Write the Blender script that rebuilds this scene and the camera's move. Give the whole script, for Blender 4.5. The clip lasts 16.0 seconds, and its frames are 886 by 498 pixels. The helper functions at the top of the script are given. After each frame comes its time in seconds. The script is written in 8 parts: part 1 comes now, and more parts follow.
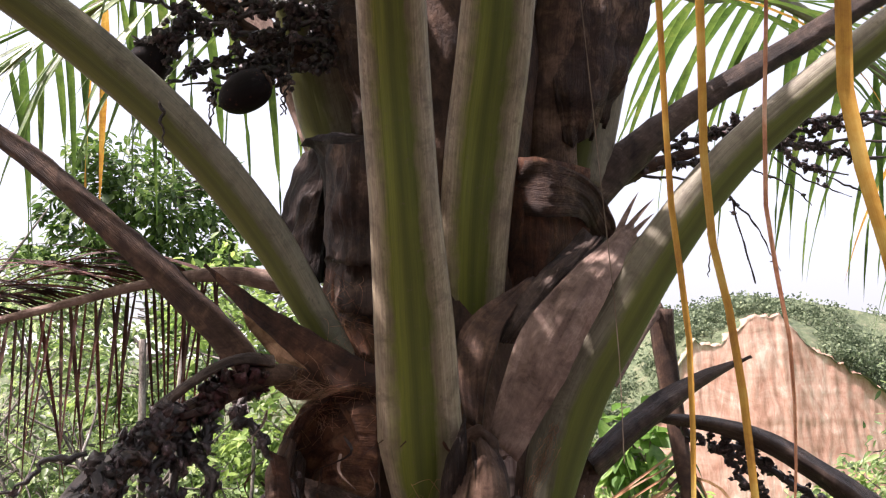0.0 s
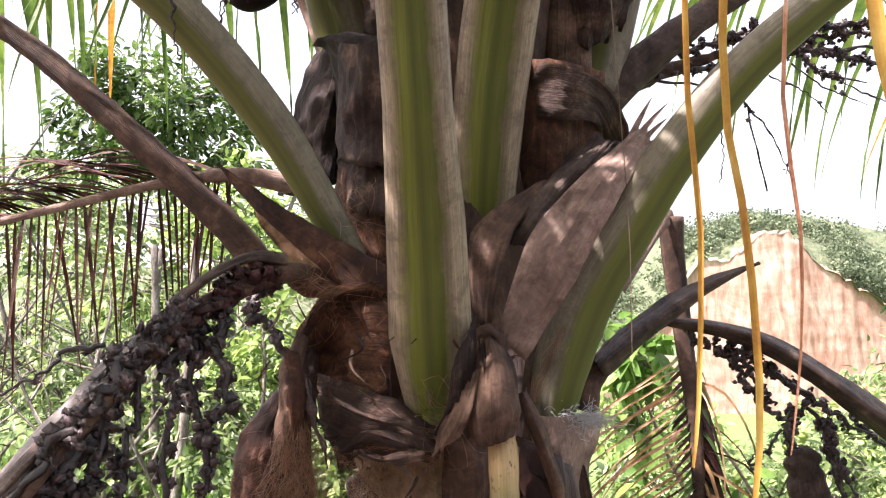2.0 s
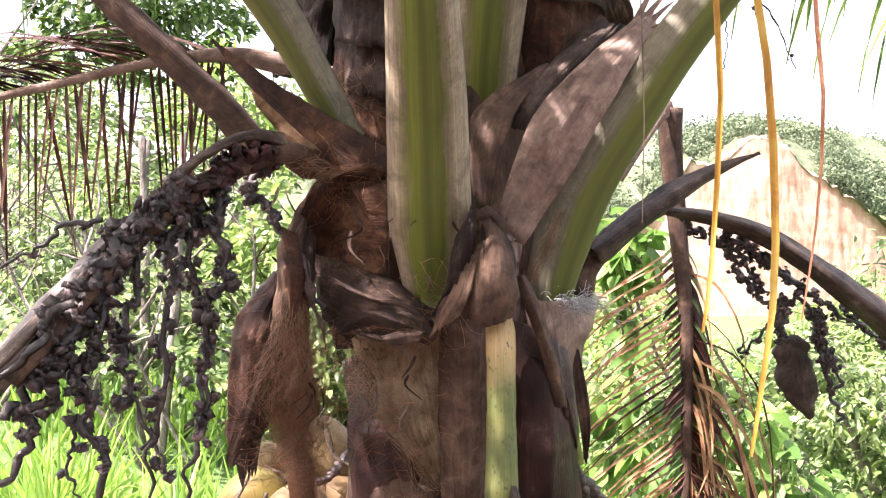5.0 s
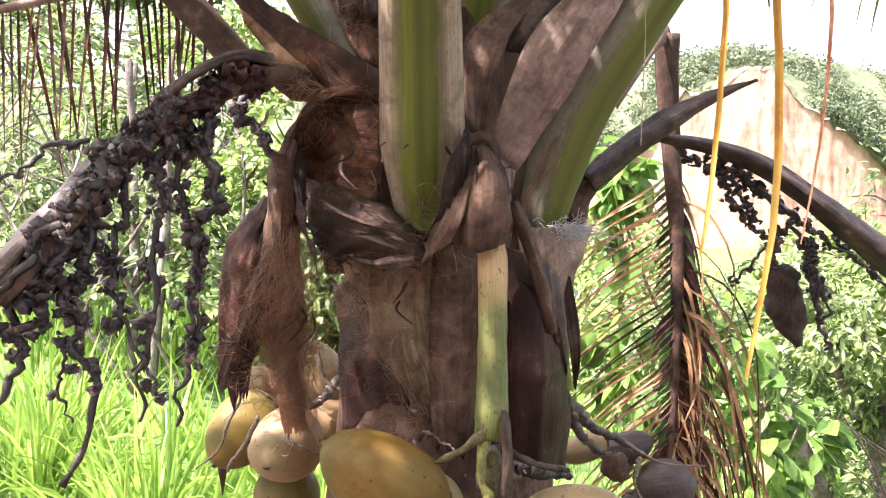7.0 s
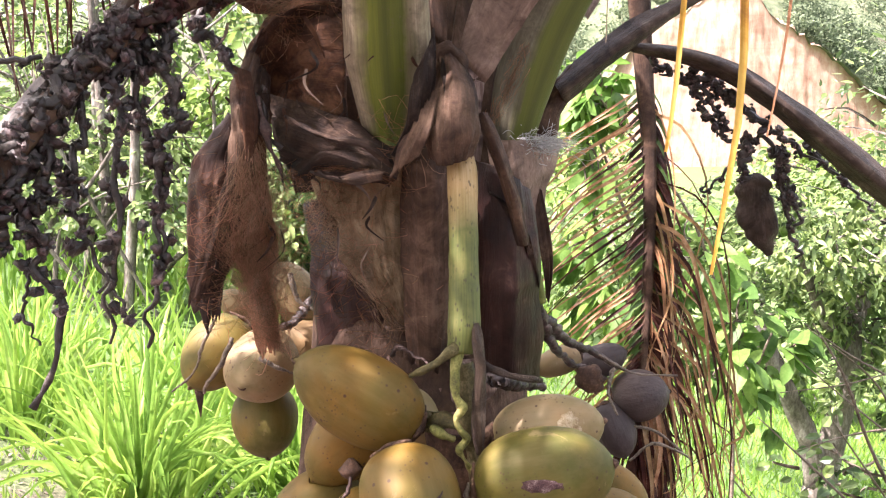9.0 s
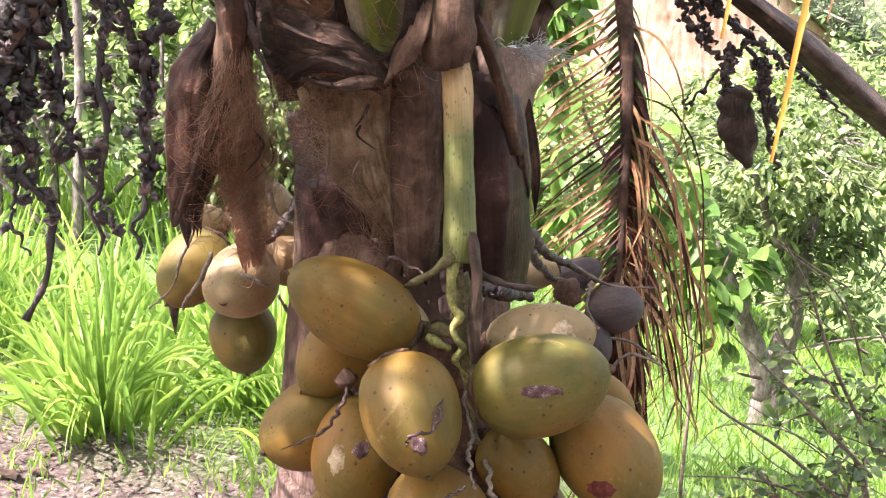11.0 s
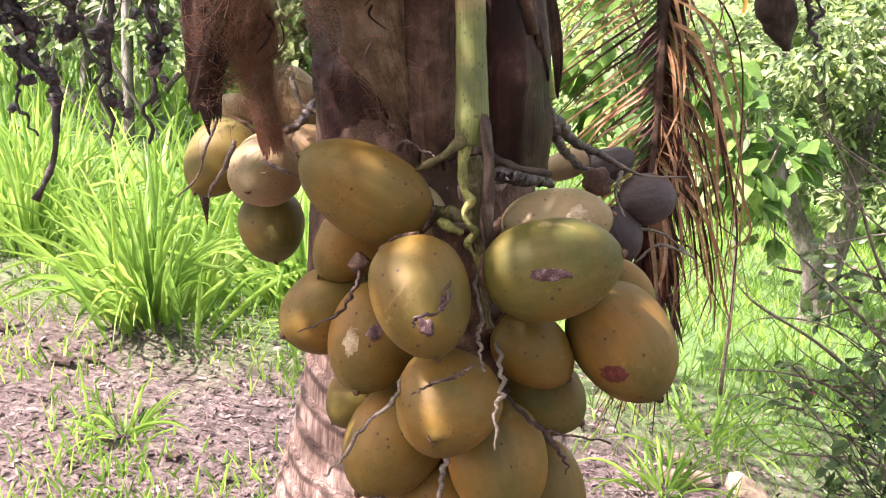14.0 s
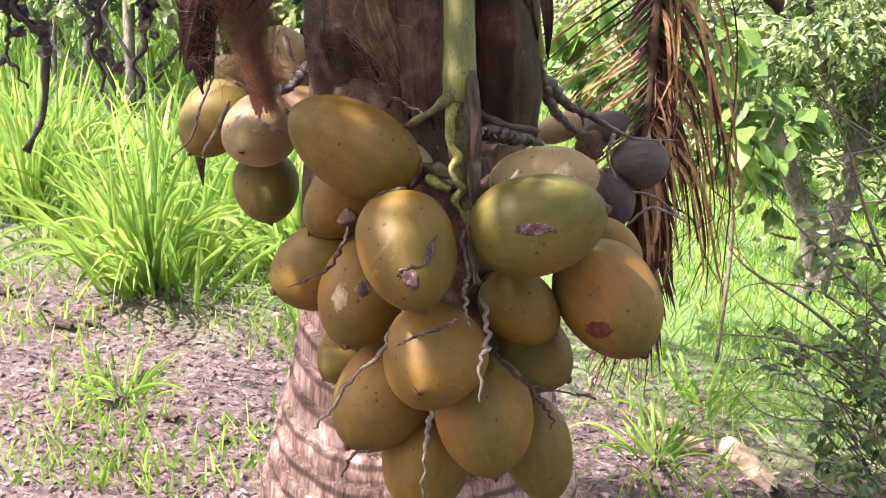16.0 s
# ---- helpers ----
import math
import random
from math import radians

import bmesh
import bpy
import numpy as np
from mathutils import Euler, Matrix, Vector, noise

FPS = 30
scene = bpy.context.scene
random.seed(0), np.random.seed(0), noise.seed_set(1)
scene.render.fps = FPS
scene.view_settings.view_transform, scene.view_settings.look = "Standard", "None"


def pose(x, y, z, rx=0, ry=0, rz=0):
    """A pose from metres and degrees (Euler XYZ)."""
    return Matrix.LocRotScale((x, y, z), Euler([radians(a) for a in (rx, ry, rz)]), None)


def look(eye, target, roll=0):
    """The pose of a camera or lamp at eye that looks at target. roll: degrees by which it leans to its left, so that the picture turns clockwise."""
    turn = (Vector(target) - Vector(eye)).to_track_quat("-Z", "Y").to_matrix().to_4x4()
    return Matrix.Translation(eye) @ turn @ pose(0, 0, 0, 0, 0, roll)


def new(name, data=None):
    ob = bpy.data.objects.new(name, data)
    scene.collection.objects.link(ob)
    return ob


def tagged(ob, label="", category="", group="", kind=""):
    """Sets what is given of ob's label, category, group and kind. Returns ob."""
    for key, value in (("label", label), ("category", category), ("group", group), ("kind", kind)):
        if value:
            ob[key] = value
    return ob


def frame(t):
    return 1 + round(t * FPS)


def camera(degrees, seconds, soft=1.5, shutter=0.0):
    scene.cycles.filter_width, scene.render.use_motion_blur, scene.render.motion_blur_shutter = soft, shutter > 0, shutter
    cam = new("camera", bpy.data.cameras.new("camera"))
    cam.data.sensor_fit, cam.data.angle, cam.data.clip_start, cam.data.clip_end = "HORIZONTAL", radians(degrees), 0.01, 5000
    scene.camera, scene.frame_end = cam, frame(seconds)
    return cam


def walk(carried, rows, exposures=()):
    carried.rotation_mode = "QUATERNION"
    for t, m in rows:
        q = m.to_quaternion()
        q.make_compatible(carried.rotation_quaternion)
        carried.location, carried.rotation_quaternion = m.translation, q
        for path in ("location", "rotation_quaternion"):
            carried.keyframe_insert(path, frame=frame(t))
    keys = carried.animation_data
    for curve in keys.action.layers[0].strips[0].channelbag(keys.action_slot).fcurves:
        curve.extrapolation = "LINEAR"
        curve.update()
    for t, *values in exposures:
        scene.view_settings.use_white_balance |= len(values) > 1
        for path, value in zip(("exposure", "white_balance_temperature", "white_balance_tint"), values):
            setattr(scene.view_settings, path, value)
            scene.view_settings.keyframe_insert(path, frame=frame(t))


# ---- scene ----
cam = camera(50.7, 16.0, soft=1.15)
PATH = [
    (0, (0.108, 0.374, 1.915), (0.017, 2.343, 2.253), 0.0),
    (0.5, (0.114, 0.376, 1.908), (0.029, 2.35, 2.22), 0.1),
    (1, (0.111, 0.374, 1.902), (0.014, 2.353, 2.171), 0.3),
    (1.5, (0.106, 0.367, 1.9), (0.005, 2.354, 2.109), 0.7),
    (2, (0.105, 0.37, 1.898), (-0.006, 2.361, 2.05), 0.8),
    (2.5, (0.099, 0.373, 1.894), (0.001, 2.368, 2.008), 1.1),
    (3, (0.091, 0.374, 1.889), (0.001, 2.37, 1.978), 1.5),
    (3.5, (0.082, 0.377, 1.885), (-0.002, 2.374, 1.941), 1.6),
    (4, (0.089, 0.377, 1.881), (-0.001, 2.375, 1.903), 1.5),
    (6.5, (0.086, 0.386, 1.866), (0.026, 2.377, 1.684), 2.0),
    (7, (0.085, 0.39, 1.866), (0.031, 2.379, 1.656), 2.2),
    (7.5, (0.075, 0.397, 1.864), (0.04, 2.382, 1.625), 2.9),
    (8, (0.075, 0.4, 1.864), (0.051, 2.379, 1.579), 2.4),
    (8.5, (0.09, 0.398, 1.853), (0.068, 2.372, 1.535), 1.6),
    (9, (0.095, 0.401, 1.85), (0.095, 2.367, 1.483), 1.1),
    (11.5, (0.021, 0.412, 1.82), (0.165, 2.325, 1.256), 1.9),
    (12, (0.039, 0.409, 1.818), (0.195, 2.305, 1.2), 2.0),
    (12.5, (0.058, 0.403, 1.812), (0.151, 2.286, 1.144), 1.6),
    (13, (0.069, 0.407, 1.808), (0.101, 2.282, 1.112), 1.0),
    (13.5, (0.084, 0.411, 1.802), (0.087, 2.282, 1.096), 0.7),
    (14, (0.09, 0.415, 1.799), (0.089, 2.28, 1.078), 0.6),
    (14.5, (0.099, 0.409, 1.795), (0.105, 2.275, 1.075), 0.6),
    (15, (0.105, 0.394, 1.788), (0.103, 2.256, 1.058), 0.9),
    (15.5, (0.112, 0.394, 1.783), (0.104, 2.245, 1.024), 0.8),
    (16, (0.114, 0.392, 1.782), (0.103, 2.237, 1.01), 0.8),
]
EXPOSURES = [(0, 1.48, 6450, 18), (1, 1.74, 6450, 18), (2.5, 2.29, 6450, 18), (4, 2.57, 6450, 18), (7, 2.53, 6450, 18), (12, 2.35, 6450, 18), (16, 2.18, 6450, 18)]
walk(cam, [(t, look(eye, target, roll)) for t, eye, target, roll in PATH], EXPOSURES)

# ---- light: hazy tropical sky and one sun, high, from the left ----
SUN_FROM = Vector((-0.54, -0.16, 0.825)).normalized()
world = bpy.data.worlds.new("sky")
scene.world = world
world.use_nodes = True
sky = world.node_tree.nodes.new("ShaderNodeTexSky")
sky.sky_type, sky.sun_disc = "NISHITA", False
sky.sun_elevation, sky.sun_rotation = math.asin(SUN_FROM.z), math.atan2(SUN_FROM.x, SUN_FROM.y)
sky.air_density, sky.dust_density, sky.ozone_density = 1.0, 9.0, 0.5
background = world.node_tree.nodes["Background"]
haze = world.node_tree.nodes.new("ShaderNodeMix")
haze.data_type = "RGBA"
haze.inputs[0].default_value, haze.inputs[7].default_value = 0.5, (4.8, 4.85, 5.3, 1)
world.node_tree.links.new(sky.outputs[0], haze.inputs[6])
world.node_tree.links.new(haze.outputs[2], background.inputs[0])
background.inputs[1].default_value = 0.116
sun = new("sun", bpy.data.lights.new("sun", "SUN"))
sun.data.energy, sun.data.angle, sun.data.color = 5.0, radians(0.6), (1.0, 0.905, 0.885)
sun.matrix_world = look(SUN_FROM * 30, (0, 0, 0))

# ---- materials ----


def nodes_of(name):
    m = bpy.data.materials.new(name)
    m.use_nodes = True
    t = m.node_tree
    return m, t, t.nodes["Principled BSDF"]


def node(t, kind, inputs=(), operation="", use_clamp=False, data_type="", blend_type=""):
    n = t.nodes.new(kind)
    if operation:
        n.operation, n.use_clamp = operation, use_clamp
    if data_type:
        n.data_type, n.blend_type = data_type, blend_type
    for key, value in dict(inputs).items():
        if isinstance(value, bpy.types.NodeSocket):
            t.links.new(value, n.inputs[key])
        else:
            n.inputs[key].default_value = value
    return n


def grain(t, where, scale, detail=5.0, rough=0.6, distortion=0.0):
    return node(t, "ShaderNodeTexNoise", {"Vector": where, "Scale": scale, "Detail": detail, "Roughness": rough, "Distortion": distortion}).outputs["Fac"]


def ramp(t, fac, stops):
    n = node(t, "ShaderNodeValToRGB", {0: fac})
    e = n.color_ramp.elements
    while len(e) < len(stops):
        e.new(0.5)
    for k, (at, c) in zip(e, stops):
        k.position, k.color = at, (*c, 1) if not isinstance(c, float) else (c, c, c, 1)
    return n.outputs[0]


def blend(t, fac, a, b, mode="MIX"):
    n = node(t, "ShaderNodeMix", data_type="RGBA", blend_type=mode)
    for key, value in ((0, fac), (6, a), (7, b)):
        if isinstance(value, bpy.types.NodeSocket):
            t.links.new(value, n.inputs[key])
        else:
            n.inputs[key].default_value = value if key == 0 else (*value, 1)
    return n.outputs[2]


def calc(t, op, a, b=0.0, clamp=False):
    return node(t, "ShaderNodeMath", {0: a, 1: b}, operation=op, use_clamp=clamp).outputs[0]


def place_of(t, uv=False, stretch=(1, 1, 1)):
    c = node(t, "ShaderNodeTexCoord").outputs["UV" if uv else "Object"]
    return node(t, "ShaderNodeMapping", {"Vector": c, "Scale": stretch}).outputs[0]


def varied(t, colour, random_of, amount):
    """Lets the brightness and hue differ from piece to piece."""
    if random_of == "island":
        r = node(t, "ShaderNodeNewGeometry").outputs["Random Per Island"]
    else:
        r = node(t, "ShaderNodeObjectInfo").outputs["Random"]
    v = node(t, "ShaderNodeMapRange", {"Value": r, "To Min": 1 - amount, "To Max": 1 + amount}).outputs[0]
    h = node(t, "ShaderNodeMapRange", {"Value": r, "To Min": 0.5 + 0.03 * amount, "To Max": 0.5 - 0.05 * amount}).outputs[0]
    return node(t, "ShaderNodeHueSaturation", {"Color": colour, "Value": v, "Hue": h}).outputs[0]


def natural(name, stops, scale=8.0, stretch=(1, 1, 1), uv=False, rough=0.7, bump=0.3, depth=0.004, fine=6.0, through_light=0.0, vary="", amount=0.25, gloss=0.3):
    """A natural surface: a coarse and a fine grain in one colour ramp, with relief, and light shining through where it is thin."""
    m, t, b = nodes_of(name)
    where = place_of(t, uv, stretch)
    coarse, small = grain(t, where, scale), grain(t, where, scale * fine, 6.0, 0.7)
    if uv:
        mottle = grain(t, place_of(t), 27.0, 9.0, 0.72, 0.5)
        patch = grain(t, place_of(t), 7.5, 4.0, 0.6, 0.8)
        fac = calc(t, "ADD", calc(t, "MULTIPLY", coarse, 0.13), calc(t, "MULTIPLY", small, 0.07))
        fac = calc(t, "ADD", fac, calc(t, "ADD", calc(t, "MULTIPLY", mottle, 0.46), calc(t, "MULTIPLY", patch, 0.34)))
    else:
        fac = calc(t, "ADD", calc(t, "MULTIPLY", coarse, 0.55), calc(t, "MULTIPLY", small, 0.45))
    fac = calc(t, "ADD", calc(t, "MULTIPLY", calc(t, "SUBTRACT", fac, 0.5), 2.6 if uv else 1.7), 0.5, True)
    colour = ramp(t, fac, stops)
    if vary:
        colour = varied(t, colour, vary, amount)
    t.links.new(colour, b.inputs["Base Color"])
    t.links.new(calc(t, "ADD", rough - 0.12, calc(t, "MULTIPLY", small, 0.24)), b.inputs["Roughness"])
    b.inputs["Specular IOR Level"].default_value = gloss
    if bump:
        high = calc(t, "ADD", calc(t, "MULTIPLY", fac, 0.6), calc(t, "ADD", coarse, calc(t, "MULTIPLY", small, 0.5))) if uv else fac
        n = node(t, "ShaderNodeBump", {"Height": high, "Strength": min(1.0, bump * 1.2), "Distance": depth * 1.6 if uv else depth})
        t.links.new(n.outputs[0], b.inputs["Normal"])
    if through_light:
        tr = node(t, "ShaderNodeBsdfTranslucent", {"Color": colour})
        mix = node(t, "ShaderNodeMixShader", {0: through_light, 1: b.outputs[0], 2: tr.outputs[0]})
        t.links.new(mix.outputs[0], t.nodes["Material Output"].inputs[0])
    return m


def petiole_skin(name, mid, mid_dark, edge, edge_dark, band=0.30, centre=0.5):
    """A leaf stalk: a green band along its middle, scurfy grey flanks, fine lengthwise fibres and blotches."""
    m, t, b = nodes_of(name)
    uv = node(t, "ShaderNodeTexCoord").outputs["UV"]
    u = node(t, "ShaderNodeSeparateXYZ", {0: uv}).outputs[0]
    fibre = grain(t, node(t, "ShaderNodeMapping", {"Vector": uv, "Scale": (14, 3.0, 1)}).outputs[0], 3.0, 6.0, 0.65)
    blotch = grain(t, node(t, "ShaderNodeMapping", {"Vector": uv, "Scale": (2.2, 9, 1)}).outputs[0], 2.0, 5.0, 0.6)
    speck = grain(t, place_of(t, False, (1, 1, 0.6)), 42.0, 9.0, 0.72, 0.6)
    off = calc(t, "ABSOLUTE", calc(t, "SUBTRACT", u, centre))
    edge_at = calc(t, "ADD", off, calc(t, "MULTIPLY", calc(t, "SUBTRACT", blotch, 0.5), 0.22))
    flank = node(t, "ShaderNodeMapRange", {"Value": edge_at, "From Min": band - 0.10, "From Max": band + 0.08}).outputs[0]
    green = blend(t, calc(t, "MULTIPLY", fibre, 1.1, True), mid_dark, mid)
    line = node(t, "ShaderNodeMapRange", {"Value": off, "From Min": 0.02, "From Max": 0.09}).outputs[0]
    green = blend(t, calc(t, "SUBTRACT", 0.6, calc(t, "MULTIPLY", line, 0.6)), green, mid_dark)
    grey = blend(t, ramp(t, calc(t, "ADD", calc(t, "MULTIPLY", speck, 0.5), calc(t, "MULTIPLY", fibre, 0.5)), [(0.36, 0.0), (0.64, 1.0)]), edge_dark, edge)
    stain = grain(t, place_of(t), 30.0, 6.0, 0.7, 0.4)
    grey = blend(t, ramp(t, stain, [(0.52, 0.0), (0.66, 0.75)]), grey, edge_dark)
    # The green darkens unevenly towards one side of the band.
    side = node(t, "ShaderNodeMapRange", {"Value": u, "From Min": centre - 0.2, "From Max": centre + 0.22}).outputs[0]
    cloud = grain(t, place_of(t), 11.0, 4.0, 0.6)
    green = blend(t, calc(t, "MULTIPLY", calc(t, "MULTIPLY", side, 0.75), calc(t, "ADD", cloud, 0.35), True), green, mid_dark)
    green = blend(t, ramp(t, grain(t, place_of(t), 70.0, 5.0, 0.7), [(0.6, 0.0), (0.72, 0.5)]), green, edge_dark)
    pits = node(t, "ShaderNodeTexVoronoi", {"Vector": place_of(t, False, (1, 1, 0.55)), "Scale": 120.0}).outputs["Distance"]
    grey = blend(t, calc(t, "MULTIPLY", ramp(t, pits, [(0.12, 0.7), (0.24, 0.0)]), ramp(t, cloud, [(0.45, 0.0), (0.6, 1.0)])), grey, edge_dark)
    seam = calc(t, "SUBTRACT", 1.0, calc(t, "MULTIPLY", calc(t, "ABSOLUTE", calc(t, "SUBTRACT", flank, 0.5)), 2.6), True)
    skin = blend(t, calc(t, "MULTIPLY", seam, ramp(t, blotch, [(0.42, 0.0), (0.6, 0.65)])), blend(t, flank, green, grey), edge_dark)
    t.links.new(skin, b.inputs["Base Color"])
    b.inputs["Roughness"].default_value = 0.55
    b.inputs["Specular IOR Level"].default_value = 0.3
    bump = node(t, "ShaderNodeBump", {"Height": calc(t, "ADD", fibre, calc(t, "MULTIPLY", speck, 0.5)), "Strength": 0.35, "Distance": 0.003})
    t.links.new(bump.outputs[0], b.inputs["Normal"])
    return m


def coconut_skin(name, base, green, warm, scar, green_at=0.5, gloss=0.3, relief=0.12):
    """Smooth waxy husk: ochre fading into green, brown flecks, dull scars, faint lengthwise streaks."""
    m, t, b = nodes_of(name)
    where = place_of(t)
    tint = node(t, "ShaderNodeObjectInfo").outputs["Random"]
    moved = node(t, "ShaderNodeVectorMath", {0: where, 1: node(t, "ShaderNodeCombineXYZ", {0: calc(t, "MULTIPLY", tint, 9.0), 1: tint, 2: calc(t, "MULTIPLY", tint, 5.0)}).outputs[0]}).outputs[0]
    large, mid = grain(t, moved, 7.0, 3.0), grain(t, moved, 26.0, 5.0)
    side = grain(t, moved, 5.5, 2.0, 0.5, 0.4)
    streak = grain(t, node(t, "ShaderNodeMapping", {"Vector": moved, "Scale": (1, 1, 0.12)}).outputs[0], 90.0, 3.0)
    colour = blend(t, ramp(t, large, [(0.38, 0.0), (0.62, 1.0)]), base, warm)
    z = node(t, "ShaderNodeSeparateXYZ", {0: where}).outputs[2]
    ends = calc(t, "ADD", calc(t, "MULTIPLY", calc(t, "ABSOLUTE", z), 5.0), calc(t, "MULTIPLY", mid, 0.9))
    colour = blend(t, ramp(t, ends, [(green_at + 0.1, 0.0), (green_at + 0.62, 0.6)]), colour, green)
    colour = blend(t, ramp(t, side, [(0.5, 0.0), (0.66, 0.6)]), colour, green)
    colour = blend(t, ramp(t, streak, [(0.42, 0.0), (0.75, 0.22)]), colour, scar)
    fleck = node(t, "ShaderNodeTexVoronoi", {"Vector": moved, "Scale": 62.0, "Randomness": 1.0}).outputs["Distance"]
    few = ramp(t, grain(t, moved, 22.0, 2.0), [(0.47, 0.0), (0.56, 1.0)])
    dots = node(t, "ShaderNodeTexVoronoi", {"Vector": moved, "Scale": 150.0, "Randomness": 1.0}).outputs["Distance"]
    some = ramp(t, grain(t, moved, 31.0, 3.0), [(0.50, 0.0), (0.60, 1.0)])
    colour = blend(t, ramp(t, mid, [(0.5, 0.0), (0.72, 0.22)]), colour, green)
    colour = blend(t, ramp(t, grain(t, moved, 60.0, 6.0, 0.75), [(0.6, 0.0), (0.76, 0.22)]), colour, scar)
    colour = blend(t, calc(t, "MULTIPLY", ramp(t, fleck, [(0.10, 0.9), (0.18, 0.0)]), few), colour, (0.05, 0.02, 0.015))
    colour = blend(t, calc(t, "MULTIPLY", ramp(t, dots, [(0.14, 0.75), (0.26, 0.0)]), some), colour, (0.06, 0.03, 0.016))
    rub = ramp(t, grain(t, moved, 15.0, 6.0, 0.65, 0.6), [(0.63, 0.0), (0.69, 0.7)])
    colour = blend(t, rub, colour, scar)
    t.links.new(colour, b.inputs["Base Color"])
    t.links.new(calc(t, "ADD", 0.46, calc(t, "MULTIPLY", mid, 0.26)), b.inputs["Roughness"])
    b.inputs["Specular IOR Level"].default_value = gloss
    n = node(t, "ShaderNodeBump", {"Height": calc(t, "ADD", calc(t, "MULTIPLY", streak, 0.4), mid), "Strength": relief, "Distance": 0.004})
    t.links.new(n.outputs[0], b.inputs["Normal"])
    return m


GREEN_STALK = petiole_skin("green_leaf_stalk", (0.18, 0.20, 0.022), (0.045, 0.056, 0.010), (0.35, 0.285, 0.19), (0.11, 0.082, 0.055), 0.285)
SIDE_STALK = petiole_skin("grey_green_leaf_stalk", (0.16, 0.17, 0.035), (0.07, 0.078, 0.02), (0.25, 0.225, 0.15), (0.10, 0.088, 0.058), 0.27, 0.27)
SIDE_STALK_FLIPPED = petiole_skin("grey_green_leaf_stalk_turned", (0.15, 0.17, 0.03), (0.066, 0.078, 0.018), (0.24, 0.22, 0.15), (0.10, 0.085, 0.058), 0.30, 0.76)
DEAD_STALK = natural("dry_leaf_stalk", [(0.25, (0.0214, 0.0104, 0.0064)), (0.5, (0.0663, 0.0361, 0.0224)), (0.78, (0.182, 0.109, 0.0688))], 3.0, (9, 2, 1), True, 0.7, 0.5, 0.004)
SPATHE = natural("weathered_spathe", [(0.25, (0.0193, 0.0114, 0.008)), (0.5, (0.0728, 0.0466, 0.0336)), (0.66, (0.128, 0.0874, 0.064)), (0.85, (0.321, 0.237, 0.18))], 3.0, (12, 1.2, 1), True, 0.6, 0.9, 0.004)
PALE_SPATHE = natural("bleached_spathe", [(0.25, (0.07, 0.055, 0.05)), (0.5, (0.20, 0.17, 0.155)), (0.8, (0.36, 0.32, 0.30))], 3.0, (8, 2, 1), True, 0.6, 0.5, 0.003)
CHARCOAL = natural("charcoal_sheath", [(0.28, (0.015, 0.0076, 0.0056)), (0.55, (0.0556, 0.0304, 0.02)), (0.85, (0.235, 0.147, 0.1))], 2.6, (9, 3, 1), True, 0.75, 0.8, 0.005)
DUN_SHEATH = natural("dun_folded_sheath", [(0.25, (0.024, 0.0114, 0.00704)), (0.5, (0.0888, 0.0494, 0.0314)), (0.78, (0.214, 0.133, 0.088))], 2.4, (7, 2.5, 1), True, 0.75, 0.7, 0.005)
STRAW_FIBRE = natural("straw_fibre", [(0.25, (0.30, 0.19, 0.10)), (0.5, (0.52, 0.37, 0.22)), (0.8, (0.72, 0.58, 0.40))], 6.0, (8, 5, 1), True, 0.85, 0.5, 0.004, vary="island", amount=0.5)
GREY_SHEATH = natural("grey_papery_sheath", [(0.2, (0.0706, 0.0433, 0.0312)), (0.5, (0.218, 0.146, 0.113)), (0.8, (0.436, 0.319, 0.252))], 2.4, (7, 2.5, 1), True, 0.75, 0.5, 0.004)
BROWN_SHEATH = natural("brown_fibrous_sheath", [(0.25, (0.0161, 0.0057, 0.0032)), (0.5, (0.0706, 0.0285, 0.0144)), (0.78, (0.225, 0.106, 0.0544))], 2.6, (8, 3, 1), True, 0.8, 0.7, 0.005)
FIBRE = natural("coconut_fibre", [(0.25, (0.23, 0.105, 0.046)), (0.5, (0.50, 0.28, 0.14)), (0.8, (0.70, 0.50, 0.32))], 6.0, (8, 5, 1), True, 0.85, 0.9, 0.006, vary="island", amount=0.6)
TAN_SHEATH = natural("tan_sheath", [(0.22, (0.0481, 0.0228, 0.012)), (0.5, (0.203, 0.112, 0.056)), (0.78, (0.428, 0.271, 0.152))], 2.6, (9, 3, 1), True, 0.8, 0.7, 0.005)
DARK_SHEATH = natural("dark_red_spathe", [(0.3, (0.0154, 0.00632, 0.00432)), (0.55, (0.053, 0.0226, 0.0144)), (0.82, (0.164, 0.0902, 0.0612))], 2.2, (6, 3, 1), True, 0.55, 0.5, 0.004)
TAN_MAT = natural("tan_fibre_mat", [(0.2, (0.13, 0.075, 0.042)), (0.5, (0.42, 0.29, 0.175)), (0.8, (0.66, 0.50, 0.33))], 2.6, (9, 3, 1), True, 0.9, 1.0, 0.008, gloss=0.1)
BLACK_SPATHE = natural("blackish_purple_spathe", [(0.3, (0.0128, 0.0057, 0.0048)), (0.6, (0.0407, 0.0171, 0.0136)), (0.85, (0.139, 0.0808, 0.064))], 2.2, (6, 2, 1), True, 0.5, 0.4, 0.004)
RUST_SHEATH = natural("rust_brown_sheath", [(0.25, (0.035, 0.012, 0.006)), (0.5, (0.13, 0.050, 0.024)), (0.8, (0.30, 0.15, 0.085))], 2.6, (9, 3, 1), True, 0.85, 0.8, 0.005, through_light=0.15)
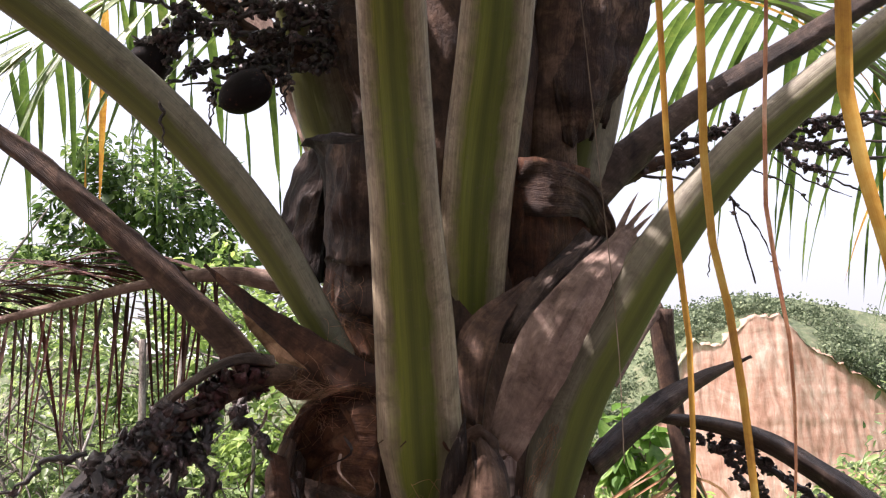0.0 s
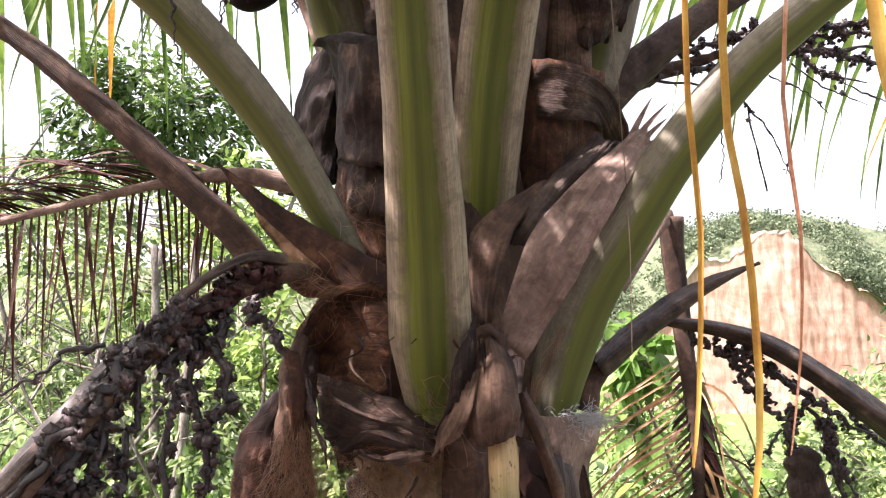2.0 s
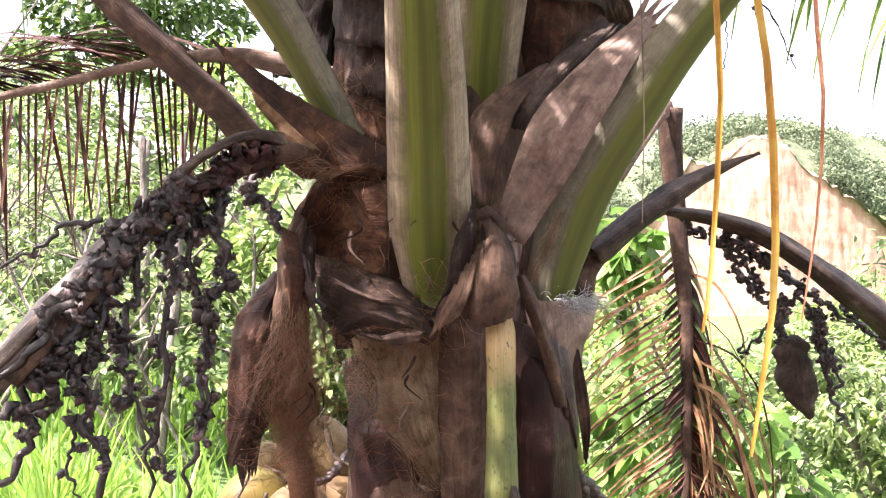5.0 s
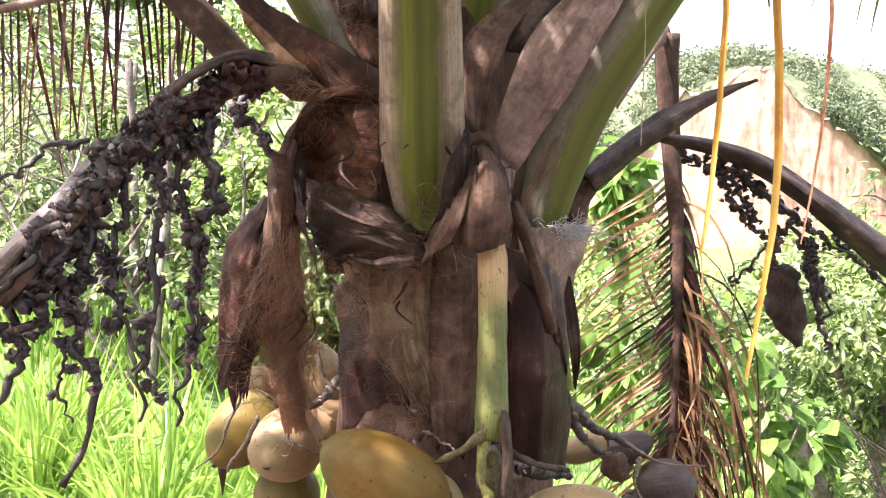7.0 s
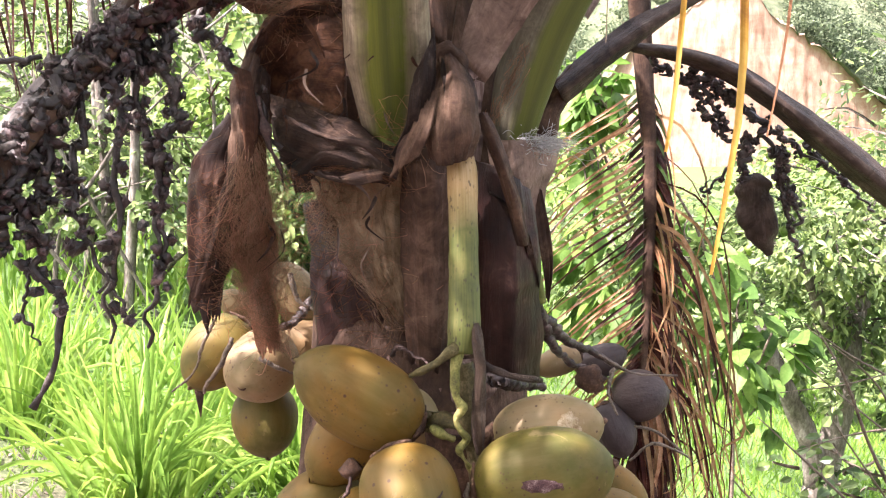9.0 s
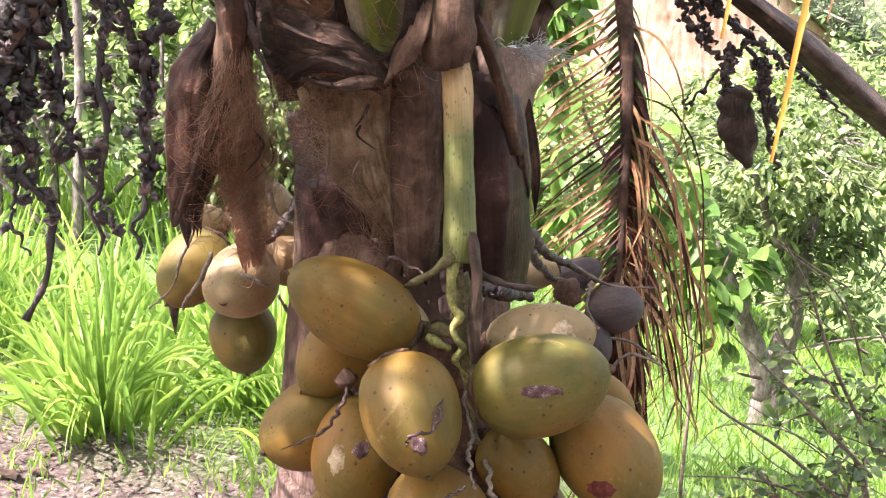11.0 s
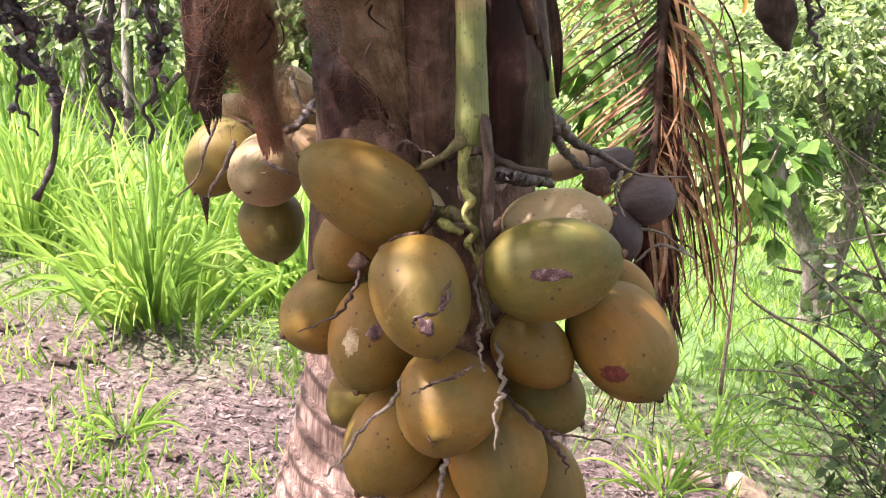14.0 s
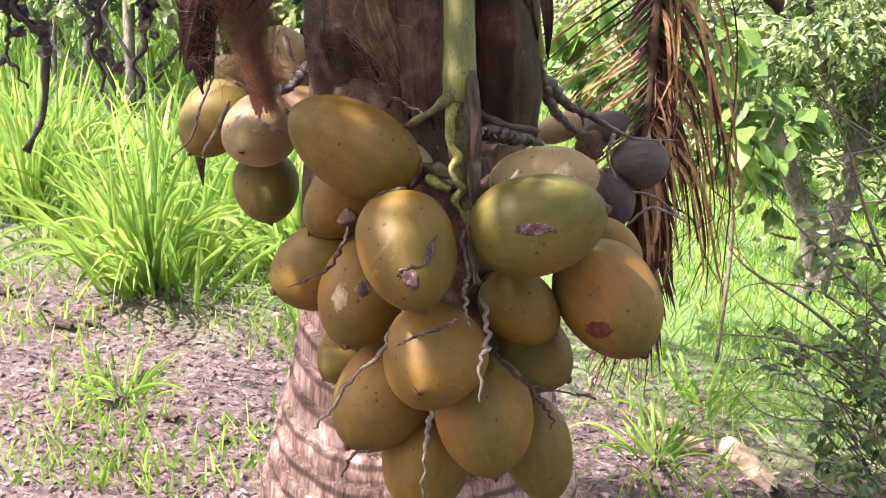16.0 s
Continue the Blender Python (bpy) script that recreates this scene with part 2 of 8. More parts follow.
CROWN_CORE = natural("old_leaf_bases", [(0.3, (0.022, 0.013, 0.009)), (0.55, (0.09, 0.052, 0.034)), (0.8, (0.22, 0.14, 0.10))], 9.0, (1, 1, 0.6), False, 0.85, 0.9, 0.012)
STRAND_RED = natural("dried_red_flower_strand", [(0.3, (0.012, 0.005, 0.004)), (0.55, (0.046, 0.018, 0.014)), (0.80, (0.13, 0.072, 0.058))], 22.0, rough=0.6, bump=0.6, depth=0.004, vary="island", amount=0.6)
STRAND = natural("dried_flower_strand", [(0.3, (0.011, 0.007, 0.006)), (0.55, (0.040, 0.025, 0.020)), (0.80, (0.25, 0.195, 0.17))], 22.0, rough=0.48, bump=0.6, depth=0.004, vary="island", amount=0.8, gloss=0.6)
TWIG = natural("dry_twig", [(0.3, (0.06, 0.045, 0.035)), (0.7, (0.26, 0.21, 0.16))], 60.0, rough=0.7, bump=0.5, depth=0.002)
STEM_SKIN = natural("green_fruit_stem", [(0.3, (0.07, 0.085, 0.016)), (0.5, (0.14, 0.155, 0.030)), (0.72, (0.23, 0.22, 0.075))], 5.0, (3, 3, 1), True, 0.5, 0.2, 0.002)
YELLOW_LEAF = natural("yellowing_leaflet", [(0.25, (0.30, 0.13, 0.03)), (0.5, (0.50, 0.27, 0.045)), (0.75, (0.60, 0.40, 0.10))], 3.0, (5, 2, 1), True, 0.5, 0.2, 0.002, through_light=0.3)
RED_LEAF = natural("dead_red_brown_leaflet", [(0.3, (0.0252, 0.00806, 0.0054)), (0.55, (0.0756, 0.026, 0.0156)), (0.78, (0.18, 0.0775, 0.0468))], 3.0, (5, 3, 1), True, 0.55, 0.3, 0.002, through_light=0.2, vary="object", amount=0.3)
TAN_LEAF = natural("dead_tan_leaflet", [(0.3, (0.228, 0.11, 0.0468)), (0.55, (0.456, 0.265, 0.131)), (0.78, (0.627, 0.465, 0.306))], 3.0, (5, 3, 1), True, 0.55, 0.3, 0.002, through_light=0.25, vary="object", amount=0.35)
PALM_LEAF = natural("green_palm_leaflet", [(0.3, (0.045, 0.085, 0.018)), (0.55, (0.09, 0.16, 0.03)), (0.78, (0.17, 0.22, 0.05))], 3.0, (5, 2, 1), True, 0.4, 0.2, 0.002, through_light=0.35, vary="object", amount=0.25, gloss=0.5)
LEAF_DARK = natural("dark_tree_leaf", [(0.3, (0.040, 0.085, 0.020)), (0.55, (0.08, 0.15, 0.032)), (0.8, (0.14, 0.21, 0.055))], 1.5, rough=0.45, bump=0, through_light=0.45, vary="island", amount=0.5, gloss=0.5)
LEAF_MID = natural("green_tree_leaf", [(0.3, (0.11, 0.175, 0.06)), (0.55, (0.19, 0.275, 0.10)), (0.8, (0.34, 0.42, 0.21))], 1.5, rough=0.45, bump=0, through_light=0.5, vary="island", amount=0.62, gloss=0.5)
LEAF_BROAD = natural("broad_shrub_leaf", [(0.3, (0.075, 0.16, 0.03)), (0.55, (0.14, 0.26, 0.055)), (0.8, (0.24, 0.36, 0.10))], 9.0, rough=0.5, bump=0, through_light=0.5, vary="island", amount=0.4, gloss=0.35)
LEAF_DEEP = natural("deep_green_bush_leaf", [(0.3, (0.04, 0.085, 0.022)), (0.55, (0.085, 0.15, 0.04)), (0.8, (0.17, 0.25, 0.08))], 9.0, rough=0.4, bump=0, through_light=0.3, vary="island", amount=0.6, gloss=0.5)
BLACK_SHEATH = natural("black_weathered_sheath", [(0.25, (0.00856, 0.00475, 0.0032)), (0.55, (0.03, 0.0171, 0.012)), (0.85, (0.128, 0.0836, 0.0592))], 2.6, (9, 3, 1), True, 0.65, 0.9, 0.008, gloss=0.2)
FINE_FIBRE = natural("fine_orange_fibre", [(0.25, (0.28, 0.14, 0.07)), (0.5, (0.54, 0.32, 0.18)), (0.8, (0.72, 0.53, 0.37))], 6.0, (8, 5, 1), True, 0.9, 0.6, 0.004, through_light=0.25, vary="island", amount=0.5)
OLIVE_TWIG = natural("olive_brown_branch", [(0.3, (0.035, 0.027, 0.013)), (0.5, (0.095, 0.080, 0.030)), (0.72, (0.22, 0.175, 0.095))], 40.0, rough=0.65, bump=0.6, depth=0.003)
YELLOW_TWIG = natural("yellow_green_twisted_branch", [(0.3, (0.06, 0.055, 0.018)), (0.5, (0.18, 0.18, 0.048)), (0.72, (0.36, 0.32, 0.12))], 40.0, rough=0.6, bump=0.6, depth=0.003)
DARK_TWIG = natural("dark_purple_twig", [(0.3, (0.018, 0.010, 0.009)), (0.55, (0.07, 0.042, 0.036)), (0.8, (0.20, 0.14, 0.12))], 60.0, rough=0.7, bump=0.5, depth=0.002)
LEAF_LIGHT = natural("light_shrub_leaf", [(0.3, (0.117, 0.203, 0.0429)), (0.55, (0.211, 0.32, 0.078)), (0.8, (0.335, 0.406, 0.164))], 1.5, rough=0.5, bump=0, through_light=0.45, vary="island", amount=0.4, gloss=0.4)
GRASS = natural("tall_grass_blade", [(0.25, (0.12, 0.235, 0.034)), (0.55, (0.245, 0.415, 0.074)), (0.8, (0.43, 0.53, 0.19))], 3.0, rough=0.45, bump=0, through_light=0.5, vary="island", amount=0.4)
STRAW = natural("pale_straw_husk", [(0.3, (0.11, 0.075, 0.05)), (0.55, (0.23, 0.175, 0.12)), (0.8, (0.40, 0.33, 0.25))], 3.0, (5, 3, 1), True, 0.7, 0.4, 0.003)
LITTER = natural("leaf_litter", [(0.3, (0.036, 0.023, 0.020)), (0.55, (0.115, 0.081, 0.072)), (0.8, (0.40, 0.325, 0.285))], 6.0, rough=0.8, bump=0.2, vary="island", amount=0.75)
BARK_GREY = natural("grey_lichen_bark", [(0.3, (0.055, 0.046, 0.038)), (0.52, (0.15, 0.13, 0.11)), (0.75, (0.34, 0.32, 0.29))], 14.0, (1, 1, 0.4), rough=0.85, bump=0.8, depth=0.012)
NUT = coconut_skin("ochre_coconut_husk", (0.118, 0.080, 0.012), (0.056, 0.054, 0.009), (0.195, 0.094, 0.012), (0.22, 0.155, 0.065), 0.42)
NUT_GREEN = coconut_skin("green_ochre_coconut_husk", (0.105, 0.084, 0.014), (0.046, 0.056, 0.009), (0.165, 0.10, 0.016), (0.21, 0.16, 0.075), 0.36)
NUT_PALE = coconut_skin("pale_coconut_husk", (0.22, 0.17, 0.085), (0.14, 0.12, 0.045), (0.28, 0.18, 0.085), (0.36, 0.29, 0.2), 0.6)
NUT_DARK = coconut_skin("blackened_coconut_husk", (0.040, 0.029, 0.028), (0.022, 0.017, 0.018), (0.06, 0.041, 0.036), (0.15, 0.125, 0.11), 0.5, 0.35, 0.9)
NUT_BLACK = coconut_skin("black_withered_husk", (0.008, 0.006, 0.006), (0.006, 0.005, 0.005), (0.014, 0.010, 0.009), (0.03, 0.025, 0.024), 0.5, 0.06)
CAP = natural("dry_calyx", [(0.3, (0.03, 0.017, 0.012)), (0.55, (0.10, 0.055, 0.035)), (0.8, (0.24, 0.15, 0.10))], 40.0, rough=0.8, bump=0.5)
SCAB_DARK = natural("purple_scab", [(0.3, (0.030, 0.012, 0.014)), (0.55, (0.10, 0.055, 0.055)), (0.75, (0.30, 0.24, 0.22))], 90.0, rough=0.8, bump=0.6, depth=0.002)
SCAB_RED = natural("red_scab", [(0.3, (0.05, 0.010, 0.008)), (0.6, (0.12, 0.028, 0.018)), (0.8, (0.20, 0.08, 0.03))], 90.0, rough=0.8, bump=0.6, depth=0.002)
SCAB_PALE = natural("pale_rubbed_husk", [(0.3, (0.17, 0.11, 0.05)), (0.5, (0.33, 0.25, 0.15)), (0.7, (0.48, 0.40, 0.28))], 70.0, rough=0.85, bump=0.5, depth=0.002)
WEB = natural("spider_web_fluff", [(0.3, (0.55, 0.55, 0.55)), (0.7, (0.8, 0.8, 0.8))], 30.0, rough=0.9, bump=0, through_light=0.3)


def stem_skin():
    """The fruit stem: straw-coloured where its sheath covered it, turning green below, with dark specks."""
    m, t, b = nodes_of("fruit_stem_skin")
    uv = node(t, "ShaderNodeTexCoord").outputs["UV"]
    v = node(t, "ShaderNodeSeparateXYZ", {0: uv}).outputs[1]
    fibre = grain(t, node(t, "ShaderNodeMapping", {"Vector": uv, "Scale": (9, 6, 1)}).outputs[0], 2.0, 6.0, 0.65)
    cloud = grain(t, place_of(t), 26.0, 5.0)
    green = ramp(t, calc(t, "ADD", calc(t, "MULTIPLY", fibre, 0.5), calc(t, "MULTIPLY", cloud, 0.5)), [(0.36, (0.052, 0.068, 0.012)), (0.52, (0.105, 0.118, 0.025)), (0.64, (0.17, 0.165, 0.046))])
    straw = ramp(t, fibre, [(0.35, (0.34, 0.22, 0.085)), (0.65, (0.47, 0.34, 0.16))])
    at = calc(t, "ADD", v, calc(t, "MULTIPLY", calc(t, "SUBTRACT", cloud, 0.5), 0.08))
    colour = blend(t, ramp(t, calc(t, "MULTIPLY", at, 5.0), [(0.22, 0.0), (0.50, 1.0)]), straw, green)
    spots = node(t, "ShaderNodeTexVoronoi", {"Vector": place_of(t, False, (1, 1, 0.5)), "Scale": 210.0}).outputs["Distance"]
    some = ramp(t, grain(t, place_of(t), 45.0, 3.0), [(0.48, 0.0), (0.6, 1.0)])
    colour = blend(t, calc(t, "MULTIPLY", ramp(t, spots, [(0.2, 0.8), (0.36, 0.0)]), some), colour, (0.03, 0.022, 0.012))
    t.links.new(colour, b.inputs["Base Color"])
    t.links.new(calc(t, "ADD", 0.42, calc(t, "MULTIPLY", cloud, 0.25)), b.inputs["Roughness"])
    n = node(t, "ShaderNodeBump", {"Height": fibre, "Strength": 0.2, "Distance": 0.002})
    t.links.new(n.outputs[0], b.inputs["Normal"])
    return m


FRUIT_STEM = stem_skin()


def trunk_skin():
    """Palm bark: pinkish brown, pale ring scars and short upright cracks."""
    m, t, b = nodes_of("palm_trunk_bark")
    where = place_of(t)
    coarse = grain(t, where, 7.0)
    cracks = grain(t, node(t, "ShaderNodeMapping", {"Vector": where, "Scale": (1, 1, 0.16)}).outputs[0], 75.0, 4.0, 0.6)
    fac = calc(t, "ADD", calc(t, "MULTIPLY", coarse, 0.5), calc(t, "MULTIPLY", cracks, 0.5))
    fine = grain(t, node(t, "ShaderNodeMapping", {"Vector": where, "Scale": (1, 1, 0.10)}).outputs[0], 170.0, 3.0, 0.6)
    fac = calc(t, "ADD", calc(t, "MULTIPLY", fac, 0.7), calc(t, "MULTIPLY", fine, 0.3))
    t.links.new(ramp(t, fac, [(0.38, (0.055, 0.030, 0.023)), (0.47, (0.21, 0.13, 0.104)), (0.54, (0.34, 0.235, 0.195)), (0.62, (0.50, 0.39, 0.335))]), b.inputs["Base Color"])
    wave = node(t, "ShaderNodeTexWave", {"Vector": where, "Scale": 5.4, "Distortion": 2.2, "Detail": 3.0, "Detail Scale": 1.6})
    wave.bands_direction = "Z"
    ring = ramp(t, wave.outputs["Fac"], [(0.02, 0.85), (0.22, 0.0)])
    bark = b.inputs["Base Color"].links[0].from_socket
    t.links.new(blend(t, ring, bark, (0.06, 0.034, 0.027)), b.inputs["Base Color"])
    b.inputs["Roughness"].default_value = 0.85
    n = node(t, "ShaderNodeBump", {"Height": cracks, "Strength": 0.9, "Distance": 0.012})
    t.links.new(n.outputs[0], b.inputs["Normal"])
    return m


def earth_skin():
    """Bare reddish earth round the palm, grassy soil farther off."""
    m, t, b = nodes_of("earth_and_turf")
    where = place_of(t)
    patch = grain(t, where, 1.1, 5.0)
    crumb = grain(t, where, 48.0, 8.0, 0.75)
    earth = ramp(t, crumb, [(0.36, (0.032, 0.021, 0.018)), (0.5, (0.088, 0.063, 0.056)), (0.64, (0.20, 0.158, 0.143))])
    turf = ramp(t, crumb, [(0.3, (0.035, 0.07, 0.015)), (0.5, (0.08, 0.15, 0.034)), (0.7, (0.15, 0.215, 0.065))])
    xyz = node(t, "ShaderNodeSeparateXYZ", {0: where})
    away = calc(t, "SUBTRACT", xyz.outputs[1], calc(t, "ADD", 2.75, calc(t, "MULTIPLY", calc(t, "MAXIMUM", calc(t, "MULTIPLY", xyz.outputs[0], -1.0), -0.35), 0.35)))
    mask = calc(t, "ADD", calc(t, "MULTIPLY", away, 1.2), calc(t, "MULTIPLY", calc(t, "SUBTRACT", patch, 0.5), 3.0), True)
    t.links.new(blend(t, mask, earth, turf), b.inputs["Base Color"])
    b.inputs["Roughness"].default_value = 0.95
    n = node(t, "ShaderNodeBump", {"Height": crumb, "Strength": 0.7, "Distance": 0.012})
    t.links.new(n.outputs[0], b.inputs["Normal"])
    return m


def cliff_skin():
    """Banded sandstone: pink and cream, upright run-off streaks, level beds."""
    m, t, b = nodes_of("pink_sandstone")
    where = place_of(t)
    streak = grain(t, node(t, "ShaderNodeMapping", {"Vector": where, "Scale": (1, 1, 0.14)}).outputs[0], 0.9, 9.0, 0.7, 1.6)
    beds = grain(t, node(t, "ShaderNodeMapping", {"Vector": where, "Scale": (0.3, 0.3, 1)}).outputs[0], 0.55, 6.0, 0.6, 1.2)
    blotch = grain(t, where, 0.22, 9.0, 0.68, 0.9)
    fac = calc(t, "ADD", calc(t, "ADD", calc(t, "MULTIPLY", streak, 0.38), calc(t, "MULTIPLY", blotch, 0.45)), calc(t, "MULTIPLY", beds, 0.17))
    t.links.new(ramp(t, fac, [(0.38, (0.23, 0.115, 0.078)), (0.46, (0.32, 0.185, 0.135)), (0.53, (0.38, 0.255, 0.198)), (0.60, (0.47, 0.375, 0.31))]), b.inputs["Base Color"])
    b.inputs["Roughness"].default_value = 0.95
    n = node(t, "ShaderNodeBump", {"Height": fac, "Strength": 0.3, "Distance": 0.6})
    t.links.new(n.outputs[0], b.inputs["Normal"])
    return m


TRUNK, EARTH, CLIFF = trunk_skin(), earth_skin(), cliff_skin()
# Haze is mixed into these far colours as grey, most of all on the ridge.
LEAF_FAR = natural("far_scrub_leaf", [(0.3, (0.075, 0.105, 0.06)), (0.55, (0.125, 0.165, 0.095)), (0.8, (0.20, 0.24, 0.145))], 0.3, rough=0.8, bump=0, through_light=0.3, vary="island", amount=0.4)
RIDGE = natural("haze_tinted_ridge", [(0.3, (0.22, 0.25, 0.24)), (0.7, (0.32, 0.34, 0.32))], 0.02, rough=0.95, bump=0)
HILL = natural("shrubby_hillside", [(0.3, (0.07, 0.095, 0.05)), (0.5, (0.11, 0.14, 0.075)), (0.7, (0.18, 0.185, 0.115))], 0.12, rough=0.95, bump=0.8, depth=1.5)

# ---- shaping helpers ----


def curve_through(points, n):
    """n + 1 places along a smooth curve through the points, evenly in the points' own spacing."""
    p = [Vector(q) for q in points]
    p = [2 * p[0] - p[1], *p, 2 * p[-1] - p[-2]]
    out = []
    for k in range(n + 1):
        s = k / n * (len(p) - 3)
        i = min(int(s), len(p) - 4)
        a, b, c, d = p[i : i + 4]
        f = s - i
        out.append(0.5 * (2 * b + (c - a) * f + (2 * a - 5 * b + 4 * c - d) * f * f + (3 * b - a - 3 * c + d) * f**3))
    return out


def along(values, s):
    """The value at s (0 to 1) of a few values spread evenly."""
    return float(np.interp(s, np.linspace(0, 1, len(values)), values))


def sweep(bm, points, half_width, half_depth, facing=(0, -1, 0), n=24, seg=12, groove=0.0, rough=0.0, seed=0.0):
    """A closed stalk along a curve: broad across the way it faces, with a groove down its front. UV: across, and metres along."""
    uv = bm.loops.layers.uv.verify()
    line = curve_through(points, n)
    rings, v, f = [], 0.0, Vector(facing)
    for k, p in enumerate(line):
        tangent = (line[min(k + 1, n)] - line[max(k - 1, 0)]).normalized()
        side = tangent.cross(f)
        side = side.normalized() if side.length > 1e-4 else Vector((1, 0, 0))
        front = side.cross(tangent)
        w, d = along(half_width, k / n), along(half_depth, k / n)
        v += (p - line[k - 1]).length if k else 0
        ring = []
        for j in range(seg):
            a = 2 * math.pi * j / seg
            c, s = math.cos(a), math.sin(a)
            q = p + side * (w * c) + front * (d * s * (1 - groove * math.exp(-((c / 0.28) ** 2)) if s > 0 else d * s / max(d, 1e-6)))
            if rough:
                q += (side * c + front * s) * rough * noise.noise(q * 45 + Vector((seed, 0, 0)))
            ring.append((bm.verts.new(q), (c + 1) / 2, v))
        rings.append(ring)
    for a, b in zip(rings, rings[1:]):
        for j in range(seg):
            quad = (a[j], a[(j + 1) % seg], b[(j + 1) % seg], b[j])
            face = bm.faces.new([q[0] for q in quad])
            face.smooth = True
            for loop, q in zip(face.loops, quad):
                loop[uv].uv = q[1:]
    for ring in (rings[0][::-1], rings[-1]):
        bm.faces.new([q[0] for q in ring])


def sheet(bm, rows, thick=0.004, nu=14, nv=20, ripple=0.0, fray=0.0, seed=0.0):
    """A curved sheath: a skin lofted through a few curves, with thickness, ripples and a frayed end."""
    uv = bm.loops.layers.uv.verify()
    curves = [curve_through(r, nv) for r in rows]
    grid = []
    for j in range(nv + 1):
        across = curve_through([c[j] for c in curves], nu)
        grid.append(across)
    normals = [[((grid[j][min(i + 1, nu)] - grid[j][max(i - 1, 0)]).cross(grid[min(j + 1, nv)][i] - grid[max(j - 1, 0)][i])).normalized() for i in range(nu + 1)] for j in range(nv + 1)]
    wide = sum((grid[nv // 2][i + 1] - grid[nv // 2][i]).length for i in range(nu))
    long = sum((grid[j + 1][nu // 2] - grid[j][nu // 2]).length for j in range(nv))
    skins = []
    for lift in (0.5, -0.5):
        skin = []
        for j in range(nv + 1):
            row = []
            for i in range(nu + 1):
                p, nrm = grid[j][i], normals[j][i]
                r = ripple * (noise.noise(p * 14 + Vector((seed, 3, 1))) + 0.5 * noise.noise(p * 37 + Vector((1, seed, 7))) + 0.8 * noise.noise(Vector((i * 0.9, j * 0.12, seed))))
                q = p + nrm * (lift * thick + r)
                if fray and j > nv * 0.7:
                    q += (grid[j][i] - grid[j - 1][i]) * fray * (j / nv - 0.7) * 20 * noise.noise(Vector((i * 1.7, seed, 2)))
                row.append(bm.verts.new(q))
            skin.append(row)
        skins.append(skin)

    def quad(places, verts):
        face = bm.faces.new(verts)
        face.smooth = True
        for loop, (i, j) in zip(face.loops, places):
            loop[uv].uv = (i / nu * wide * 5, j / nv * long)

    for j in range(nv):
        for i in range(nu):
            at = [(i, j), (i + 1, j), (i + 1, j + 1), (i, j + 1)]
            quad(at, [skins[0][b][a] for a, b in at])
            quad(at[::-1], [skins[1][b][a] for a, b in at[::-1]])
    rim = [(i, 0) for i in range(nu)] + [(nu, j) for j in range(nv)] + [(i, nv) for i in range(nu, 0, -1)] + [(0, j) for j in range(nv, 0, -1)]
    for (a, b), (c, d) in zip(rim, rim[1:] + rim[:1]):
        quad([(a, b), (a, b), (c, d), (c, d)], [skins[0][b][a], skins[1][b][a], skins[1][d][c], skins[0][d][c]])


def blade(bm, start, way, length, width, droop=0.3, fold=0.35, n=7, up=(0, 0, 1), twist=0.0, tip=0.0):
    """A palm leaflet or grass blade: a narrow folded strip that bends under its weight."""
    uv = bm.loops.layers.uv.verify()
    p, d, rows, step = Vector(start), Vector(way).normalized(), [], length / n
    for k in range(n + 1):
        s = k / n
        side = d.cross(Vector(up))
        side = side.normalized() if side.length > 1e-3 else Vector((1, 0, 0))
        side = Matrix.Rotation(twist * s, 3, d) @ side
        nrm = side.cross(d)
        w = width / 2 * max(tip, min(1, 0.45 + s * 5) * (1 - s**2.2))
        rows.append([(bm.verts.new(p - side * w + nrm * w * fold), 0, s * length), (bm.verts.new(p), 0.5, s * length), (bm.verts.new(p + side * w + nrm * w * fold), 1, s * length)])
        p = p + d * step
        d = (d + Vector((0, 0, -droop * (0.3 + s)))).normalized()
    for a, b in zip(rows, rows[1:]):
        for i in (0, 1):
            quad = (a[i], a[i + 1], b[i + 1], b[i])
            face = bm.faces.new([q[0] for q in quad])
            face.smooth = True
            for loop, q in zip(face.loops, quad):
                loop[uv].uv = q[1:]


def mesh_of(name, bm, material):
    me = bpy.data.meshes.new(name)
    bm.to_mesh(me)
    bm.free()
    me.materials.append(material)
    return me


def part(name, bm, material, parent, label=""):
    ob = new(name, mesh_of(name, bm, material))
    ob.parent = parent
    return tagged(ob, label)


def thing(name, label, category, at=(0, 0, 0), group=""):
    ob = new(name)
    ob.location = at
    ob.empty_display_size = 0.05
    return tagged(ob, label, category, group)


def rooted(ob, parent):
    """Hangs a part under its thing without moving it."""
    ob.parent = parent
    ob.matrix_parent_inverse = Matrix.Translation(parent.location).inverted()
    return ob


def stuff(name, bm, material, label, category):
    return tagged(new(name, mesh_of(name, bm, material)), label, category, kind="stuff")


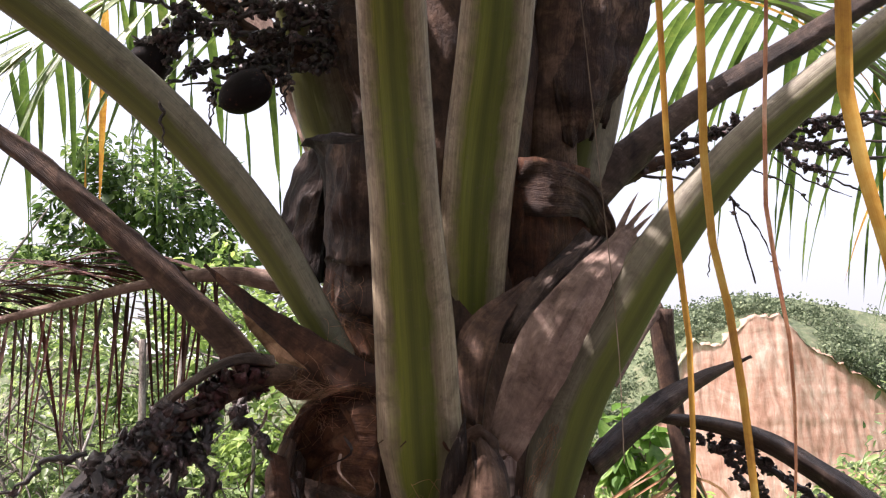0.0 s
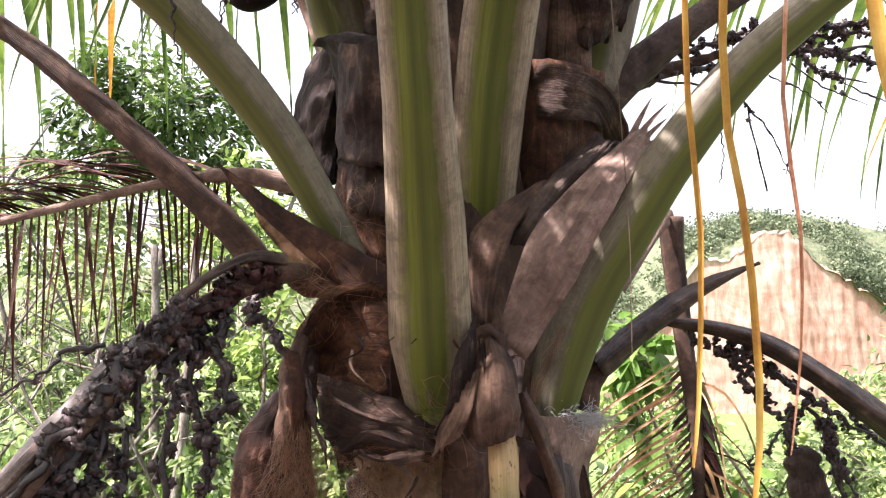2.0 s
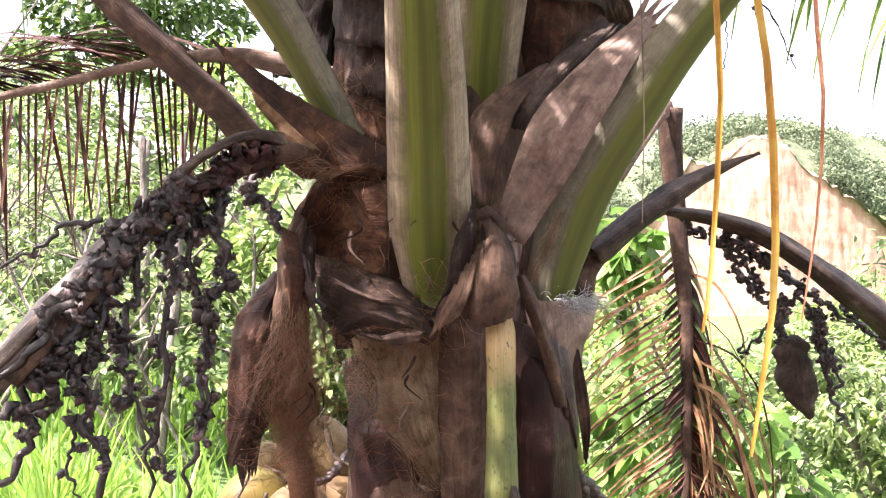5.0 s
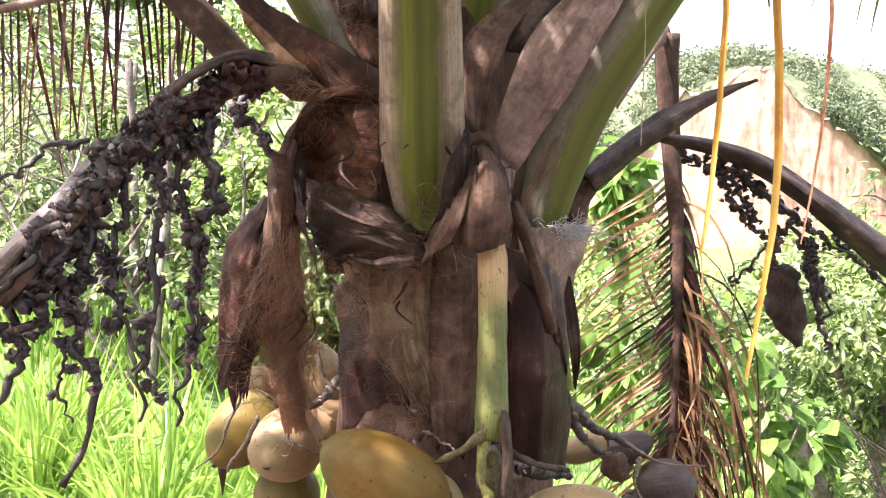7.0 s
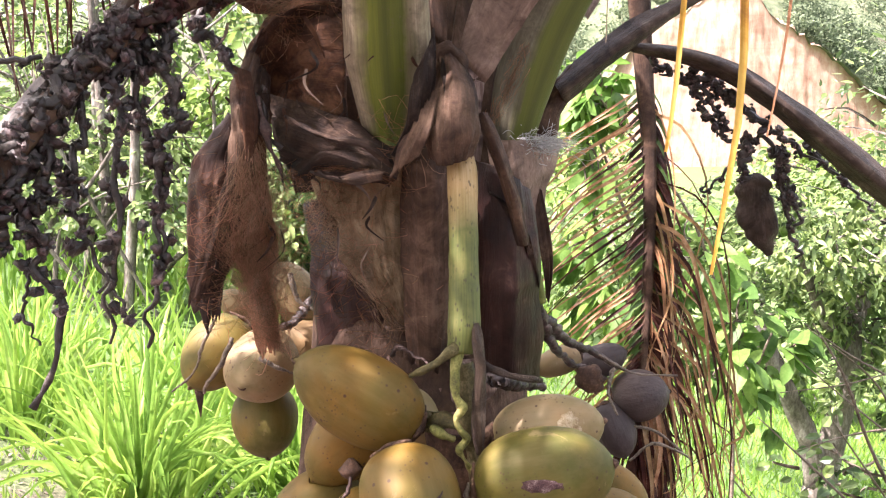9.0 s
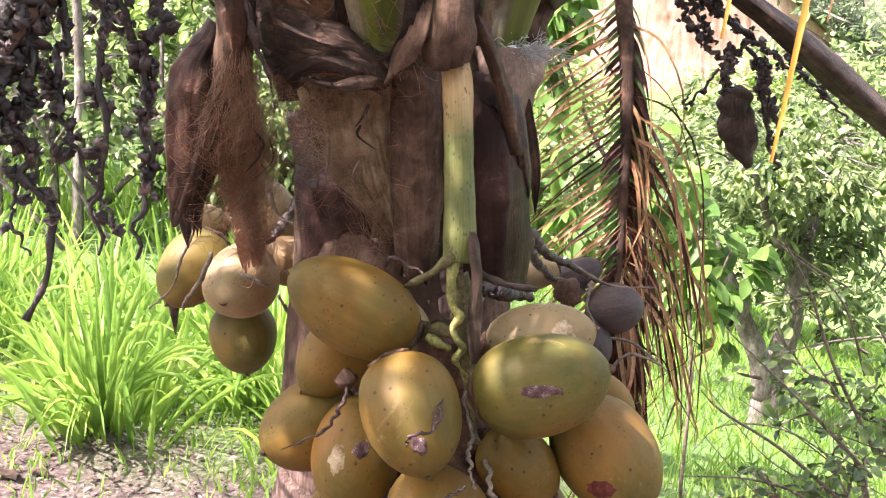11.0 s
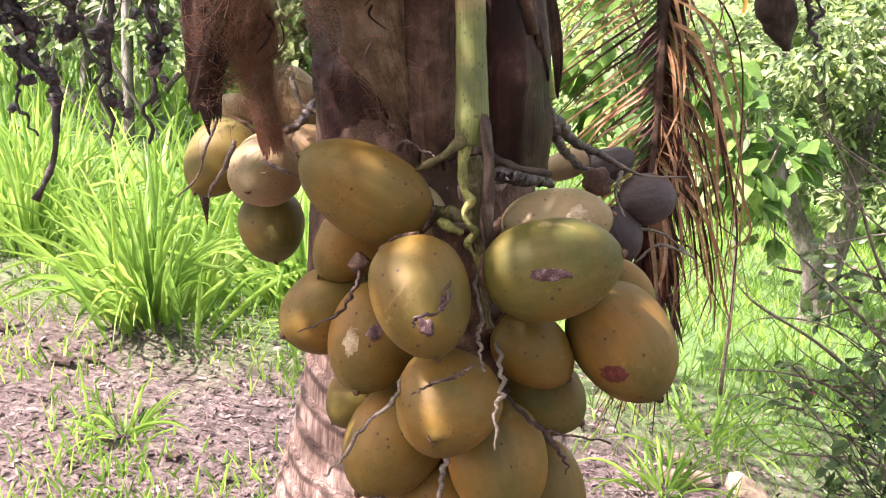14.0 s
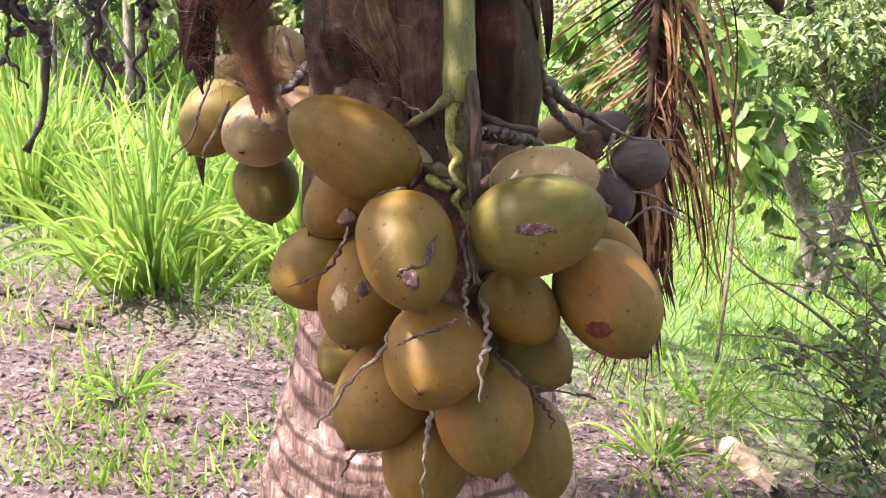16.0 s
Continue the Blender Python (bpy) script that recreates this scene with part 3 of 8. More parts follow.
def leaf(bm, at, way, length, width, up, fold=0.3):
    """One broad leaf: two halves folded along the midrib."""
    d = Vector(way).normalized()
    side = d.cross(Vector(up))
    side = side.normalized() if side.length > 1e-3 else Vector((1, 0, 0))
    nrm = side.cross(d)
    a = Vector(at)
    if length > 0.055:
        steps = ((0.0, 0.0), (0.12, 0.30), (0.34, 0.50), (0.62, 0.44), (0.84, 0.22), (1.0, 0.0))
        rib = [bm.verts.new(a + d * length * s - nrm * length * 0.16 * s * s) for s, _ in steps]
        for lobe in (-1, 1):
            rim = [rib[0]] + [bm.verts.new(r.co + (side * lobe + nrm * fold) * width * w) for r, (_, w) in zip(rib[1:-1], steps[1:-1])] + [rib[-1]]
            for k in range(5):
                f = [rib[k], rib[k + 1], rim[k + 1], rim[k]]
                f = [v for i, v in enumerate(f) if v not in f[:i]]
                bm.faces.new(f if lobe > 0 else f[::-1]).smooth = True
        return
    low, high = a + d * length * 0.28, a + d * length * 0.66 - nrm * length * 0.05
    rib = [bm.verts.new(p) for p in (a, low, high, a + d * length - nrm * length * 0.16)]
    for lobe in (-1, 1):
        p = bm.verts.new(low + (side * lobe + nrm * fold) * width * 0.46)
        q = bm.verts.new(high + (side * lobe + nrm * fold) * width * 0.42)
        for f in ((rib[0], rib[1], p), (rib[1], rib[2], q, p), (rib[2], rib[3], q)):
            bm.faces.new(f if lobe > 0 else f[::-1])


def random_way(rng, down=0.0):
    v = Vector((rng.gauss(0, 1), rng.gauss(0, 1), rng.gauss(0, 0.7) - down))
    return v.normalized() if v.length > 0 else Vector((0, 0, 1))


# ---- ground ----


def ground_height(x, y):
    """A slope that falls to the right and away, steeper beyond the palm, towards the valley under the cliff."""
    far = max(0.0, math.hypot(x - 0.3, y - 2.5) - 3.0)
    fall = 0.155 * max(-5.0, min(x, 9.0)) + 0.07 * max(-3.0, min(y - 2.8, 10.0))
    drop = 0.12 * min(max(0.0, x - 0.8), 8.0) * min(max(0.0, (y - 2.8) / 5), 3.0)
    valley = 7.0 * min(1.0, max(0.0, (y + 0.4 * x - 14) / 30)) ** 1.5 if y + 0.4 * x > 14 else 0.0
    bumps = 0.05 * noise.noise(Vector((x * 0.9, y * 0.9, 0))) + 0.018 * noise.noise(Vector((x * 4, y * 4, 3)))
    return 0.30 - fall - drop - valley + bumps * (1 + 0.12 * far)


def spread(near, far, n):
    """Distances that widen from near to far."""
    return [near * (far / near) ** (k / n) for k in range(n + 1)]


def build_ground():
    bm = bmesh.new()
    fine = [k * 0.07 - 2.6 for k in range(75)]
    xs = [-d for d in spread(2.7, 900, 34)][::-1] + fine + spread(2.7, 900, 34)
    ys = [0.4 - d for d in spread(0.2, 900, 22)][::-1] + [0.4 + 0.07 * k for k in range(60)] + [4.6 + d for d in spread(0.1, 900, 46)]
    grid = [[bm.verts.new((x, y, ground_height(x, y))) for x in xs] for y in ys]
    for a, b in zip(grid, grid[1:]):
        for i in range(len(xs) - 1):
            bm.faces.new((a[i], a[i + 1], b[i + 1], b[i])).smooth = True
    tagged(new("ground", mesh_of("ground", bm, EARTH)), "sloping ground of reddish earth with patchy grass", "ground", kind="structure")


build_ground()

# ---- cliff and hills across the valley ----


def cliff_top(x):
    """The broken edge of the cliff, highest at its peak."""
    return float(np.interp(x, [10, 24, 28, 30, 33, 35.8, 38, 39.5, 41.8, 46.9, 48.2, 50.5, 54, 56.4, 59.7, 62, 70, 90], [-6, 1, 4.9, 8.5, 12.8, 11.8, 12.9, 14.0, 16.5, 16.5, 14.6, 11.9, 10.2, 8.4, 6.8, 4.9, -1, -12])) + 0.9 * noise.noise(Vector((x * 0.9, 0, 0))) + 0.6 * noise.noise(Vector((x * 2.7, 3, 0)))


def build_cliff():
    bm = bmesh.new()
    nx, nz = 240, 100
    grid = []
    for k in range(nz + 1):
        row = []
        for i in range(nx + 1):
            x = 12 + 80 * i / nx
            top = cliff_top(x)
            z = -26 + (top + 26) * k / nz
            rib = 1.6 * noise.noise(Vector((x * 0.22, 0, z * 0.02))) + 1.2 * abs(noise.noise(Vector((x * 0.8, 5, z * 0.12)))) + 0.8 * noise.noise(Vector((x * 1.5, 2, z * 0.35)))
            ledge = 0.15 * noise.noise(Vector((0, 9, z * 0.55)))
            row.append(bm.verts.new((x, 150 - (26 - 26 * k / nz) * 0.22 + 0.15 * rib + ledge + 0.02 * (x - 44) ** 2 * 0.25, z)))
        grid.append(row)
    for back, up in ((2.5, 0.1), (7, 0.2)):
        grid.append([bm.verts.new(v.co + Vector((0, back, up))) for v in grid[nz]])
    for a, b in zip(grid, grid[1:]):
        for i in range(nx):
            bm.faces.new((a[i], a[i + 1], b[i + 1], b[i])).smooth = True
    tagged(new("cliff", mesh_of("cliff", bm, CLIFF)), "tall eroded cliff of pink and cream sandstone across the valley", "cliff", kind="structure")


def hill_height(x, y):
    rise = max(0.0, min(1.0, (y - 152) / 34))
    crest = float(np.interp(x, [-200, -60, 0, 20, 30, 36.6, 43.2, 50, 60, 65, 71, 78, 100, 200], [10, 12, 15, 17.5, 18.8, 19.8, 21.2, 23.2, 23.5, 22.3, 20.8, 19.7, 17, 8]))
    edge = cliff_top(x) if 12 < x < 92 else -8
    h = edge - 0.25 + (crest - edge + 0.25) * rise**0.7
    return h + 1.0 * noise.noise(Vector((x * 0.09, y * 0.09, 1))) * rise - max(0.0, (y - 190) * 0.12)


def build_hill():
    bm = bmesh.new()
    grid = [[bm.verts.new((x, y, hill_height(x, y))) for x in [-140 + 3 * k for k in range(48)] + list(range(4, 105)) + [105 + 3 * k for k in range(40)]] for y in [150, 151, 152] + list(range(153, 260, 3))]
    for a, b in zip(grid, grid[1:]):
        for i in range(len(a) - 1):
            bm.faces.new((a[i], a[i + 1], b[i + 1], b[i])).smooth = True
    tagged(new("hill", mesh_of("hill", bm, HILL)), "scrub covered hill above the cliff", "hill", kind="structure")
    bm = bmesh.new()
    grid = []
    for k in range(7):
        y = 420 + 60 * k
        grid.append([bm.verts.new((x, y, 66 * math.sin(math.pi * min(1, (k + 1) / 6)) + 7 * noise.noise(Vector((x * 0.012, 0, 0))) - 10)) for x in range(-700, 901, 16)])
    for a, b in zip(grid, grid[1:]):
        for i in range(len(a) - 1):
            bm.faces.new((a[i], a[i + 1], b[i + 1], b[i])).smooth = True
    tagged(new("backdrop", mesh_of("backdrop", bm, RIDGE)), "distant low wooded ridge, its colour greyed for haze", "ridge", kind="structure")
    rng = random.Random(4)
    bm = bmesh.new()
    for k in range(2400):
        x, y = rng.uniform(8, 100), 152.6 + 35 * rng.random() ** 1.6
        if noise.noise(Vector((x * 0.09, y * 0.09, 6))) < -0.25 + 0.45 * rng.random():
            continue
        r = 0.6 + 2.3 * rng.random() ** 2.0
        at = Vector((x, y, hill_height(x, y) + r * 0.45))
        for _ in range(56):
            d = random_way(rng)
            q = at + Vector((d.x, d.y, d.z * 0.7)) * r * rng.uniform(0.6, 1.05)
            leaf(bm, q, random_way(rng), 0.14 + r * 0.16, 0.10 + r * 0.12, random_way(rng))
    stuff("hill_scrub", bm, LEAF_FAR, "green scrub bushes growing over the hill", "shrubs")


build_cliff()
build_hill()

# ---- the coconut palm ----
PALM_FOOT = Vector((0.10, 1.98, ground_height(0.10, 1.98)))
palm = thing("coconut_palm", "short coconut palm with dead and green fronds, bearing fruit", "palm tree", PALM_FOOT)


def palm_part(name, bm, material, label=""):
    return rooted(tagged(new(name, mesh_of(name, bm, material)), label), palm)


def palm_trunk():
    """A stout trunk: leaf scars as slightly slanting steps, upright cracks, swelling at the foot."""
    bm = bmesh.new()
    n, seg, grid = 330, 110, []
    for k in range(n + 1):
        s = k / n
        z = 0.12 + 1.75 * s
        cx = along((0.07, 0.062, 0.06, 0.055), s)
        base = along((0.42, 0.375, 0.318, 0.245, 0.195, 0.175, 0.15, 0.13), s)
        row = []
        for j in range(seg):
            a = 2 * math.pi * j / seg
            lean = z + 0.02 * math.sin(z * 9) + 0.02 * math.sin(a + z * 5) + 0.008 * noise.noise(Vector((math.cos(a) * 2, math.sin(a) * 2, z * 3)))
            step = (lean / 0.054) % 1.0
            r = base + 0.0055 * step - 0.005 * math.exp(-((step - 0.04) / 0.07) ** 2) + 0.0006 * noise.noise(Vector((math.cos(a) * 40, math.sin(a) * 40, z * 7))) + 0.004 * noise.noise(Vector((math.cos(a) * 18, math.sin(a) * 18, z * 3)))
            row.append(bm.verts.new((cx + r * math.cos(a), 1.98 + r * math.sin(a), z)))
        grid.append(row)
    for a, b in zip(grid, grid[1:]):
        for j in range(seg):
            bm.faces.new((a[j], a[(j + 1) % seg], b[(j + 1) % seg], b[j])).smooth = True
    palm_part("trunk", bm, TRUNK, "pinkish brown trunk ringed with leaf scars")


palm_trunk()


def crown_core():
    """The heart of the crown, where old leaf bases clasp one another."""
    bm = bmesh.new()
    n, seg, grid = 60, 48, []
    for k in range(n + 1):
        s = k / n
        z = 1.06 + 2.04 * s
        r0 = along((0.212, 0.19, 0.165, 0.14, 0.13, 0.165, 0.16, 0.12), s)
        row = []
        for j in range(seg):
            a = 2 * math.pi * j / seg
            q = Vector((math.cos(a), math.sin(a), 0))
            r = r0 * (1 + 0.10 * noise.noise(Vector((q.x * 2.2, q.y * 2.2, z * 4))) + 0.05 * noise.noise(Vector((q.x * 9, q.y * 9, z * 5))))
            row.append(bm.verts.new((0.055 + r * q.x, along((1.98, 1.99, 2.02, 2.02), s) + r * q.y, z)))
        grid.append(row)
    for a, b in zip(grid, grid[1:]):
        for j in range(seg):
            bm.faces.new((a[j], a[(j + 1) % seg], b[(j + 1) % seg], b[j])).smooth = True
    bm.faces.new(grid[-1])
    palm_part("crown_core", bm, CROWN_CORE, "dark fibrous heart of the crown")


crown_core()


def stalk(name, points, wide, deep, material, label="", facing=(0, -1, 0), groove=0.0, n=30, seg=16, rough=0.0):
    bm = bmesh.new()
    sweep(bm, points, wide, deep, facing, n, seg, groove, rough, seed=len(points) + points[0][0] * 7)
    return palm_part(name, bm, material, label)


# The broad stalk facing the camera, whose frond arches over it.
front = [(0.02, 1.74, 1.76), (0.015, 1.7, 1.875), (0.01, 1.64, 2.028), (0.002, 1.57, 2.181), (-0.006, 1.52, 2.327), (-0.007, 1.46, 2.416), (-0.006, 1.38, 2.491)]
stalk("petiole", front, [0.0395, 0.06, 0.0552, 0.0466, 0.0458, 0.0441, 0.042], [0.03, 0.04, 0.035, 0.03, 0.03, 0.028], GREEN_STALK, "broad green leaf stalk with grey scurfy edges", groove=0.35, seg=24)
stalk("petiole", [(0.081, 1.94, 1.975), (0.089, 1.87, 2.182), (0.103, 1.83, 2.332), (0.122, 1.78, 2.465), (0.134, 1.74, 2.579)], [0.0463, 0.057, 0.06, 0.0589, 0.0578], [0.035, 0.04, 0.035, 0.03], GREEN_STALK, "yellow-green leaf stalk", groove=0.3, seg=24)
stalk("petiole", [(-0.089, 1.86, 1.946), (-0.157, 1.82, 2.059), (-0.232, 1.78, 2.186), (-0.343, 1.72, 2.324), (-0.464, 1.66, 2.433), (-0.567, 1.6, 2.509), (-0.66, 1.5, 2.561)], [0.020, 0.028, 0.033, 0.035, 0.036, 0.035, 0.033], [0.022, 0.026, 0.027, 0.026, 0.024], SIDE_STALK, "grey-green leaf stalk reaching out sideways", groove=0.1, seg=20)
stalk("petiole", [(-0.28, 2.02, 1.949), (-0.354, 2.02, 2.039), (-0.476, 2.03, 2.153), (-0.609, 2.03, 2.269), (-0.733, 2.03, 2.373), (-0.848, 2.03, 2.451)], [0.024, 0.029, 0.027, 0.025, 0.022, 0.018], [0.02, 0.02, 0.016], DEAD_STALK, "dead dark brown leaf stalk", rough=0.004)
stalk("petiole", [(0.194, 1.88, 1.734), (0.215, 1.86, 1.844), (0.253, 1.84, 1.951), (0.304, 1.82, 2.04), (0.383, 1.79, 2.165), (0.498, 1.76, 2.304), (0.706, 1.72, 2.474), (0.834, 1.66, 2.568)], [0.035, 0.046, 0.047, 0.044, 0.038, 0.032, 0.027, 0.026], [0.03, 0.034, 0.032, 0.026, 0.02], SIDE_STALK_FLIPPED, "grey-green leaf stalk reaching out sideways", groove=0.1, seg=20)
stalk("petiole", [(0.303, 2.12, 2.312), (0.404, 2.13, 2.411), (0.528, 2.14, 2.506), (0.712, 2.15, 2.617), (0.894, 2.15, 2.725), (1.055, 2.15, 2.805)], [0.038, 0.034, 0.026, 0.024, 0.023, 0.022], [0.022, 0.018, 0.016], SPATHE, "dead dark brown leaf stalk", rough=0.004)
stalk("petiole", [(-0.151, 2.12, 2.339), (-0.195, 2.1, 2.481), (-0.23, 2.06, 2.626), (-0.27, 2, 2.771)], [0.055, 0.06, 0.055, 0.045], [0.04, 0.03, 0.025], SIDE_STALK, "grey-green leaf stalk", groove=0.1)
stalk("petiole", [(-0.198, 2.2, 2.371), (-0.263, 2.22, 2.521), (-0.344, 2.24, 2.691), (-0.44, 2.26, 2.818)], [0.035, 0.03, 0.026, 0.02], [0.02, 0.02, 0.015], GREY_SHEATH, "pale dry leaf stalk")
stalk("petiole", [(0.293, 2.12, 2.334), (0.323, 2.12, 2.457), (0.357, 2.1, 2.597), (0.392, 2.08, 2.762)], [0.045, 0.042, 0.036, 0.034], [0.03, 0.026, 0.022], SIDE_STALK, "grey-green leaf stalk", groove=0.1)
stalk("petiole", [(0.232, 1.99, 2.212), (0.229, 1.98, 2.446), (0.238, 1.96, 2.576), (0.252, 1.92, 2.685)], [0.04, 0.045, 0.045, 0.04], [0.03, 0.03, 0.025], DEAD_STALK, "dead brown leaf stalk", rough=0.004)
# Narrow dead stalk wedged between the sideways stalk and the husk.
stalk("petiole", [(-0.053, 1.74, 1.939), (-0.096, 1.745, 1.965), (-0.158, 1.755, 2.006), (-0.217, 1.765, 2.046), (-0.276, 1.775, 2.092), (-0.326, 1.785, 2.135)], [0.036, 0.032, 0.024, 0.018, 0.011, 0.002], [0.014, 0.012, 0.010, 0.007, 0.002], BROWN_SHEATH, "split red-brown stump of an old leaf stalk", rough=0.003)


def sheath(name, rows, material, label="", **more):
    bm = bmesh.new()
    sheet(bm, rows, seed=rows[0][0][0] * 31, **more)
    return palm_part(name, bm, material, label)


# Sheaths wrapped round the heart of the crown.
sheath("leaf_sheath", [[(-0.17, 1.965, 2.378), (-0.167, 1.953, 2.329), (-0.167, 1.959, 2.28), (-0.168, 1.969, 2.237), (-0.165, 1.959, 2.2), (-0.162, 1.943, 2.175), (-0.167, 1.971, 2.17), (-0.16, 1.967, 2.145), (-0.157, 1.955, 2.118), (-0.155, 1.947, 2.092), (-0.159, 1.971, 2.085), (-0.157, 1.965, 2.048)], [(-0.149, 1.9, 2.359), (-0.146, 1.888, 2.312), (-0.146, 1.894, 2.265), (-0.147, 1.904, 2.223), (-0.145, 1.894, 2.188), (-0.141, 1.878, 2.16), (-0.146, 1.906, 2.159), (-0.139, 1.902, 2.136), (-0.137, 1.89, 2.11), (-0.135, 1.882, 2.081), (-0.139, 1.906, 2.078), (-0.137, 1.9, 2.043)], [(-0.126, 1.862, 2.347), (-0.123, 1.85, 2.302), (-0.123, 1.856, 2.256), (-0.124, 1.866, 2.216), (-0.122, 1.856, 2.181), (-0.119, 1.84, 2.151), (-0.123, 1.868, 2.153), (-0.122, 1.864, 2.13), (-0.12, 1.852, 2.105), (-0.118, 1.844, 2.073), (-0.122, 1.868, 2.074), (-0.12, 1.862, 2.04)], [(-0.097, 1.845, 2.342), (-0.095, 1.833, 2.297), (-0.095, 1.839, 2.252), (-0.096, 1.849, 2.212), (-0.094, 1.839, 2.178), (-0.091, 1.823, 2.144), (-0.095, 1.851, 2.15), (-0.094, 1.847, 2.128), (-0.092, 1.835, 2.102), (-0.09, 1.827, 2.068), (-0.094, 1.851, 2.072), (-0.092, 1.845, 2.038)], [(-0.059, 1.84, 2.34), (-0.057, 1.828, 2.295), (-0.058, 1.834, 2.25), (-0.058, 1.844, 2.211), (-0.057, 1.834, 2.176), (-0.055, 1.818, 2.139), (-0.058, 1.846, 2.149), (-0.057, 1.842, 2.127), (-0.055, 1.83, 2.102), (-0.054, 1.822, 2.063), (-0.057, 1.846, 2.071), (-0.056, 1.84, 2.037)]], CHARCOAL, "dark brown wrinkled leaf sheath with creased folds", thick=0.008, ripple=0.009, nu=22, nv=60)
sheath("leaf_sheath", [[(-0.23, 2.02, 2.393), (-0.2, 2, 2.379), (-0.182, 1.99, 2.329), (-0.176, 2, 2.259)], [(-0.202, 1.98, 2.394), (-0.162, 1.94, 2.372), (-0.153, 1.94, 2.326), (-0.165, 1.97, 2.273)], [(-0.136, 1.95, 2.388), (-0.109, 1.9, 2.359), (-0.113, 1.9, 2.33), (-0.146, 1.93, 2.293)], [(-0.055, 1.94, 2.381), (-0.049, 1.88, 2.348), (-0.049, 1.88, 2.327), (-0.09, 1.91, 2.303)]], BLACK_SHEATH, "black sheath collar folded over", thick=0.007, ripple=0.007)
# Sheath edge whose orange tan carries the sunlight that falls there.
sheath("leaf_sheath", [[(-0.281, 1.83, 2.078), (-0.233, 1.82, 2.044), (-0.188, 1.8, 2.003), (-0.135, 1.78, 1.962)], [(-0.266, 1.82, 2.043), (-0.234, 1.81, 2.009), (-0.199, 1.795, 1.976), (-0.151, 1.775, 1.951)]], TAN_SHEATH, "sheath edge, tan for the sunlight on it", thick=0.006, ripple=0.005, nu=8)
sheath("leaf_sheath", [[(-0.174, 2.02, 2.384), (-0.163, 2, 2.238), (-0.157, 1.95, 2.1), (-0.123, 1.9, 1.992)], [(-0.105, 1.93, 2.373), (-0.099, 1.9, 2.218), (-0.091, 1.86, 2.08), (-0.078, 1.84, 1.98)], [(-0.024, 1.9, 2.363), (-0.02, 1.87, 2.211), (-0.017, 1.85, 2.061), (-0.016, 1.84, 1.972)]], BROWN_SHEATH, "dark brown fibrous leaf sheath", thick=0.008, ripple=0.018, nu=18, nv=26)
sheath("leaf_sheath", [[(-0.305, 2.1, 2.129), (-0.281, 2.12, 2.263), (-0.251, 2.12, 2.374), (-0.205, 2.1, 2.419)], [(-0.235, 2.02, 2.119), (-0.216, 2.04, 2.236), (-0.192, 2.04, 2.342), (-0.152, 2.04, 2.401)], [(-0.183, 2.04, 2.142), (-0.179, 2.05, 2.227), (-0.173, 2.05, 2.323), (-0.121, 2.05, 2.395)]], BLACK_SHEATH, "dark weathered leaf sheath", thick=0.008, ripple=0.014)
sheath("leaf_sheath", [[(0.129, 1.93, 2.335), (0.133, 1.92, 2.229), (0.137, 1.92, 2.124), (0.145, 1.92, 2.067)], [(0.203, 1.88, 2.325), (0.201, 1.88, 2.221), (0.196, 1.89, 2.138), (0.191, 1.9, 2.074)], [(0.285, 1.95, 2.323), (0.283, 1.95, 2.234), (0.267, 1.95, 2.166), (0.241, 1.95, 2.098)]], BROWN_SHEATH, "brown fibrous leaf sheath", thick=0.008, ripple=0.008)
sheath("leaf_sheath", [[(0.153, 1.92, 2.332), (0.216, 1.86, 2.31), (0.284, 1.9, 2.291), (0.327, 1.96, 2.236), (0.331, 2, 2.193)], [(0.153, 1.92, 2.288), (0.21, 1.86, 2.268), (0.269, 1.9, 2.262), (0.302, 1.95, 2.224), (0.317, 2, 2.193)], [(0.152, 1.92, 2.237), (0.206, 1.87, 2.223), (0.259, 1.9, 2.229), (0.282, 1.95, 2.219), (0.302, 2, 2.193)]], CHARCOAL, "curled dark brown leaf sheath", thick=0.007, ripple=0.006)
for rows in ([[(0.21, 1.98, 2.672), (0.213, 1.97, 2.548), (0.22, 1.96, 2.45), (0.233, 1.96, 2.367)], [(0.302, 1.94, 2.651), (0.295, 1.94, 2.545), (0.289, 1.95, 2.466), (0.279, 1.97, 2.38)], [(0.417, 2.02, 2.686), (0.403, 2.02, 2.598), (0.364, 2.02, 2.522), (0.332, 2.03, 2.434)]], [[(0.024, 1.9, 2.638), (0.028, 1.92, 2.501), (0.023, 1.93, 2.361), (0.042, 1.94, 2.244)], [(0.083, 1.9, 2.637), (0.072, 1.91, 2.496), (0.067, 1.92, 2.358), (0.066, 1.93, 2.242)]], [[(-0.208, 2.02, 2.7), (-0.18, 2, 2.589), (-0.144, 1.98, 2.483), (-0.119, 1.96, 2.377)], [(-0.103, 1.96, 2.669), (-0.09, 1.95, 2.567), (-0.078, 1.94, 2.468), (-0.064, 1.92, 2.365)]]):
    sheath("leaf_sheath", rows, CHARCOAL, "dark fibrous sheath high in the crown", thick=0.008, ripple=0.018, fray=0.3)
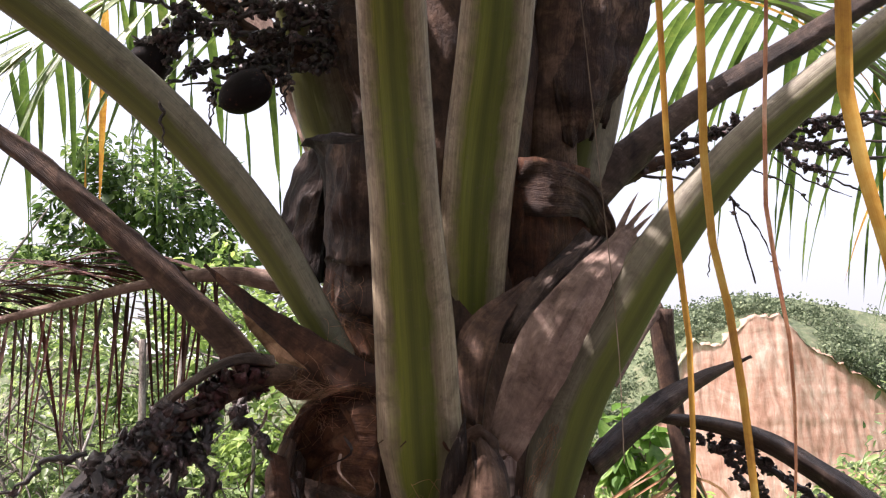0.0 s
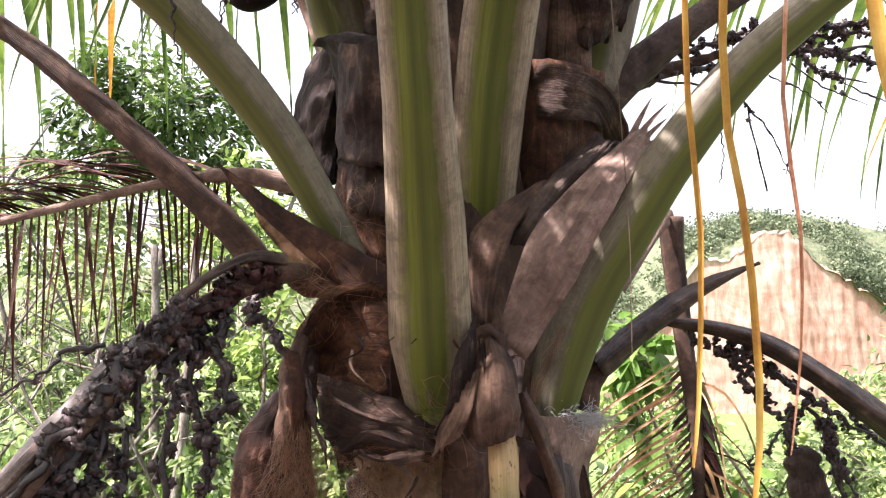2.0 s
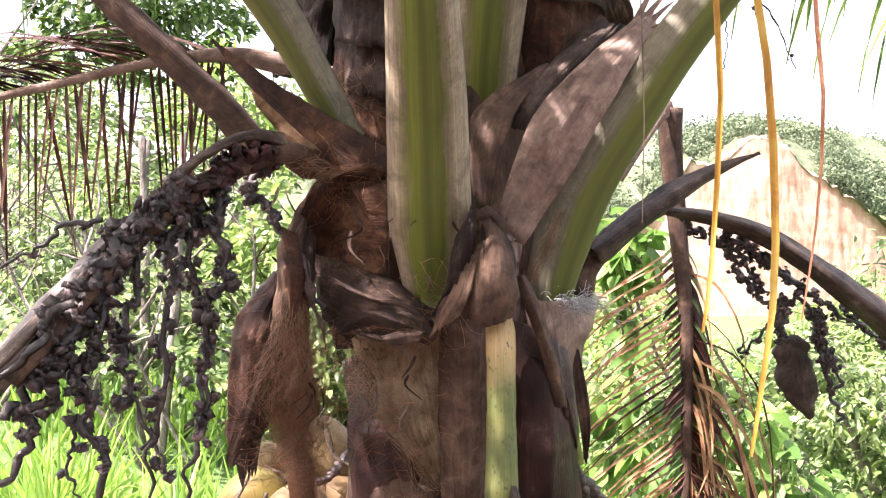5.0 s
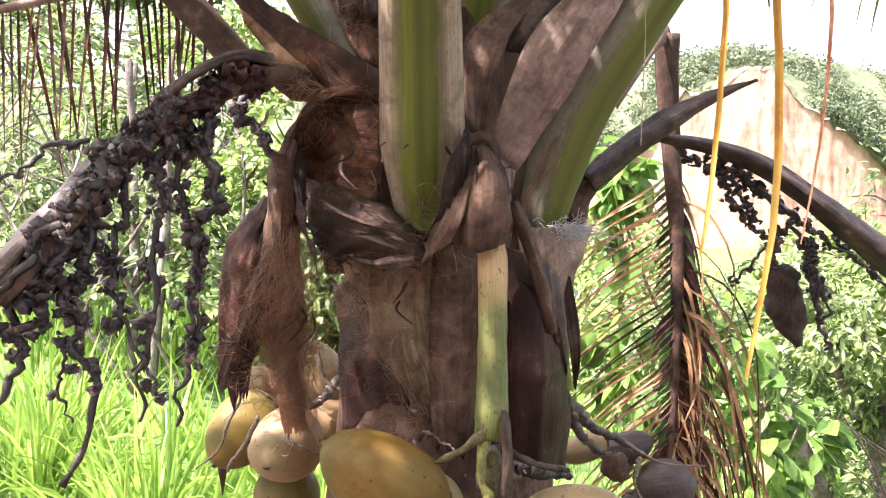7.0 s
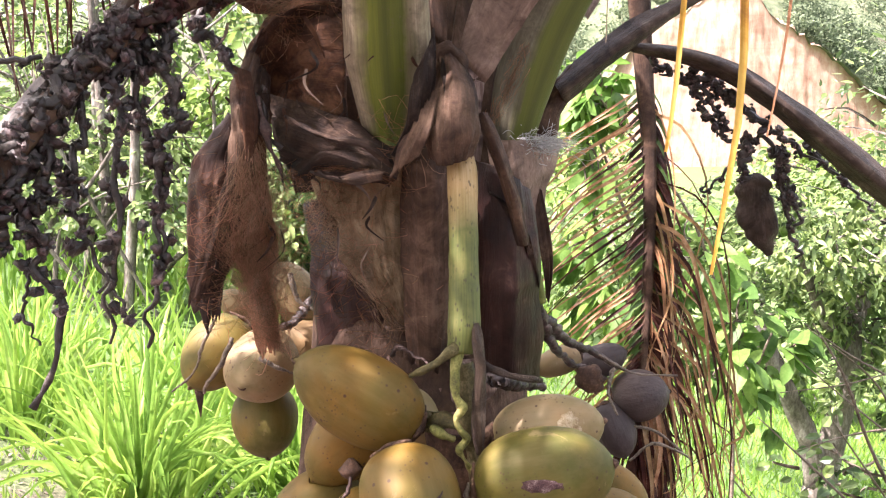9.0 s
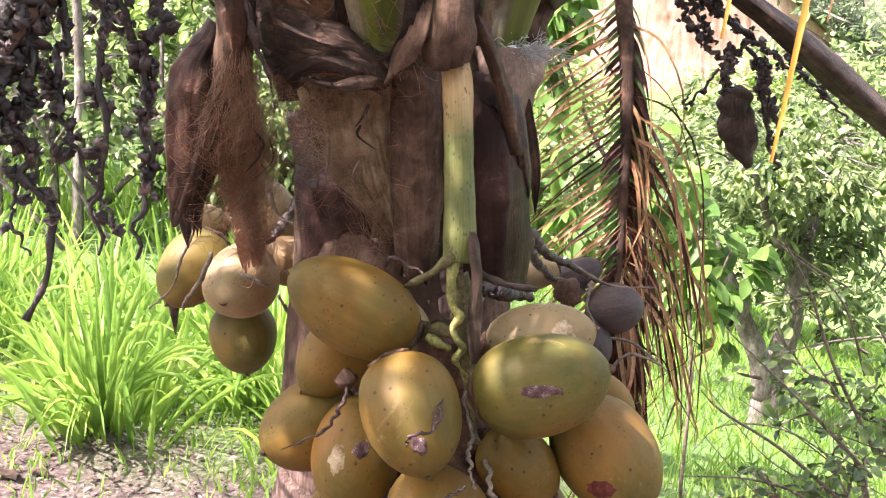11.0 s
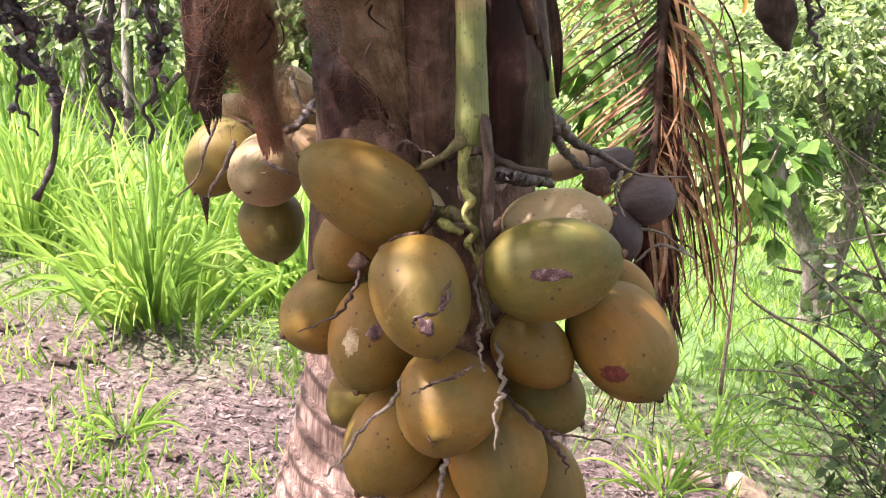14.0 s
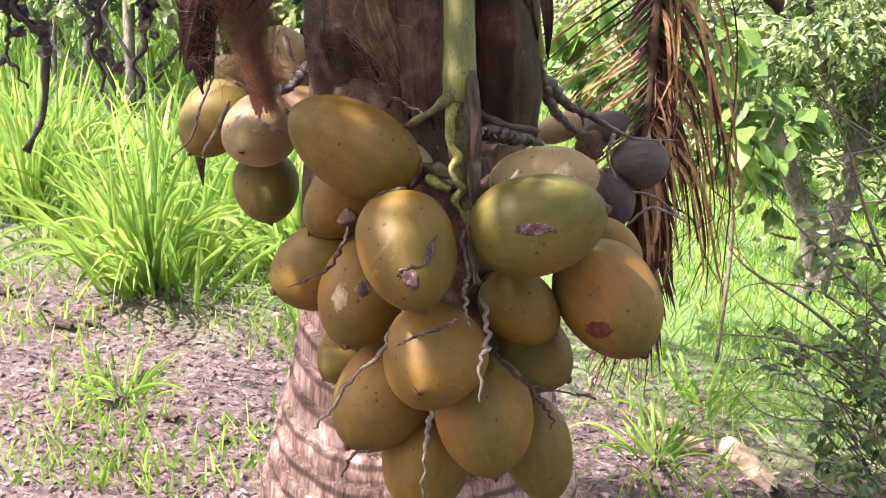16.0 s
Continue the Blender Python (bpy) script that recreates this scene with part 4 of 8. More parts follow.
# The grey papery sheath of the sideways stalk, torn into points at its end.
sheath("grey_sheath", [[(0.076, 1.79, 1.897), (0.068, 1.79, 1.961), (0.07, 1.8, 2.031), (0.123, 1.82, 2.085), (0.173, 1.86, 2.116)], [(0.099, 1.77, 1.883), (0.108, 1.77, 1.944), (0.124, 1.77, 2.004), (0.14, 1.79, 2.049), (0.194, 1.85, 2.124)]], DEAD_STALK, "dark papery leaf sheath", thick=0.004, ripple=0.005, nu=12)
sheath("grey_sheath", [[(0.11, 1.77, 1.877), (0.133, 1.76, 1.961), (0.164, 1.76, 2.037), (0.236, 1.79, 2.119), (0.322, 1.83, 2.198)], [(0.127, 1.77, 1.861), (0.171, 1.76, 1.937), (0.205, 1.75, 2.012), (0.26, 1.77, 2.1), (0.333, 1.82, 2.192)], [(0.15, 1.79, 1.84), (0.194, 1.78, 1.909), (0.241, 1.77, 1.994), (0.291, 1.78, 2.085), (0.345, 1.81, 2.177)]], GREY_SHEATH, "grey papery leaf sheath splitting from a green stalk", thick=0.005, ripple=0.006, nu=18, nv=28, fray=0.4)
for a, b, w in ((((0.316, 1.83, 2.189)), (0.348, 1.84, 2.259), 0.012), ((0.326, 1.83, 2.189), (0.37, 1.83, 2.248), 0.011), ((0.335, 1.82, 2.183), (0.369, 1.82, 2.221), 0.010), ((0.34, 1.81, 2.173), (0.362, 1.81, 2.186), 0.008)):
    bm = bmesh.new()
    a, b = Vector(a), Vector(b)
    blade(bm, a - (b - a) * 0.4, b - a, (b - a).length * 1.4, w, 0.05, 0.2, 8, (0, -1, 0))
    palm_part("torn_fibre", bm, GREY_SHEATH)
# Dark lining behind the grey sheath.
sheath("sheath_lining", [[(0.12, 1.8, 2.023), (0.158, 1.82, 2.074), (0.208, 1.86, 2.144), (0.275, 1.92, 2.207)], [(0.135, 1.785, 2.014), (0.17, 1.8, 2.063), (0.223, 1.83, 2.126), (0.283, 1.88, 2.19)], [(0.154, 1.8, 2.011), (0.193, 1.81, 2.056), (0.246, 1.84, 2.119), (0.304, 1.88, 2.186)]], SPATHE, "black fold inside the sheath", thick=0.004, ripple=0.010)
# The knotted, folded sheath hanging over the fruit stem.
sheath("knotted_sheath", [[(0.08, 1.71, 1.867), (0.072, 1.665, 1.831), (0.064, 1.645, 1.786), (0.074, 1.645, 1.744)], [(0.088, 1.68, 1.874), (0.086, 1.64, 1.828), (0.083, 1.615, 1.779), (0.087, 1.625, 1.734)], [(0.097, 1.67, 1.877), (0.102, 1.615, 1.83), (0.102, 1.605, 1.779), (0.103, 1.615, 1.734)], [(0.105, 1.68, 1.878), (0.122, 1.625, 1.832), (0.127, 1.615, 1.784), (0.121, 1.625, 1.741)], [(0.11, 1.71, 1.874), (0.133, 1.67, 1.829), (0.141, 1.655, 1.787), (0.132, 1.655, 1.754)]], DUN_SHEATH, "dry knotted sheath folded over the fruit stem", thick=0.004, ripple=0.006, nu=26, nv=26)
sheath("knotted_sheath", [[(0.076, 1.7, 1.87), (0.058, 1.65, 1.82), (0.042, 1.635, 1.765), (0.021, 1.645, 1.713)], [(0.083, 1.68, 1.868), (0.069, 1.63, 1.817), (0.056, 1.615, 1.77), (0.035, 1.63, 1.726)], [(0.09, 1.67, 1.86), (0.082, 1.625, 1.81), (0.074, 1.61, 1.773), (0.062, 1.62, 1.746)]], DUN_SHEATH, "torn flap of the knotted sheath drawn to a point", thick=0.003, ripple=0.006, nu=14, nv=24, fray=0.3)
stalk("sheath_fold", [(0.077, 1.7, 1.856), (0.083, 1.685, 1.877), (0.097, 1.675, 1.884), (0.11, 1.68, 1.873), (0.121, 1.67, 1.847), (0.133, 1.665, 1.815)], [0.004, 0.009, 0.010, 0.009, 0.008, 0.003], [0.008, 0.009, 0.006], DUN_SHEATH, "twisted fold where the sheath is knotted", n=36, seg=14, rough=0.008)
# The crease is a black strip that draws the shade of the fold.
stalk("sheath_fold", [(0.089, 1.665, 1.869), (0.091, 1.65, 1.851), (0.098, 1.63, 1.829), (0.107, 1.615, 1.808)], [0.003, 0.005, 0.004, 0.001], [0.004, 0.003], BLACK_SHEATH, "black strip for the shade in a crease", n=20, seg=8, rough=0.003)
# Black sheet added for the deep shade between the broad stalk and the knot.
sheath("dark_fold", [[(0.076, 1.665, 1.909), (0.077, 1.645, 1.851), (0.071, 1.645, 1.79), (0.049, 1.66, 1.732)], [(0.065, 1.64, 1.874), (0.063, 1.625, 1.828), (0.057, 1.63, 1.783), (0.037, 1.65, 1.737)], [(0.051, 1.635, 1.835), (0.047, 1.625, 1.804), (0.04, 1.63, 1.773), (0.023, 1.65, 1.742)]], BLACK_SHEATH, "black sheet standing for the shade beside the broad stalk", thick=0.004, ripple=0.005, nu=12, nv=24, fray=0.3)
sheath("dry_strap", [[(0.139, 1.68, 1.798), (0.154, 1.67, 1.758), (0.178, 1.68, 1.692), (0.201, 1.7, 1.615)], [(0.144, 1.665, 1.801), (0.163, 1.655, 1.759), (0.188, 1.665, 1.695), (0.208, 1.69, 1.617)], [(0.149, 1.68, 1.796), (0.17, 1.67, 1.756), (0.194, 1.68, 1.691), (0.213, 1.7, 1.615)]], DEAD_STALK, "dry strap of old sheath", thick=0.004, ripple=0.004, nu=8)
# The cut sheath ring with cobweb on its rim, under the sideways stalk.
sheath("cut_sheath", [[(0.158, 1.84, 1.755), (0.167, 1.82, 1.705), (0.174, 1.84, 1.65), (0.186, 1.87, 1.592)], [(0.199, 1.8, 1.755), (0.204, 1.79, 1.71), (0.216, 1.82, 1.655), (0.23, 1.86, 1.578)], [(0.278, 1.92, 1.751), (0.267, 1.9, 1.707), (0.255, 1.9, 1.661), (0.273, 1.92, 1.558)]], GREY_SHEATH, "cut grey sheath with cobweb on its rim", thick=0.007, ripple=0.007)
stalk("sheath_tip", [(-0.397, 2.24, 1.328), (-0.402, 2.24, 1.245), (-0.401, 2.24, 1.197), (-0.4, 2.24, 1.142)], [0.016, 0.014, 0.010, 0.001], [0.006, 0.005, 0.001], DEAD_STALK, "dark pointed tip of a hanging sheath")
# Dark old bases behind the torn ones.
sheath("leaf_base", [[(-0.177, 1.84, 1.851), (-0.164, 1.83, 1.781), (-0.149, 1.83, 1.729), (-0.135, 1.84, 1.666)], [(-0.091, 1.8, 1.854), (-0.085, 1.8, 1.785), (-0.078, 1.79, 1.735), (-0.069, 1.8, 1.674)], [(0.03, 1.8, 1.823), (0.032, 1.8, 1.772), (0.034, 1.79, 1.721), (0.034, 1.8, 1.678)]], CROWN_CORE, "dark old leaf base", thick=0.008, ripple=0.012)
# The husky brown bases on the other side, and the strips that hang from them.
sheath("leaf_base", [[(-0.053, 1.77, 1.949), (-0.094, 1.75, 1.941), (-0.142, 1.75, 1.919), (-0.18, 1.76, 1.868), (-0.204, 1.79, 1.788)], [(-0.047, 1.725, 1.903), (-0.086, 1.725, 1.9), (-0.124, 1.765, 1.883), (-0.158, 1.8, 1.85), (-0.179, 1.81, 1.783)], [(-0.045, 1.72, 1.846), (-0.079, 1.73, 1.849), (-0.117, 1.775, 1.843), (-0.146, 1.81, 1.824), (-0.17, 1.82, 1.777)], [(-0.046, 1.73, 1.784), (-0.08, 1.745, 1.795), (-0.117, 1.785, 1.801), (-0.144, 1.81, 1.799), (-0.162, 1.82, 1.77)]], BROWN_SHEATH, "brown fibrous leaf base hollowed behind its torn lip", thick=0.010, ripple=0.008, nu=22, nv=30)
sheath("sheath_rim", [[(-0.051, 1.77, 1.954), (-0.095, 1.75, 1.951), (-0.134, 1.735, 1.937), (-0.165, 1.735, 1.91), (-0.186, 1.745, 1.873)], [(-0.049, 1.745, 1.947), (-0.089, 1.72, 1.943), (-0.124, 1.705, 1.93), (-0.151, 1.7, 1.903), (-0.173, 1.715, 1.869)], [(-0.049, 1.75, 1.94), (-0.086, 1.735, 1.937), (-0.12, 1.735, 1.923), (-0.147, 1.74, 1.896), (-0.168, 1.74, 1.862)]], BROWN_SHEATH, "curled brown lip of a hollow leaf base", thick=0.004, ripple=0.010, nu=16, nv=44, fray=0.4)
stalk("sheath_strip", [(-0.163, 1.69, 1.815), (-0.153, 1.685, 1.784), (-0.144, 1.68, 1.753), (-0.132, 1.68, 1.722), (-0.125, 1.685, 1.69)], [0.004, 0.0045, 0.004, 0.0035, 0.002], [0.004, 0.003], DARK_TWIG, "knobbly dry strand of an old flower stalk", n=50, seg=8, rough=0.008)
sheath("leaf_base", [[(-0.161, 1.76, 1.819), (-0.088, 1.72, 1.799), (-0.029, 1.71, 1.773), (0.028, 1.72, 1.729)], [(-0.148, 1.74, 1.771), (-0.083, 1.69, 1.753), (-0.026, 1.68, 1.736), (0.025, 1.7, 1.712)], [(-0.131, 1.75, 1.712), (-0.075, 1.7, 1.72), (-0.022, 1.69, 1.707), (0.017, 1.72, 1.693)]], CHARCOAL, "folded dark leaf base", thick=0.012, ripple=0.010, nu=16, nv=24)
sheath("leaf_base", [[(-0.12, 1.73, 1.715), (-0.067, 1.69, 1.749), (-0.01, 1.68, 1.742), (0.03, 1.69, 1.713)], [(-0.107, 1.71, 1.71), (-0.06, 1.665, 1.739), (-0.008, 1.66, 1.727), (0.029, 1.68, 1.707)], [(-0.103, 1.73, 1.698), (-0.058, 1.69, 1.722), (-0.009, 1.68, 1.713), (0.023, 1.7, 1.698)]], CHARCOAL, "torn rim of a leaf base", thick=0.006, ripple=0.009, nu=8)
sheath("leaf_base", [[(-0.213, 1.76, 1.982), (-0.166, 1.76, 1.966), (-0.118, 1.78, 1.965), (-0.077, 1.8, 1.958)], [(-0.2, 1.74, 1.952), (-0.162, 1.74, 1.936), (-0.116, 1.77, 1.934), (-0.08, 1.79, 1.94)]], BROWN_SHEATH, "stump of a fruit stalk", thick=0.02, ripple=0.006, nu=8)
sheath("leaf_sheath", [[(-0.154, 1.92, 2.17), (-0.148, 1.9, 2.092), (-0.131, 1.86, 2.014), (-0.088, 1.82, 1.95)], [(-0.064, 1.88, 2.146), (-0.059, 1.85, 2.078), (-0.055, 1.82, 2.012), (-0.047, 1.8, 1.95)]], BROWN_SHEATH, "brown fibrous leaf sheath", thick=0.008, ripple=0.016)
# One fold in two sheets: dun for its lit side, charcoal for its shaded side.
sheath("hanging_sheath", [[(-0.179, 1.72, 1.879), (-0.198, 1.71, 1.826), (-0.199, 1.7, 1.762), (-0.215, 1.7, 1.689), (-0.249, 1.72, 1.595), (-0.281, 1.75, 1.516)], [(-0.168, 1.71, 1.874), (-0.181, 1.69, 1.82), (-0.186, 1.685, 1.758), (-0.202, 1.69, 1.686), (-0.235, 1.71, 1.597), (-0.268, 1.745, 1.519)], [(-0.16, 1.71, 1.867), (-0.171, 1.695, 1.811), (-0.178, 1.69, 1.753), (-0.193, 1.695, 1.68), (-0.226, 1.715, 1.595), (-0.258, 1.75, 1.52)]], DUN_SHEATH, "dry brown sheath hanging in a folded strap", thick=0.003, ripple=0.008, nu=10, nv=40, fray=0.5)
sheath("hanging_sheath", [[(-0.163, 1.715, 1.867), (-0.173, 1.7, 1.811), (-0.179, 1.695, 1.753), (-0.195, 1.7, 1.68), (-0.228, 1.72, 1.594), (-0.26, 1.755, 1.519)], [(-0.158, 1.745, 1.842), (-0.158, 1.735, 1.785), (-0.164, 1.73, 1.727), (-0.18, 1.73, 1.659), (-0.207, 1.74, 1.596), (-0.242, 1.77, 1.527)]], CHARCOAL, "inner face of the folded sheath, coloured dark for its shade", thick=0.003, ripple=0.010, nu=10, nv=40, fray=0.8)
sheath("hanging_sheath", [[(-0.17, 1.715, 1.763), (-0.174, 1.71, 1.713), (-0.187, 1.715, 1.655), (-0.208, 1.73, 1.594)], [(-0.158, 1.72, 1.759), (-0.155, 1.715, 1.709), (-0.161, 1.72, 1.651), (-0.176, 1.735, 1.586)]], RUST_SHEATH, "rust brown torn flap of sheath", thick=0.003, ripple=0.010, nu=8, nv=26, fray=0.9)
sheath("hanging_sheath", [[(-0.235, 1.84, 1.786), (-0.288, 1.86, 1.734), (-0.313, 1.88, 1.667), (-0.321, 1.9, 1.561), (-0.327, 1.92, 1.441)], [(-0.221, 1.82, 1.775), (-0.258, 1.83, 1.711), (-0.275, 1.85, 1.645), (-0.281, 1.88, 1.548), (-0.289, 1.9, 1.448)], [(-0.216, 1.84, 1.738), (-0.233, 1.84, 1.675), (-0.245, 1.86, 1.618), (-0.257, 1.88, 1.53), (-0.27, 1.9, 1.449)]], DARK_SHEATH, "dark purplish sheath hanging straight down", thick=0.005, ripple=0.010, nv=40, fray=1.0)
sheath("torn_sheath", [[(-0.111, 1.8, 1.701), (-0.094, 1.82, 1.657), (-0.075, 1.81, 1.62), (-0.054, 1.8, 1.574), (-0.022, 1.79, 1.538), (0.001, 1.79, 1.515), (0.024, 1.8, 1.476)], [(-0.057, 1.735, 1.715), (-0.051, 1.765, 1.674), (-0.04, 1.77, 1.628), (-0.023, 1.765, 1.589), (-0.004, 1.765, 1.554), (0.016, 1.77, 1.531), (0.032, 1.785, 1.483)], [(-0.011, 1.725, 1.718), (-0.009, 1.75, 1.677), (-0.004, 1.755, 1.632), (0.006, 1.755, 1.593), (0.018, 1.755, 1.557), (0.028, 1.765, 1.531), (0.039, 1.78, 1.484)], [(0.035, 1.74, 1.719), (0.037, 1.765, 1.677), (0.04, 1.77, 1.632), (0.042, 1.77, 1.591), (0.044, 1.77, 1.55), (0.046, 1.775, 1.523), (0.047, 1.785, 1.483)]], TAN_MAT, "tan fibrous sheath torn away along a ragged edge", thick=0.007, ripple=0.012, nu=30, nv=44, fray=0.6)
sheath("fibre_mat", [[(-0.204, 1.74, 1.689), (-0.212, 1.75, 1.637), (-0.22, 1.76, 1.583), (-0.203, 1.79, 1.534), (-0.21, 1.84, 1.467), (-0.205, 1.89, 1.402)], [(-0.176, 1.715, 1.693), (-0.18, 1.725, 1.642), (-0.182, 1.735, 1.59), (-0.183, 1.775, 1.539), (-0.185, 1.83, 1.471), (-0.189, 1.89, 1.398)], [(-0.161, 1.735, 1.691), (-0.157, 1.745, 1.64), (-0.153, 1.76, 1.586), (-0.171, 1.785, 1.537), (-0.165, 1.84, 1.47), (-0.171, 1.89, 1.408)]], FINE_FIBRE, "ragged lobe of orange brown coconut fibre", thick=0.006, ripple=0.012, nu=24, nv=40, fray=0.7)
sheath("old_spathe", [[(-0.126, 1.9, 1.64), (-0.119, 1.88, 1.578), (-0.116, 1.87, 1.511), (-0.106, 1.9, 1.399)], [(-0.081, 1.85, 1.654), (-0.072, 1.83, 1.585), (-0.065, 1.82, 1.52), (-0.049, 1.85, 1.417)], [(-0.024, 1.83, 1.605), (-0.016, 1.815, 1.555), (-0.005, 1.81, 1.503), (0.012, 1.84, 1.413)], [(0.037, 1.83, 1.572), (0.039, 1.82, 1.529), (0.043, 1.82, 1.484), (0.05, 1.84, 1.41)]], BLACK_SPATHE, "blackish purple old spathe against the trunk", thick=0.010, ripple=0.012, nu=20, nv=24)
sheath("old_spathe", [[(0.032, 1.75, 1.723), (0.035, 1.75, 1.639), (0.039, 1.76, 1.543), (0.048, 1.79, 1.413)], [(0.054, 1.72, 1.73), (0.06, 1.72, 1.645), (0.065, 1.73, 1.552), (0.071, 1.77, 1.416)], [(0.079, 1.72, 1.731), (0.084, 1.72, 1.646), (0.088, 1.73, 1.553), (0.09, 1.77, 1.417)], [(0.099, 1.76, 1.724), (0.103, 1.76, 1.64), (0.107, 1.77, 1.544), (0.106, 1.8, 1.412)]], DUN_SHEATH, "grey brown strip of old sheath hanging behind the fruit stem", thick=0.008, ripple=0.005, nu=18, nv=30, fray=0.4)
sheath("old_spathe", [[(0.149, 1.78, 1.724), (0.149, 1.77, 1.624), (0.15, 1.78, 1.518), (0.153, 1.82, 1.371)], [(0.184, 1.74, 1.713), (0.19, 1.73, 1.616), (0.194, 1.74, 1.521), (0.199, 1.78, 1.388)], [(0.219, 1.79, 1.683), (0.236, 1.78, 1.591), (0.243, 1.79, 1.502), (0.251, 1.84, 1.369)]], BLACK_SPATHE, "blackish red old spathe beside the fruit stem", thick=0.010, ripple=0.006, nv=26)
sheath("old_spathe", [[(0.225, 1.86, 1.683), (0.242, 1.86, 1.612), (0.255, 1.86, 1.548), (0.263, 1.87, 1.5)], [(0.248, 1.86, 1.675), (0.265, 1.86, 1.604), (0.271, 1.86, 1.549), (0.268, 1.87, 1.491)]], DEAD_STALK, "dry strap of old sheath", thick=0.006, ripple=0.005, nu=8)
stalk("sheath_stub", [(0.23, 1.86, 1.584), (0.237, 1.84, 1.543), (0.251, 1.84, 1.498)], [0.016, 0.014, 0.010], [0.012, 0.010], STEM_SKIN, "green stub of a fruit stem")


def loose_fibres():
    """Hairs sticking out of the sheaths and mats."""
    rng = random.Random(11)
    bm = bmesh.new()
    for centre, reach, count in (((-0.078, 1.82, 1.658), (0.05, 0.02, 0.09), 300), ((-0.02, 1.765, 1.60), (0.05, 0.015, 0.09), 300), ((-0.087, 1.74, 1.702), (0.09, 0.02, 0.02), 156), ((-0.172, 1.75, 1.575), (0.05, 0.02, 0.10), 700), ((0.018, 1.78, 1.494), (0.05, 0.02, 0.06), 104), ((-0.111, 1.84, 2.058), (0.05, 0.02, 0.06), 60), ((-0.234, 1.74, 1.612), (0.03, 0.02, 0.10), 156), ((-0.128, 1.74, 1.929), (0.07, 0.02, 0.03), 182), ((0.037, 1.69, 1.761), (0.03, 0.01, 0.04), 65)):
        for _ in range(count):
            a = Vector(centre) + Vector(rng.gauss(0, r * 0.6) for r in reach)
            d = random_way(rng) + Vector((0, -0.4, -0.3))
            b = a + d.normalized() * rng.uniform(0.015, 0.05)
            c = b + random_way(rng) * rng.uniform(0.01, 0.04)
            r = rng.uniform(0.0002, 0.00045)
            sweep(bm, [a, b, c], [r, r * 0.7], [r, r * 0.7], n=4, seg=3)
    ob = palm_part("fibre_fuzz", bm, FIBRE, "loose coconut fibres")
    ob["kind"] = "stuff"


loose_fibres()


def fibre_bundle(points, radius, count, seed, label, material=FIBRE):
    """A hank of matted fibres that run roughly along a line, crossing and fraying."""
    rng = random.Random(seed)
    line = curve_through(points, 40)
    bm = bmesh.new()
    for _ in range(count):
        a = rng.randrange(0, 34)
        b = min(40, a + rng.randrange(4, 13))
        off = Vector((rng.gauss(0, 1), rng.gauss(0, 0.5), rng.gauss(0, 0.3)))
        path = []
        for k in range(5):
            i = round(a + (b - a) * k / 4)
            off = off * 0.85 + Vector((rng.gauss(0, 0.45), rng.gauss(0, 0.3), rng.gauss(0, 0.2)))
            path.append(line[i] + off * along(radius, i / 40) * 0.6)
        r = rng.uniform(0.00016, 0.00038)
        sweep(bm, path, [r, r, r * 0.5], [r, r, r * 0.5], n=7, seg=3)
    palm_part("fibre_hank", bm, material, label)["kind"] = "stuff"


fibre_bundle([(-0.171, 1.69, 1.756), (-0.167, 1.68, 1.69), (-0.173, 1.7, 1.622), (-0.177, 1.745, 1.546), (-0.174, 1.81, 1.468), (-0.162, 1.87, 1.4)], [0.016, 0.034, 0.056, 0.034, 0.030, 0.014], 1700, 15, "hank of orange brown coconut fibre", FINE_FIBRE)
fibre_bundle([(-0.087, 1.8, 1.678), (-0.066, 1.785, 1.629), (-0.041, 1.775, 1.584), (-0.014, 1.775, 1.537), (0.032, 1.775, 1.465)], [0.03, 0.035, 0.03, 0.02, 0.02], 420, 16, "matted straw fibre torn open", STRAW_FIBRE)
fibre_bundle([(-0.106, 1.7, 1.706), (-0.055, 1.67, 1.723), (-0.007, 1.665, 1.718), (0.036, 1.68, 1.698)], [0.014, 0.013, 0.012, 0.010], 90, 17, "matted fibre under a leaf base")
fibre_bundle([(-0.112, 1.83, 2.11), (-0.106, 1.8, 2.053), (-0.089, 1.78, 1.999), (-0.065, 1.77, 1.948)], [0.03, 0.04, 0.035, 0.02], 45, 18, "matted fibre between leaf stalks")
fibre_bundle([(-0.158, 1.72, 1.919), (-0.114, 1.7, 1.94), (-0.076, 1.72, 1.944), (-0.05, 1.75, 1.935)], [0.012, 0.012, 0.012, 0.01], 200, 19, "matted fibre on a leaf base")
fibre_bundle([(0.206, 1.77, 1.896), (0.194, 1.77, 1.854), (0.176, 1.77, 1.812), (0.163, 1.78, 1.777)], [0.010, 0.012, 0.012, 0.008], 160, 20, "matted fibre along a torn sheath")
